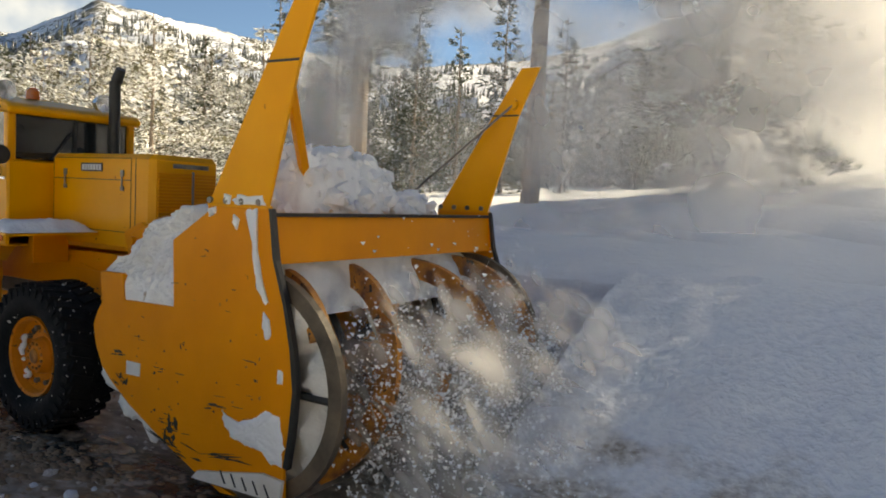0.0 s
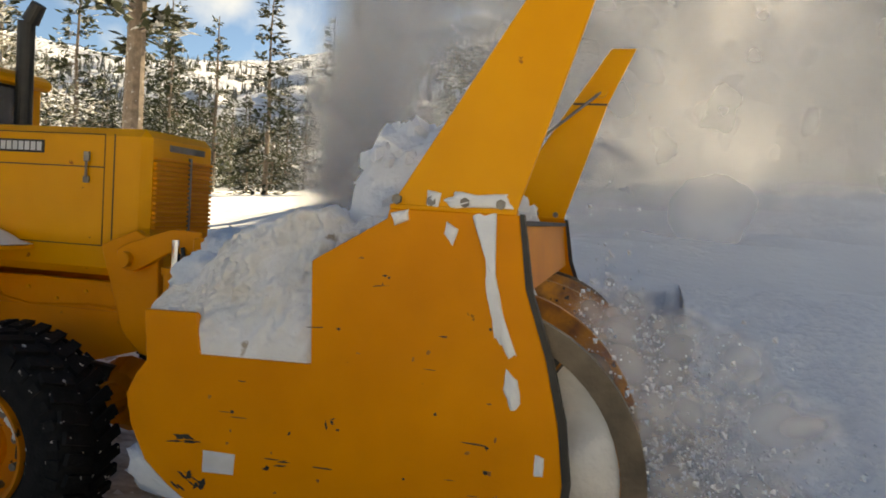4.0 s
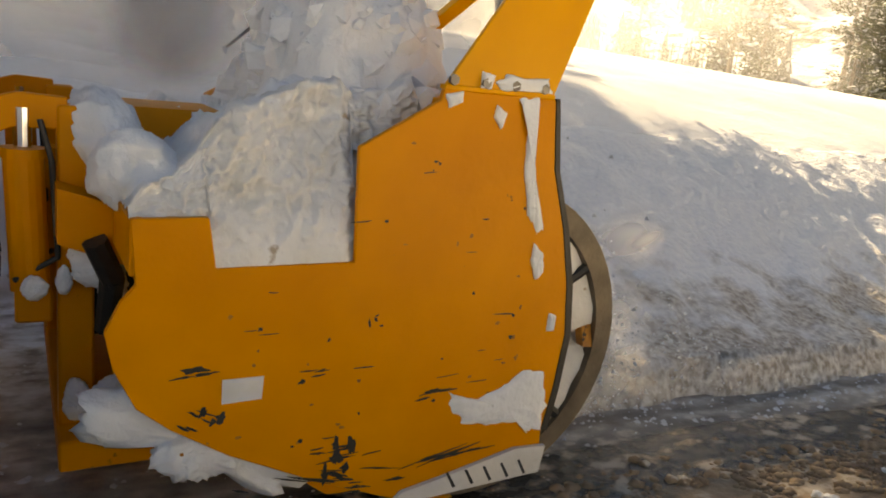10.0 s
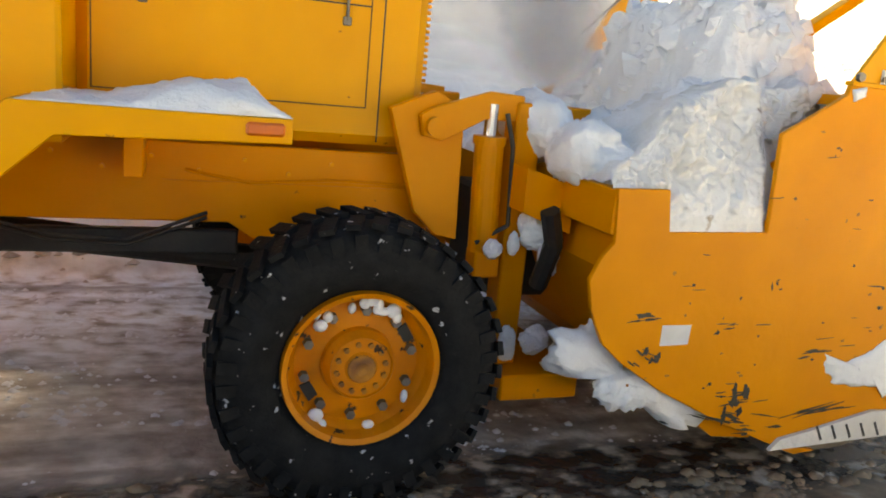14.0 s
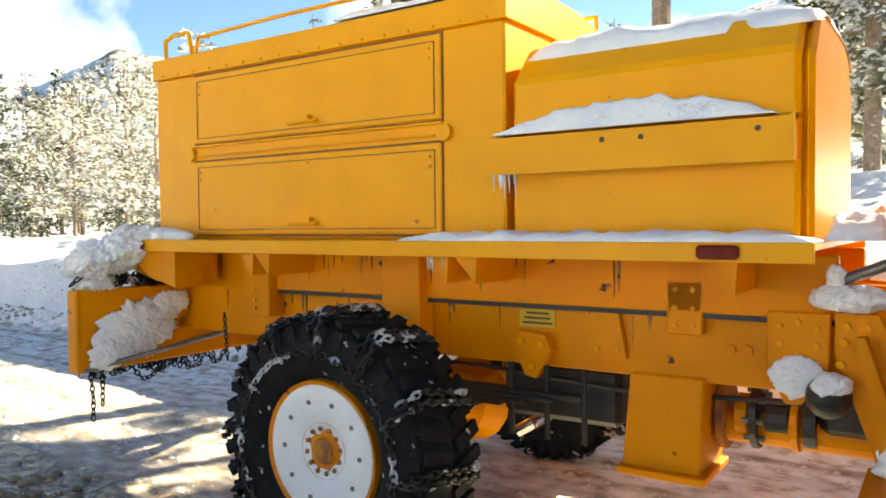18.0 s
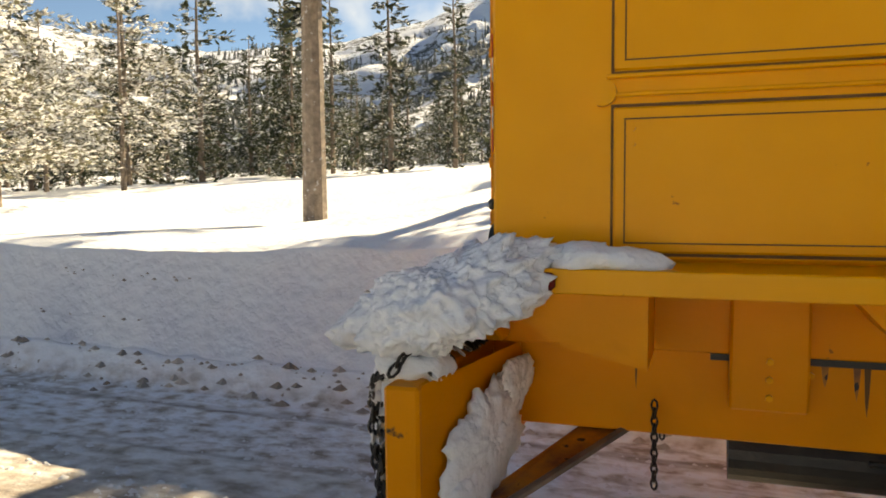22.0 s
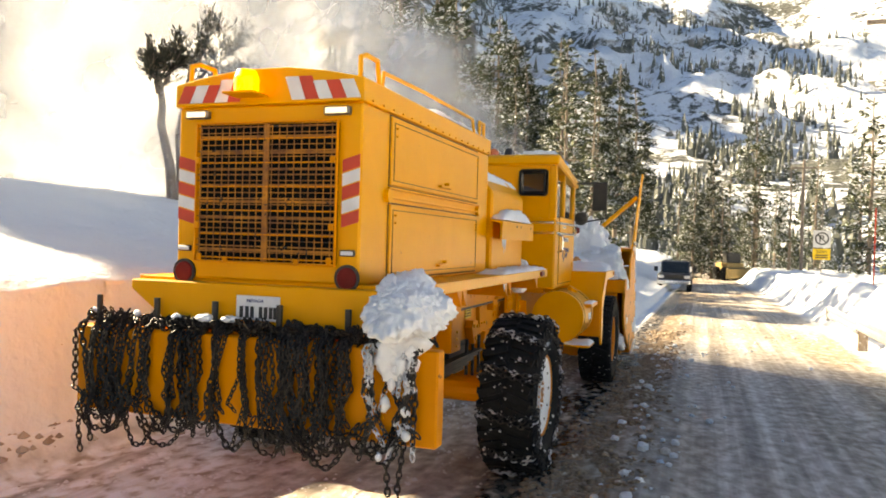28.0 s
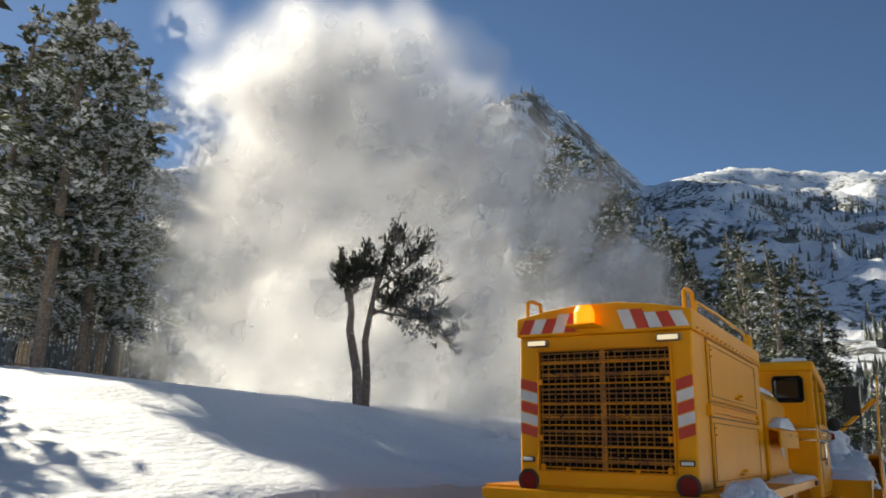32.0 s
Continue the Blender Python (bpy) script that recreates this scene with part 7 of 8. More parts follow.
def picket_fence():
    """Low iron fence round the park, bay by bay."""
    line = [(-60, 70), (-44, 66), (-27, 60), (-14, 58), (0, 50), (6.5, 40), (9.5, 30), (13, 20.5), (16.3, 18.5), (18.6, 18.6), (23, 24), (30, 27), (38, 28), (46, 26)]
    rail_me, bar_me, post_me = mesh_of("rail", box(0, 1, -0.02, 0.02, -0.02, 0.02, 0), FENCE), mesh_of("picket", box(-0.011, 0.011, -0.011, 0.011, 0, 1.18, 0), FENCE), mesh_of("post", box(-0.04, 0.04, -0.04, 0.04, -0.4, 1.38, 0.006), FENCE)
    for (x0, y0), (x1, y1) in zip(line, line[1:]):
        length = math.hypot(x1 - x0, y1 - y0)
        bays = max(1, round(length / 2.5))
        for b in range(bays):
            xa, ya = x0 + (x1 - x0) * b / bays, y0 + (y1 - y0) * b / bays
            xb, yb = x0 + (x1 - x0) * (b + 1) / bays, y0 + (y1 - y0) * (b + 1) / bays
            za, zb = ground_z(xa, ya), ground_z(xb, yb)
            bay = tagged(new("fence_bay"), "bay of a low dark iron picket fence in the snow", "fence", "fence round the park")
            bay.matrix_world = pose(xa, ya, za, 0, 0, math.degrees(math.atan2(yb - ya, xb - xa)))
            w = length / bays
            post = new("post", post_me)
            post.parent = bay
            for z in (0.16, 1.22):
                rail = new("rail", rail_me)
                rail.parent = bay
                rail.matrix_basis = Matrix.Translation((0, 0, z)) @ Matrix.Rotation(-math.atan2(zb - za, w), 4, "Y") @ Matrix.Diagonal((w, 1, 1, 1))
            count = 17 if math.hypot(xa - 8, ya) < 34 else 9
            for k in range(count):
                f = (k + 0.5) / count
                bar = new("picket", bar_me)
                bar.parent = bay
                bar.location = (w * f, 0, 0.06 + (zb - za) * f)
                bar.scale = (1 if count == 17 else 1.5, 1, 1.12)


picket_fence()


def snowy_hut(x, y, w, d, h, label):
    hut = tagged(new("hut"), label, "hut")
    hut.location = (x, y, ground_z(x, y) - 0.1)
    part("wall", box(-w / 2, w / 2, -d / 2, d / 2, 0, h * 0.55, 0.02), BARK, hut)
    part("roof", prism_x([(-d * 0.62, h * 0.45), (0, h * 0.9), (d * 0.62, h * 0.45), (0, h * 0.82)], -w * 0.58, w * 0.58), BARK, hut)
    bm = bmesh.new()
    bmesh.ops.create_icosphere(bm, subdivisions=4, radius=1)
    for v in bm.verts:
        p = v.co
        s = 1 + 0.10 * fbm(p.x * 2, p.y * 2, p.z * 2)
        v.co = Vector((p.x * w * 0.62 * s, p.y * d * 0.66 * s, h * 0.42 + max(-0.1, p.z) * h * 0.62 * s))
    part("roof_snow", bm, SNOW, hut, "thick rounded snow on the roof", smooth=True)


snowy_hut(1.3, 54, 5.8, 4.5, 3.1, "park shelter buried under a rounded snow cap")
snowy_hut(-7.5, 60, 2.2, 2.0, 2.2, "small hut with a snowy roof")


def pickup_truck():
    car = tagged(new("pickup_truck"), "dark pickup truck facing us on the wet road", "car")
    car.matrix_world = pose(54, -0.95, road_z(54), 0, 0, 180)
    dark = material("dark pickup paint", (0.03, 0.035, 0.045), 0.3, second=(0.02, 0.022, 0.03), scale=3, coat=0.6)
    part("body", box(-2.7, 2.6, -0.97, 0.97, 0.55, 1.15, 0.08), dark, car)
    part("cabin", prism([(-1.0, 1.13), (1.2, 1.13), (0.7, 1.85), (-0.8, 1.88)], -0.85, 0.85, None, 0.06), dark, car)
    part("windscreen", prism([(1.22, 1.18), (1.24, 1.18), (0.80, 1.80), (0.78, 1.80)], -0.74, 0.74), GLASS, car)
    part("bed", box(-2.7, -1.05, -0.95, 0.95, 1.15, 1.45, 0.03), WHITE, car)
    part("bumper", box(2.58, 2.75, -0.95, 0.95, 0.5, 0.75, 0.04), CHROME, car)
    part("radiator_grille", box(2.60, 2.64, -0.5, 0.5, 0.78, 1.05, 0.01), BLACK, car)
    for y in (-0.75, 0.75):
        part("headlight", box(2.58, 2.63, y - 0.16, y + 0.16, 0.85, 1.03, 0.02), WHITE, car)
    for y in (-1.15, 1.15):
        part("mirror", box(0.85, 0.95, y - 0.12, y + 0.12, 1.2, 1.5, 0.02), BLACK, car)
    for x in (-1.75, 1.75):
        for y in (-0.86, 0.86):
            w = part("wheel", lathe([(-0.14, 0.2), (-0.14, 0.38), (0.14, 0.38), (0.14, 0.2)], 20), RUBBER, car)
            w.location = (x, y, 0.38)
            part("rim", lathe([(-0.15, 0.001), (-0.15, 0.2), (0.15, 0.2), (0.15, 0.001)], 16), STEEL, w)


def loader():
    car = tagged(new("wheel_loader"), "far tan wheel loader standing on the road", "loader")
    car.matrix_world = pose(92, -5.5, road_z(92), 0, 0, 200)
    tan = material("tan loader paint", (0.42, 0.28, 0.10), 0.6)
    part("body", box(-2.2, 1.2, -0.9, 0.9, 0.9, 1.9, 0.06), tan, car)
    part("cabin", box(-0.6, 0.7, -0.75, 0.75, 1.9, 3.0, 0.06), BLACK, car)
    part("bucket", prism([(1.8, 0.2), (2.7, 0.25), (2.4, 1.3), (1.9, 1.4)], -1.3, 1.3), tan, car)
    part("lift_arm", box(0.8, 2.0, -0.5, 0.5, 0.9, 1.3, 0.04), tan, car)
    for x in (-1.4, 0.9):
        for y in (-1.0, 1.0):
            part("wheel", lathe([(-0.25, 0.3), (-0.25, 0.72), (0.25, 0.72), (0.25, 0.3)], 20), RUBBER, car).location = (x, y, 0.72)


def no_parking_sign():
    sign = tagged(new("road_sign"), "white no parking sign above a yellow tow plate on a post", "sign")
    sign.matrix_world = pose(48.4, -8.5, ground_z(48.4, -8.5) - 0.3)
    part("post", box(-0.03, 0.03, -0.03, 0.03, 0, 4.2, 0.004), STEEL, sign)
    plate = part("sign_plate", box(-0.05, -0.035, -0.42, 0.42, 1.75, 2.65, 0.004), WHITE, sign)
    part("ring", lathe([(-0.004, 0.27), (-0.004, 0.34), (0.004, 0.34), (0.004, 0.27), (-0.004, 0.27)], 28, caps=False), BLACK, plate).matrix_basis = pose(-0.056, 0, 2.22, 0, 0, 90)
    lettering("P", 0.5, Matrix.Translation((-0.054, 0.15, 2.05)) @ BACK, BLACK, plate, "sign_letter", bold=0.01)
    part("slash", prism_x([(-0.25, 2.0), (-0.19, 1.97), (0.25, 2.42), (0.2, 2.46)], -0.060, -0.056), BLACK, plate)
    yellow = part("tow_plate", box(-0.05, -0.035, -0.42, 0.42, 1.10, 1.68, 0.004), material("sign yellow", (0.85, 0.55, 0.02), 0.5), sign)
    lettering("TOW", 0.22, Matrix.Translation((-0.054, 0.27, 1.44)) @ BACK, BLACK, yellow, "sign_word")
    for z in (1.18, 1.30):
        part("print_bar", box(-0.056, -0.051, -0.3, 0.3, z, z + 0.06, 0), BLACK, yellow)


def guard_rail():
    rail = tagged(new("guard_rail"), "weathered zinc guard rail along the snowy roadside", "guard rail")
    prof = [(0, 0.0), (0.03, 0.05), (0.03, 0.11), (-0.02, 0.15), (0.03, 0.19), (0.03, 0.26), (0, 0.31), (-0.012, 0.31), (0.018, 0.25), (0.018, 0.19), (-0.035, 0.15), (0.018, 0.11), (0.018, 0.05), (-0.012, 0.0)]
    for k in range(9):
        x = -10 + 4.0 * k
        z = road_z(x) + 0.38
        part("rail_beam", prism_x([(-5.72 + y, z + h) for y, h in prof], x, x + 3.98), RAIL, rail)
        part("rail_post", box(x + 0.1, x + 0.24, -5.95, -5.76, z - 0.8, z + 0.31, 0.008), BARK, rail)
    part("rail_end", prism_x([(-5.68, road_z(26) + 0.37), (-5.66, road_z(26) + 0.71), (-5.74, road_z(26) + 0.71), (-5.76, road_z(26) + 0.37)], 25.98, 26.12), RAIL, rail)


def utility_pole(x, y):
    pole = tagged(new("utility_pole"), "weathered wooden utility pole beside the road", "pole")
    pole.location = (x, y, ground_z(x, y) - 0.3)
    part("shaft", rod((0, 0, 0), (0, 0, 10), 0.15, None, 12, 0.11), BARK, pole)
    part("cross_arm", box(-0.06, 0.06, -1.0, 1.0, 9.2, 9.35, 0.01), BARK, pole)


pickup_truck()
loader()
no_parking_sign()
guard_rail()
utility_pole(33, -8.6)
utility_pole(75, -10.5)
stake = tagged(new("marker_stake"), "slender red snow stake in the bank", "stake")
stake.location = (30.5, -7.6, ground_z(30.5, -7.6) - 0.2)
part("stick", box(-0.02, 0.02, -0.02, 0.02, 0, 2.6, 0.004), RED, stake)

# clods of snow thrown on to the road
clod_meshes = []
for k in range(5):
    bm = bmesh.new()
    bmesh.ops.create_icosphere(bm, subdivisions=2, radius=1)
    for v in bm.verts:
        v.co *= 1 + 0.35 * fbm(v.co.x * 1.6 + k * 7, v.co.y * 1.6, v.co.z * 1.6)
        v.co.z *= 0.75
    clod_meshes.append(mesh_of("snow_clod", bm, SNOW_CLUMP if k < 4 else DIRTY_SNOW))
rng = random.Random(21)
for k in range(260):
    x = rng.uniform(-1, 20) if k < 200 else rng.uniform(18, 30)
    y = -1.75 - abs(rng.gauss(0, 0.55)) if k < 200 else rng.uniform(-5.4, -1.2)
    s = rng.choice([0.012, 0.018, 0.025, 0.035, 0.05]) * rng.uniform(0.7, 1.3)
    ob = new("snow_clod", clod_meshes[k % 5])
    ob.matrix_world = pose(x, y, ground_z(x, y) + s * 0.35, 0, 0, rng.uniform(0, 360)) @ Matrix.Scale(s, 4)
    tagged(ob, "clod of snow lying on the slushy road", "snow clod", "clods on the road")


def slush_ridge():
    """Brown slush thrown up in a rough ridge beside the wheels."""
    rng2 = random.Random(61)
    verts, faces = [], []
    unit = [(1, 0, 0), (-1, 0, 0), (0, 1, 0), (0, -1, 0), (0, 0, 1), (0.7, 0.7, 0.5), (-0.7, 0.7, 0.5), (-0.7, -0.7, 0.5), (0.7, -0.7, 0.5)]
    tris = [(0, 5, 8), (5, 2, 6), (6, 1, 7), (7, 3, 8), (4, 5, 6), (4, 6, 7), (4, 7, 8), (4, 8, 5), (0, 2, 5), (2, 1, 6), (1, 3, 7), (3, 0, 8)]
    for k in range(19000):
        x = rng2.uniform(-6, 24)
        y = -1.72 + rng2.gauss(0, 0.20) + 0.14 * fbm(x * 0.6, 4.0)
        if fbm(x * 1.3, y * 3, 9.0) < -0.22:
            continue
        s = rng2.choice([0.008, 0.012, 0.017, 0.023, 0.034]) * rng2.uniform(0.7, 1.3)
        a = rng2.uniform(0, 6.28)
        z = ground_z(x, y)
        base = len(verts)
        for u in unit:
            g = s * rng2.uniform(0.7, 1.25)
            verts.append((x + (u[0] * math.cos(a) - u[1] * math.sin(a)) * g * 1.3, y + (u[0] * math.sin(a) + u[1] * math.cos(a)) * g, z - 0.006 + u[2] * g * 0.8))
        faces += [tuple(base + i for i in t) for t in tris]
    tagged(raw("slush_ridge", verts, faces, SLUSH, smooth=True), "ridge of brown lumpy slush beside the wheel tracks", "slush", kind="stuff")


def bank_debris():
    """Dark road dirt and ice lumps in the layers of the cut bank and along its foot."""
    rng2 = random.Random(91)
    verts, faces = [], []
    for k in range(1000):
        x = rng2.uniform(-9, 21)
        edge = WALL + 0.12 * fbm(x * 0.7, 0.5) + 0.05 * fbm(x * 4, 1.5)
        lit = fbm(x * 0.8, 0.3 * (k % 5), 33.0) > -0.05
        if k % 5 < 2 and lit:
            y, z = edge - 0.015, road_z(x) + (0.95, 0.55)[k % 5] + rng2.gauss(0, 0.02) + 0.05 * fbm(x * 0.5, k % 5, 3.0)
            s = rng2.choice([0.006, 0.009, 0.014, 0.022])
        else:
            y = edge - abs(rng2.gauss(0.05, 0.16))
            z, s = ground_z(x, y), rng2.choice([0.010, 0.016, 0.025, 0.04, 0.055])
        base = len(verts)
        for u in ((1, 0, 0), (0.3, 0.95, 0), (-0.8, 0.6, 0), (-0.8, -0.6, 0), (0.3, -0.95, 0), (0, 0, 1), (0, 0, -0.6)):
            verts.append((x + u[0] * s * rng2.uniform(0.8, 1.7), y + u[1] * s * rng2.uniform(0.7, 1.2), z + u[2] * s * 0.8))
        faces += [(base + i, base + (i + 1) % 5, base + 5) for i in range(5)] + [(base + (i + 1) % 5, base + i, base + 6) for i in range(5)]
    tagged(raw("bank_debris", verts, faces, GRIT), "road dirt and ice lumps along the foot of the cut snow bank", "debris", kind="stuff")


GRIT = material("gritty bank dirt", (0.60, 0.55, 0.49), 0.8, second=(0.22, 0.17, 0.13), scale=1.7, amount=0.4, bump=0.3, bump_scale=40)
bank_debris()
SLUSH = material("brown slush", (0.40, 0.28, 0.175), 0.7, second=(0.16, 0.10, 0.06), scale=5, amount=0.6, bump=0.4, bump_scale=40, spots=(0.60, 0.53, 0.44), spot_scale=4, spot_cut=0.63)
slush_ridge()


def snow_rubble():
    """Crumbs of snow and ice strewn over the packed lane under the truck."""
    rng2 = random.Random(71)
    verts, faces = [], []
    for k in range(15000):
        x, y = rng2.uniform(-4, 22), rng2.uniform(-0.98, 1.9)
        if fbm(x * 0.9, y * 2.2, 19.0) < -0.05:
            continue
        s = rng2.choice([0.006, 0.009, 0.013, 0.019, 0.028]) * rng2.uniform(0.7, 1.3)
        z, base = ground_z(x, y), len(verts)
        for u in ((1, 0, 0), (0.3, 0.95, 0), (-0.8, 0.6, 0), (-0.8, -0.6, 0), (0.3, -0.95, 0), (0, 0, 1)):
            verts.append((x + u[0] * s * rng2.uniform(0.8, 1.5), y + u[1] * s * rng2.uniform(0.7, 1.2), z - 0.003 + u[2] * s * 0.8))
        faces += [(base + i, base + (i + 1) % 5, base + 5) for i in range(5)]
    tagged(raw("snow_rubble", verts, faces, RUBBLE, smooth=True), "crumbs of snow and ice strewn over the packed lane", "snow crumbs", kind="stuff")


RUBBLE = material("grey snow crumbs", (0.80, 0.81, 0.83), 0.7, second=(0.58, 0.56, 0.55), scale=2.0, amount=0.6, bump=0.3, bump_scale=40)
snow_rubble()


# ---- flying snow: soft flakes of mist that ride with the blower ----
def mist_material(name, peak, tint=(0.93, 0.93, 0.94), ahead=0.45):
    m = bpy.data.materials.new(name)
    m.use_nodes = True
    n, l = m.node_tree.nodes, m.node_tree.links
    n.remove(n["Principled BSDF"])
    uv = n.new("ShaderNodeUVMap")
    uv.uv_map = "UVMap"
    length = n.new("ShaderNodeVectorMath")
    length.operation = "LENGTH"
    l.new(uv.outputs[0], length.inputs[0])
    soft = n.new("ShaderNodeMapRange")
    soft.interpolation_type = "SMOOTHERSTEP"
    soft.inputs[1].default_value, soft.inputs[2].default_value, soft.inputs[3].default_value, soft.inputs[4].default_value = 0.0, 0.92, 1.0, 0.0
    l.new(length.outputs["Value"], soft.inputs[0])
    co = n.new("ShaderNodeTexCoord").outputs["Object"]
    t = n.new("ShaderNodeTexNoise")
    t.inputs["Scale"].default_value, t.inputs["Detail"].default_value = 0.8, 4.0
    l.new(co, t.inputs["Vector"])
    spread = n.new("ShaderNodeMapRange")
    spread.inputs[1].default_value, spread.inputs[2].default_value, spread.inputs[3].default_value, spread.inputs[4].default_value = 0.30, 0.70, 0.45 * peak, 1.4 * peak
    l.new(t.outputs[0], spread.inputs[0])
    alpha = n.new("ShaderNodeMath")
    alpha.operation = "MULTIPLY"
    l.new(soft.outputs[0], alpha.inputs[0])
    l.new(spread.outputs[0], alpha.inputs[1])
    d, tr, fw, clear, both, all_of, out = n.new("ShaderNodeBsdfDiffuse"), n.new("ShaderNodeBsdfTranslucent"), n.new("ShaderNodeBsdfRefraction"), n.new("ShaderNodeBsdfTransparent"), n.new("ShaderNodeMixShader"), n.new("ShaderNodeMixShader"), n.new("ShaderNodeMixShader")
    fw.inputs["Roughness"].default_value, fw.inputs["IOR"].default_value = 0.72, 1.33
    d.inputs[0].default_value = tr.inputs[0].default_value = (*tint, 1)
    fw.inputs["Color"].default_value = (0.95, 0.95, 0.95, 1)
    l.new(d.outputs[0], both.inputs[1])
    l.new(tr.outputs[0], both.inputs[2])
    both.inputs[0].default_value = 0.72
    all_of.inputs[0].default_value = ahead
    l.new(both.outputs[0], all_of.inputs[1])
    l.new(fw.outputs[0], all_of.inputs[2])
    l.new(alpha.outputs[0], out.inputs[0])
    l.new(clear.outputs[0], out.inputs[1])
    l.new(all_of.outputs[0], out.inputs[2])
    l.new(out.outputs[0], n["Material Output"].inputs[0])
    return m


def flakes(name, spots, mat, label, seed):
    """Soft round flakes, each turned its own way, as one cloud."""
    rng2 = random.Random(seed)
    verts, faces, uvs = [], [], []
    for c, r in spots:
        z = to_sun + Vector((rng2.gauss(0, 0.22), rng2.gauss(0, 0.22), rng2.gauss(0, 0.22)))
        q = z.to_track_quat("Z", "Y").to_matrix()
        a = len(verts)
        for i in range(8):
            u, w = math.cos(math.pi * i / 4), math.sin(math.pi * i / 4)
            verts.append(tuple(Vector(c) + q @ Vector((u * r, w * r, 0))))
            uvs.append((u, w))
        faces.append(tuple(range(a, a + 8)))
    ob = raw(name, verts, faces, mat)
    layer = ob.data.uv_layers.new(name="UVMap")
    layer.data.foreach_set("uv", [v for p in uvs for v in p])
    tagged(ob, label, "snow plume", kind="stuff")
    return ob


ARC = [(6.42, 0.0, 2.0), (6.52, 0.9, 3.4), (6.75, 3.4, 6.2), (7.1, 6.6, 9.4), (7.5, 9.8, 12.0), (8.0, 12.6, 13.2), (8.6, 15.0, 12.4), (9.2, 16.8, 9.4), (9.6, 17.8, 4.0)]


def along(f):
    s = min(len(ARC) - 1.001, f * (len(ARC) - 1))
    return Vector(ARC[int(s)]).lerp(Vector(ARC[int(s) + 1]), s - int(s))


MISTS = []


def mist(name, spots, mat, label, seed, sway):
    """One cloud in three drifting pieces."""
    for k in range(3):
        ob = flakes(name, spots[k::3], mat, label, seed + 10 * k)
        MISTS.append((ob, sway, seed + 2.1 * k))


def scatter(w, flat=1.0):
    return Vector((rng.gauss(0, w), rng.gauss(0, w), rng.gauss(0, w * flat)))


rng = random.Random(31)
spots = []
for k in range(240):
    f = rng.uniform(0, 0.2)
    w = 0.16 + 2.2 * f
    spots.append((along(f) + scatter(w) * 0.5, 0.2 + w * rng.uniform(0.5, 1.0)))
mist("snow_jet", spots, mist_material("dense flying snow", 0.21), "dense jet of snow rising from the chute", 1, 0.04)
spots = []
for k in range(620):
    f = rng.uniform(0.14, 0.92) ** 0.9
    w = 0.4 + 1.4 * min(1, f * 1.5)
    drift = min(3.2, abs(rng.gauss(0, 2.0))) * smoothstep(0.2, 0.5, f) if k % 2 else 0.0
    p = along(f) + scatter(w, 0.7) * 0.62 + Vector((drift, 0, -0.2 - 0.22 * drift))
    spots.append((p, rng.uniform(0.5, 1.0) * (0.45 + 1.35 * min(1, f * 1.8))))
mist("snow_plume", spots, mist_material("flying snow", 0.25, ahead=0.22), "tall white plume of blown snow arching over the field", 2, 0.15)
spots = []
for k in range(560):
    f = rng.uniform(0.25, 0.98)
    p = along(f)
    drop = rng.uniform(0, 1) ** 0.8
    z = p.z - 0.8 + (2.0 - p.z) * drop
    spots.append((Vector((p.x + rng.gauss(-0.2, 0.9) + abs(rng.gauss(0, 2.2)) * (0.4 + drop), p.y + rng.gauss(0.0, 0.9), z)), rng.uniform(0.9, 1.9)))
mist("snow_curtain", spots, mist_material("falling snow mist", 0.24, ahead=0.22), "curtain of snow mist falling under the plume", 3, 0.2)
spots = []
for k in range(270):
    x = rng.uniform(9.0, 24.0)
    if k % 2 == 0:
        p = Vector((x + 1.5, rng.uniform(8.5, 14.5), rng.uniform(2.8, 7.5)))
    else:
        p = Vector((x, rng.uniform(0.6 * x + 2.5, 0.6 * x + 11.0), rng.uniform(2.8, 12.0 - 0.25 * (x - 9.0))))
    spots.append((p, rng.uniform(1.8, 3.2)))
mist("snow_haze", spots, mist_material("thin snow haze", 0.056, ahead=0.15), "thin haze of snow dust drifting from the plume", 5, 0.3)
spots = []
for k in range(320):
    x = 7.0 + 8.0 * rng.random() ** 1.2
    spots.append((Vector((x, 11.5 + rng.gauss(0, 1.3), 12.6 - 0.28 * (x - 7.0) + rng.gauss(-2.6, 3.0))), rng.uniform(1.3, 2.5)))
mist("snow_veil", spots, mist_material("snow dust veil", 0.04, ahead=0.55), "bright veil of snow dust beside the plume", 6, 0.25)
spots = []
for k in range(600):
    core = k % 2
    x = 7.98 + abs(rng.gauss(0, 0.28 if core else 0.7))
    x = min(x, 9.3 - 0.3 * rng.random())
    z = 0.35 + abs(rng.gauss(0.35, 0.35)) if core else 0.05 + abs(rng.gauss(0.35, 0.42))
    spots.append((Vector((x, rng.uniform(-0.95, 1.5), min(z, 1.62 - 0.5 * (x - 8.0)))), rng.uniform(0.12, 0.30) if core else rng.uniform(0.16, 0.42)))
mist("snow_spray", spots, mist_material("thin spray", 0.40, (0.92, 0.90, 0.87), 0.0), "spray of snow dust in front of the auger", 4, 0.06)
SPRAYS = []
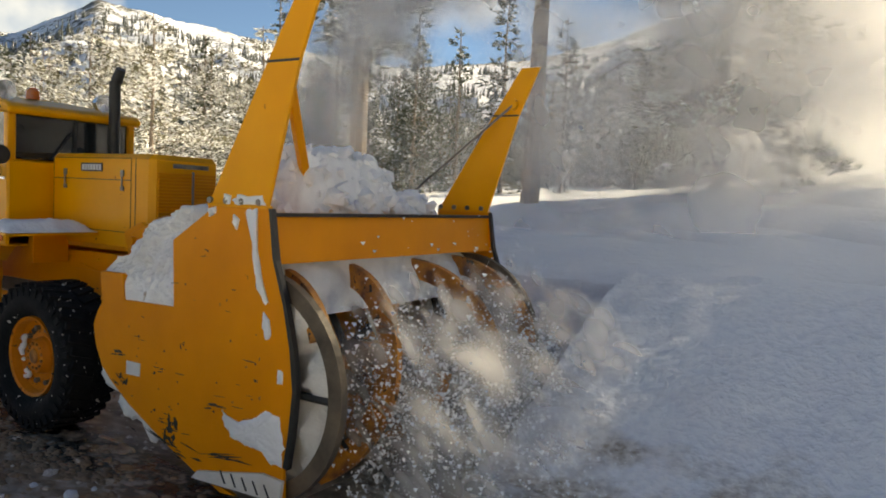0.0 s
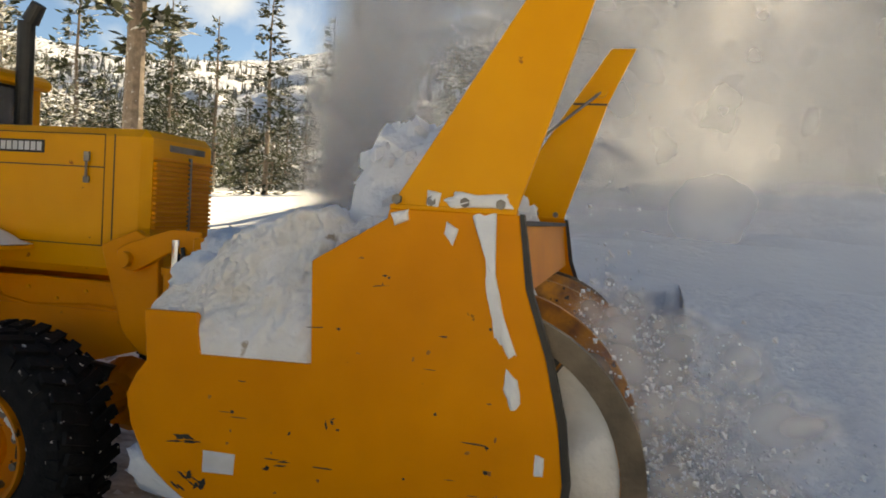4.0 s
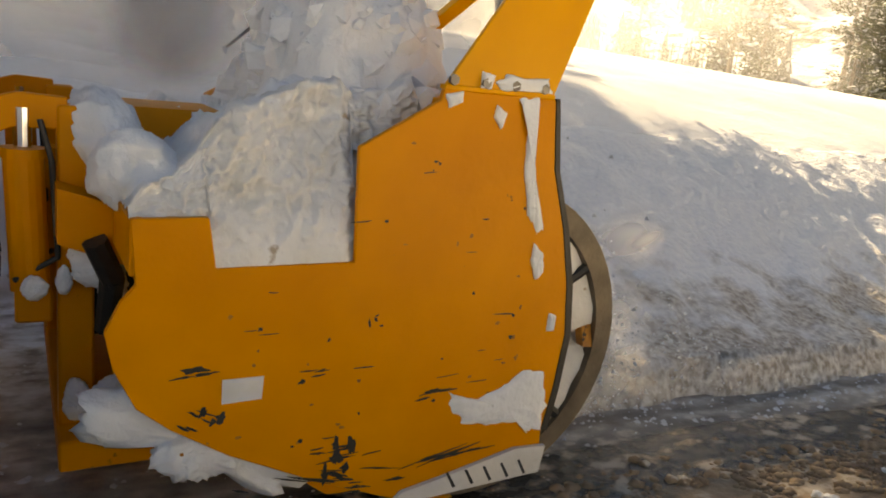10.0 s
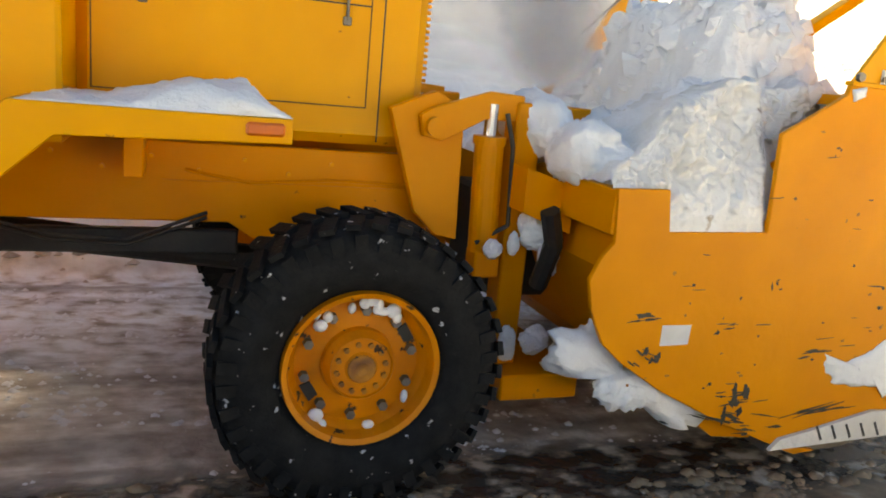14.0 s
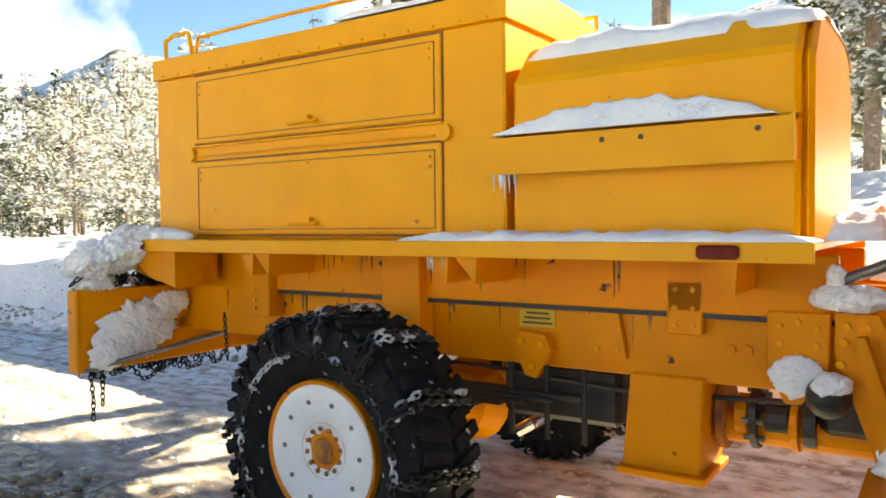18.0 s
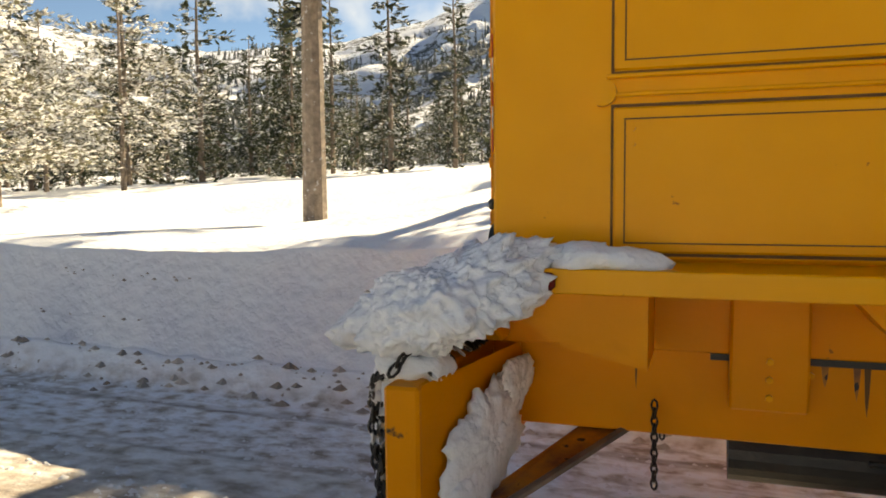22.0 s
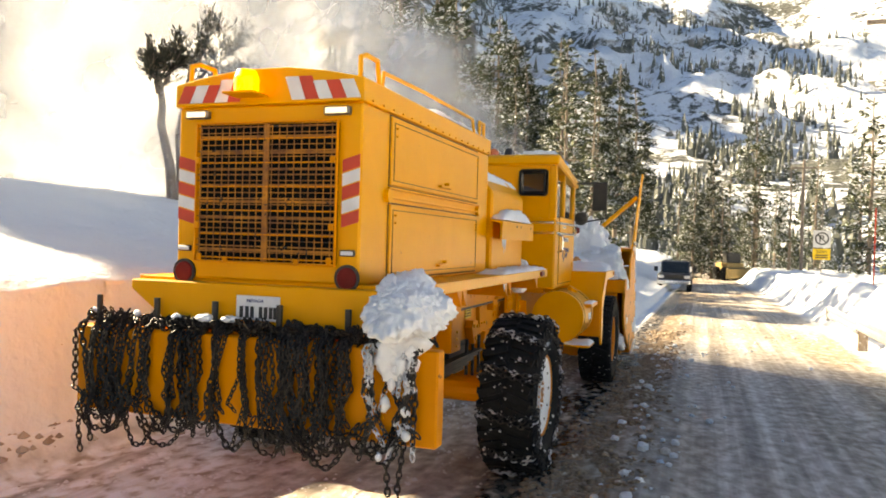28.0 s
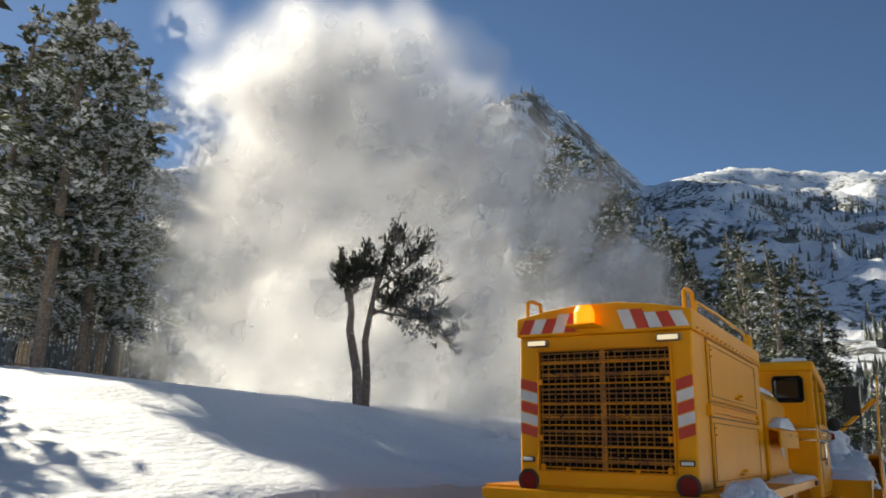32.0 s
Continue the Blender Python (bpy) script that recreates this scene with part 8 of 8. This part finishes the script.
for k in range(3):
    verts, faces = [], []
    rng = random.Random(50 + k)
    for j in range(4200):
        u = rng.random()
        reach = abs(rng.gauss(0, 0.42 if u < 0.7 else 0.95))
        x, y, z = 8.02 + reach, rng.uniform(-1.05, 1.45), 0.05 + abs(rng.gauss(0.62, 0.36)) * max(0.25, 1.05 - 0.35 * reach)
        s = rng.choice([0.003, 0.004, 0.005, 0.006, 0.008, 0.013]) * rng.uniform(0.7, 1.3)
        a = len(verts)
        for d in ((1, 1, 1), (-1, -1, 1), (-1, 1, -1), (1, -1, -1)):
            verts.append((x + d[0] * s * rng.uniform(0.5, 1), y + d[1] * s * rng.uniform(0.5, 1), z + d[2] * s * rng.uniform(0.5, 1)))
        faces += [(a, a + 1, a + 2), (a, a + 3, a + 1), (a, a + 2, a + 3), (a + 1, a + 3, a + 2)]
    ob = tagged(raw("flying_crumbs", verts, faces, SNOW_CLUMP), "crumbs of snow flung about by the auger", "snow crumbs", kind="stuff")
    SPRAYS.append((ob, k))


# ---- motion ----
def motions():
    times = [0, 0.25, 0.5] + [float(k) for k in range(1, 32)] + [31.5, 31.75, 32.0]
    for ob in RIDERS:
        walk(ob, [(t, ride(t)) for t in times])
    for hub, start, sign, radius in SPINNERS:
        rate = math.degrees(SPEED / radius)
        walk(hub, [(t, start @ Matrix.Rotation(radians(sign * rate * t), 4, "Y")) for t in times])
    walk(AUGER, [(0.2 * k, pose(7.60, 0, 0.80) @ Matrix.Rotation(radians(80 * k), 4, "Y")) for k in range(161)])
    for ob, sway, k in MISTS:
        walk(ob, [(0.5 * j, ride(0.5 * j) @ Matrix.Translation((sway * math.sin(0.9 * j + k), sway * math.sin(0.6 * j + 2 * k), sway * math.sin(0.75 * j + 3 * k)))) for j in range(65)])
    for ob, k in SPRAYS:
        walk(ob, [(0.25 * j, ride(0.25 * j) @ Matrix.Translation((0.06 * math.sin(2.1 * j + k), 0.10 * math.sin(1.3 * j + 2 * k), 0.07 * math.sin(1.7 * j + 3 * k)))) for j in range(129)])
    for ob, x in BLOCKS:
        eaten = (x - 8.45) / SPEED
        rest = Matrix.Translation((x, 0, 0))
        gone = Matrix.Translation((x + 0.1, 0, -2.6))
        rows = [(0.0, rest)]
        if eaten <= 0.3:
            rows = [(0.0, gone), (LENGTH, gone)]
        elif eaten + 0.8 < LENGTH:
            rows += [(eaten, rest), (eaten + 0.8, gone), (LENGTH, gone)]
        else:
            rows.append((LENGTH, rest))
        walk(ob, rows)


motions()
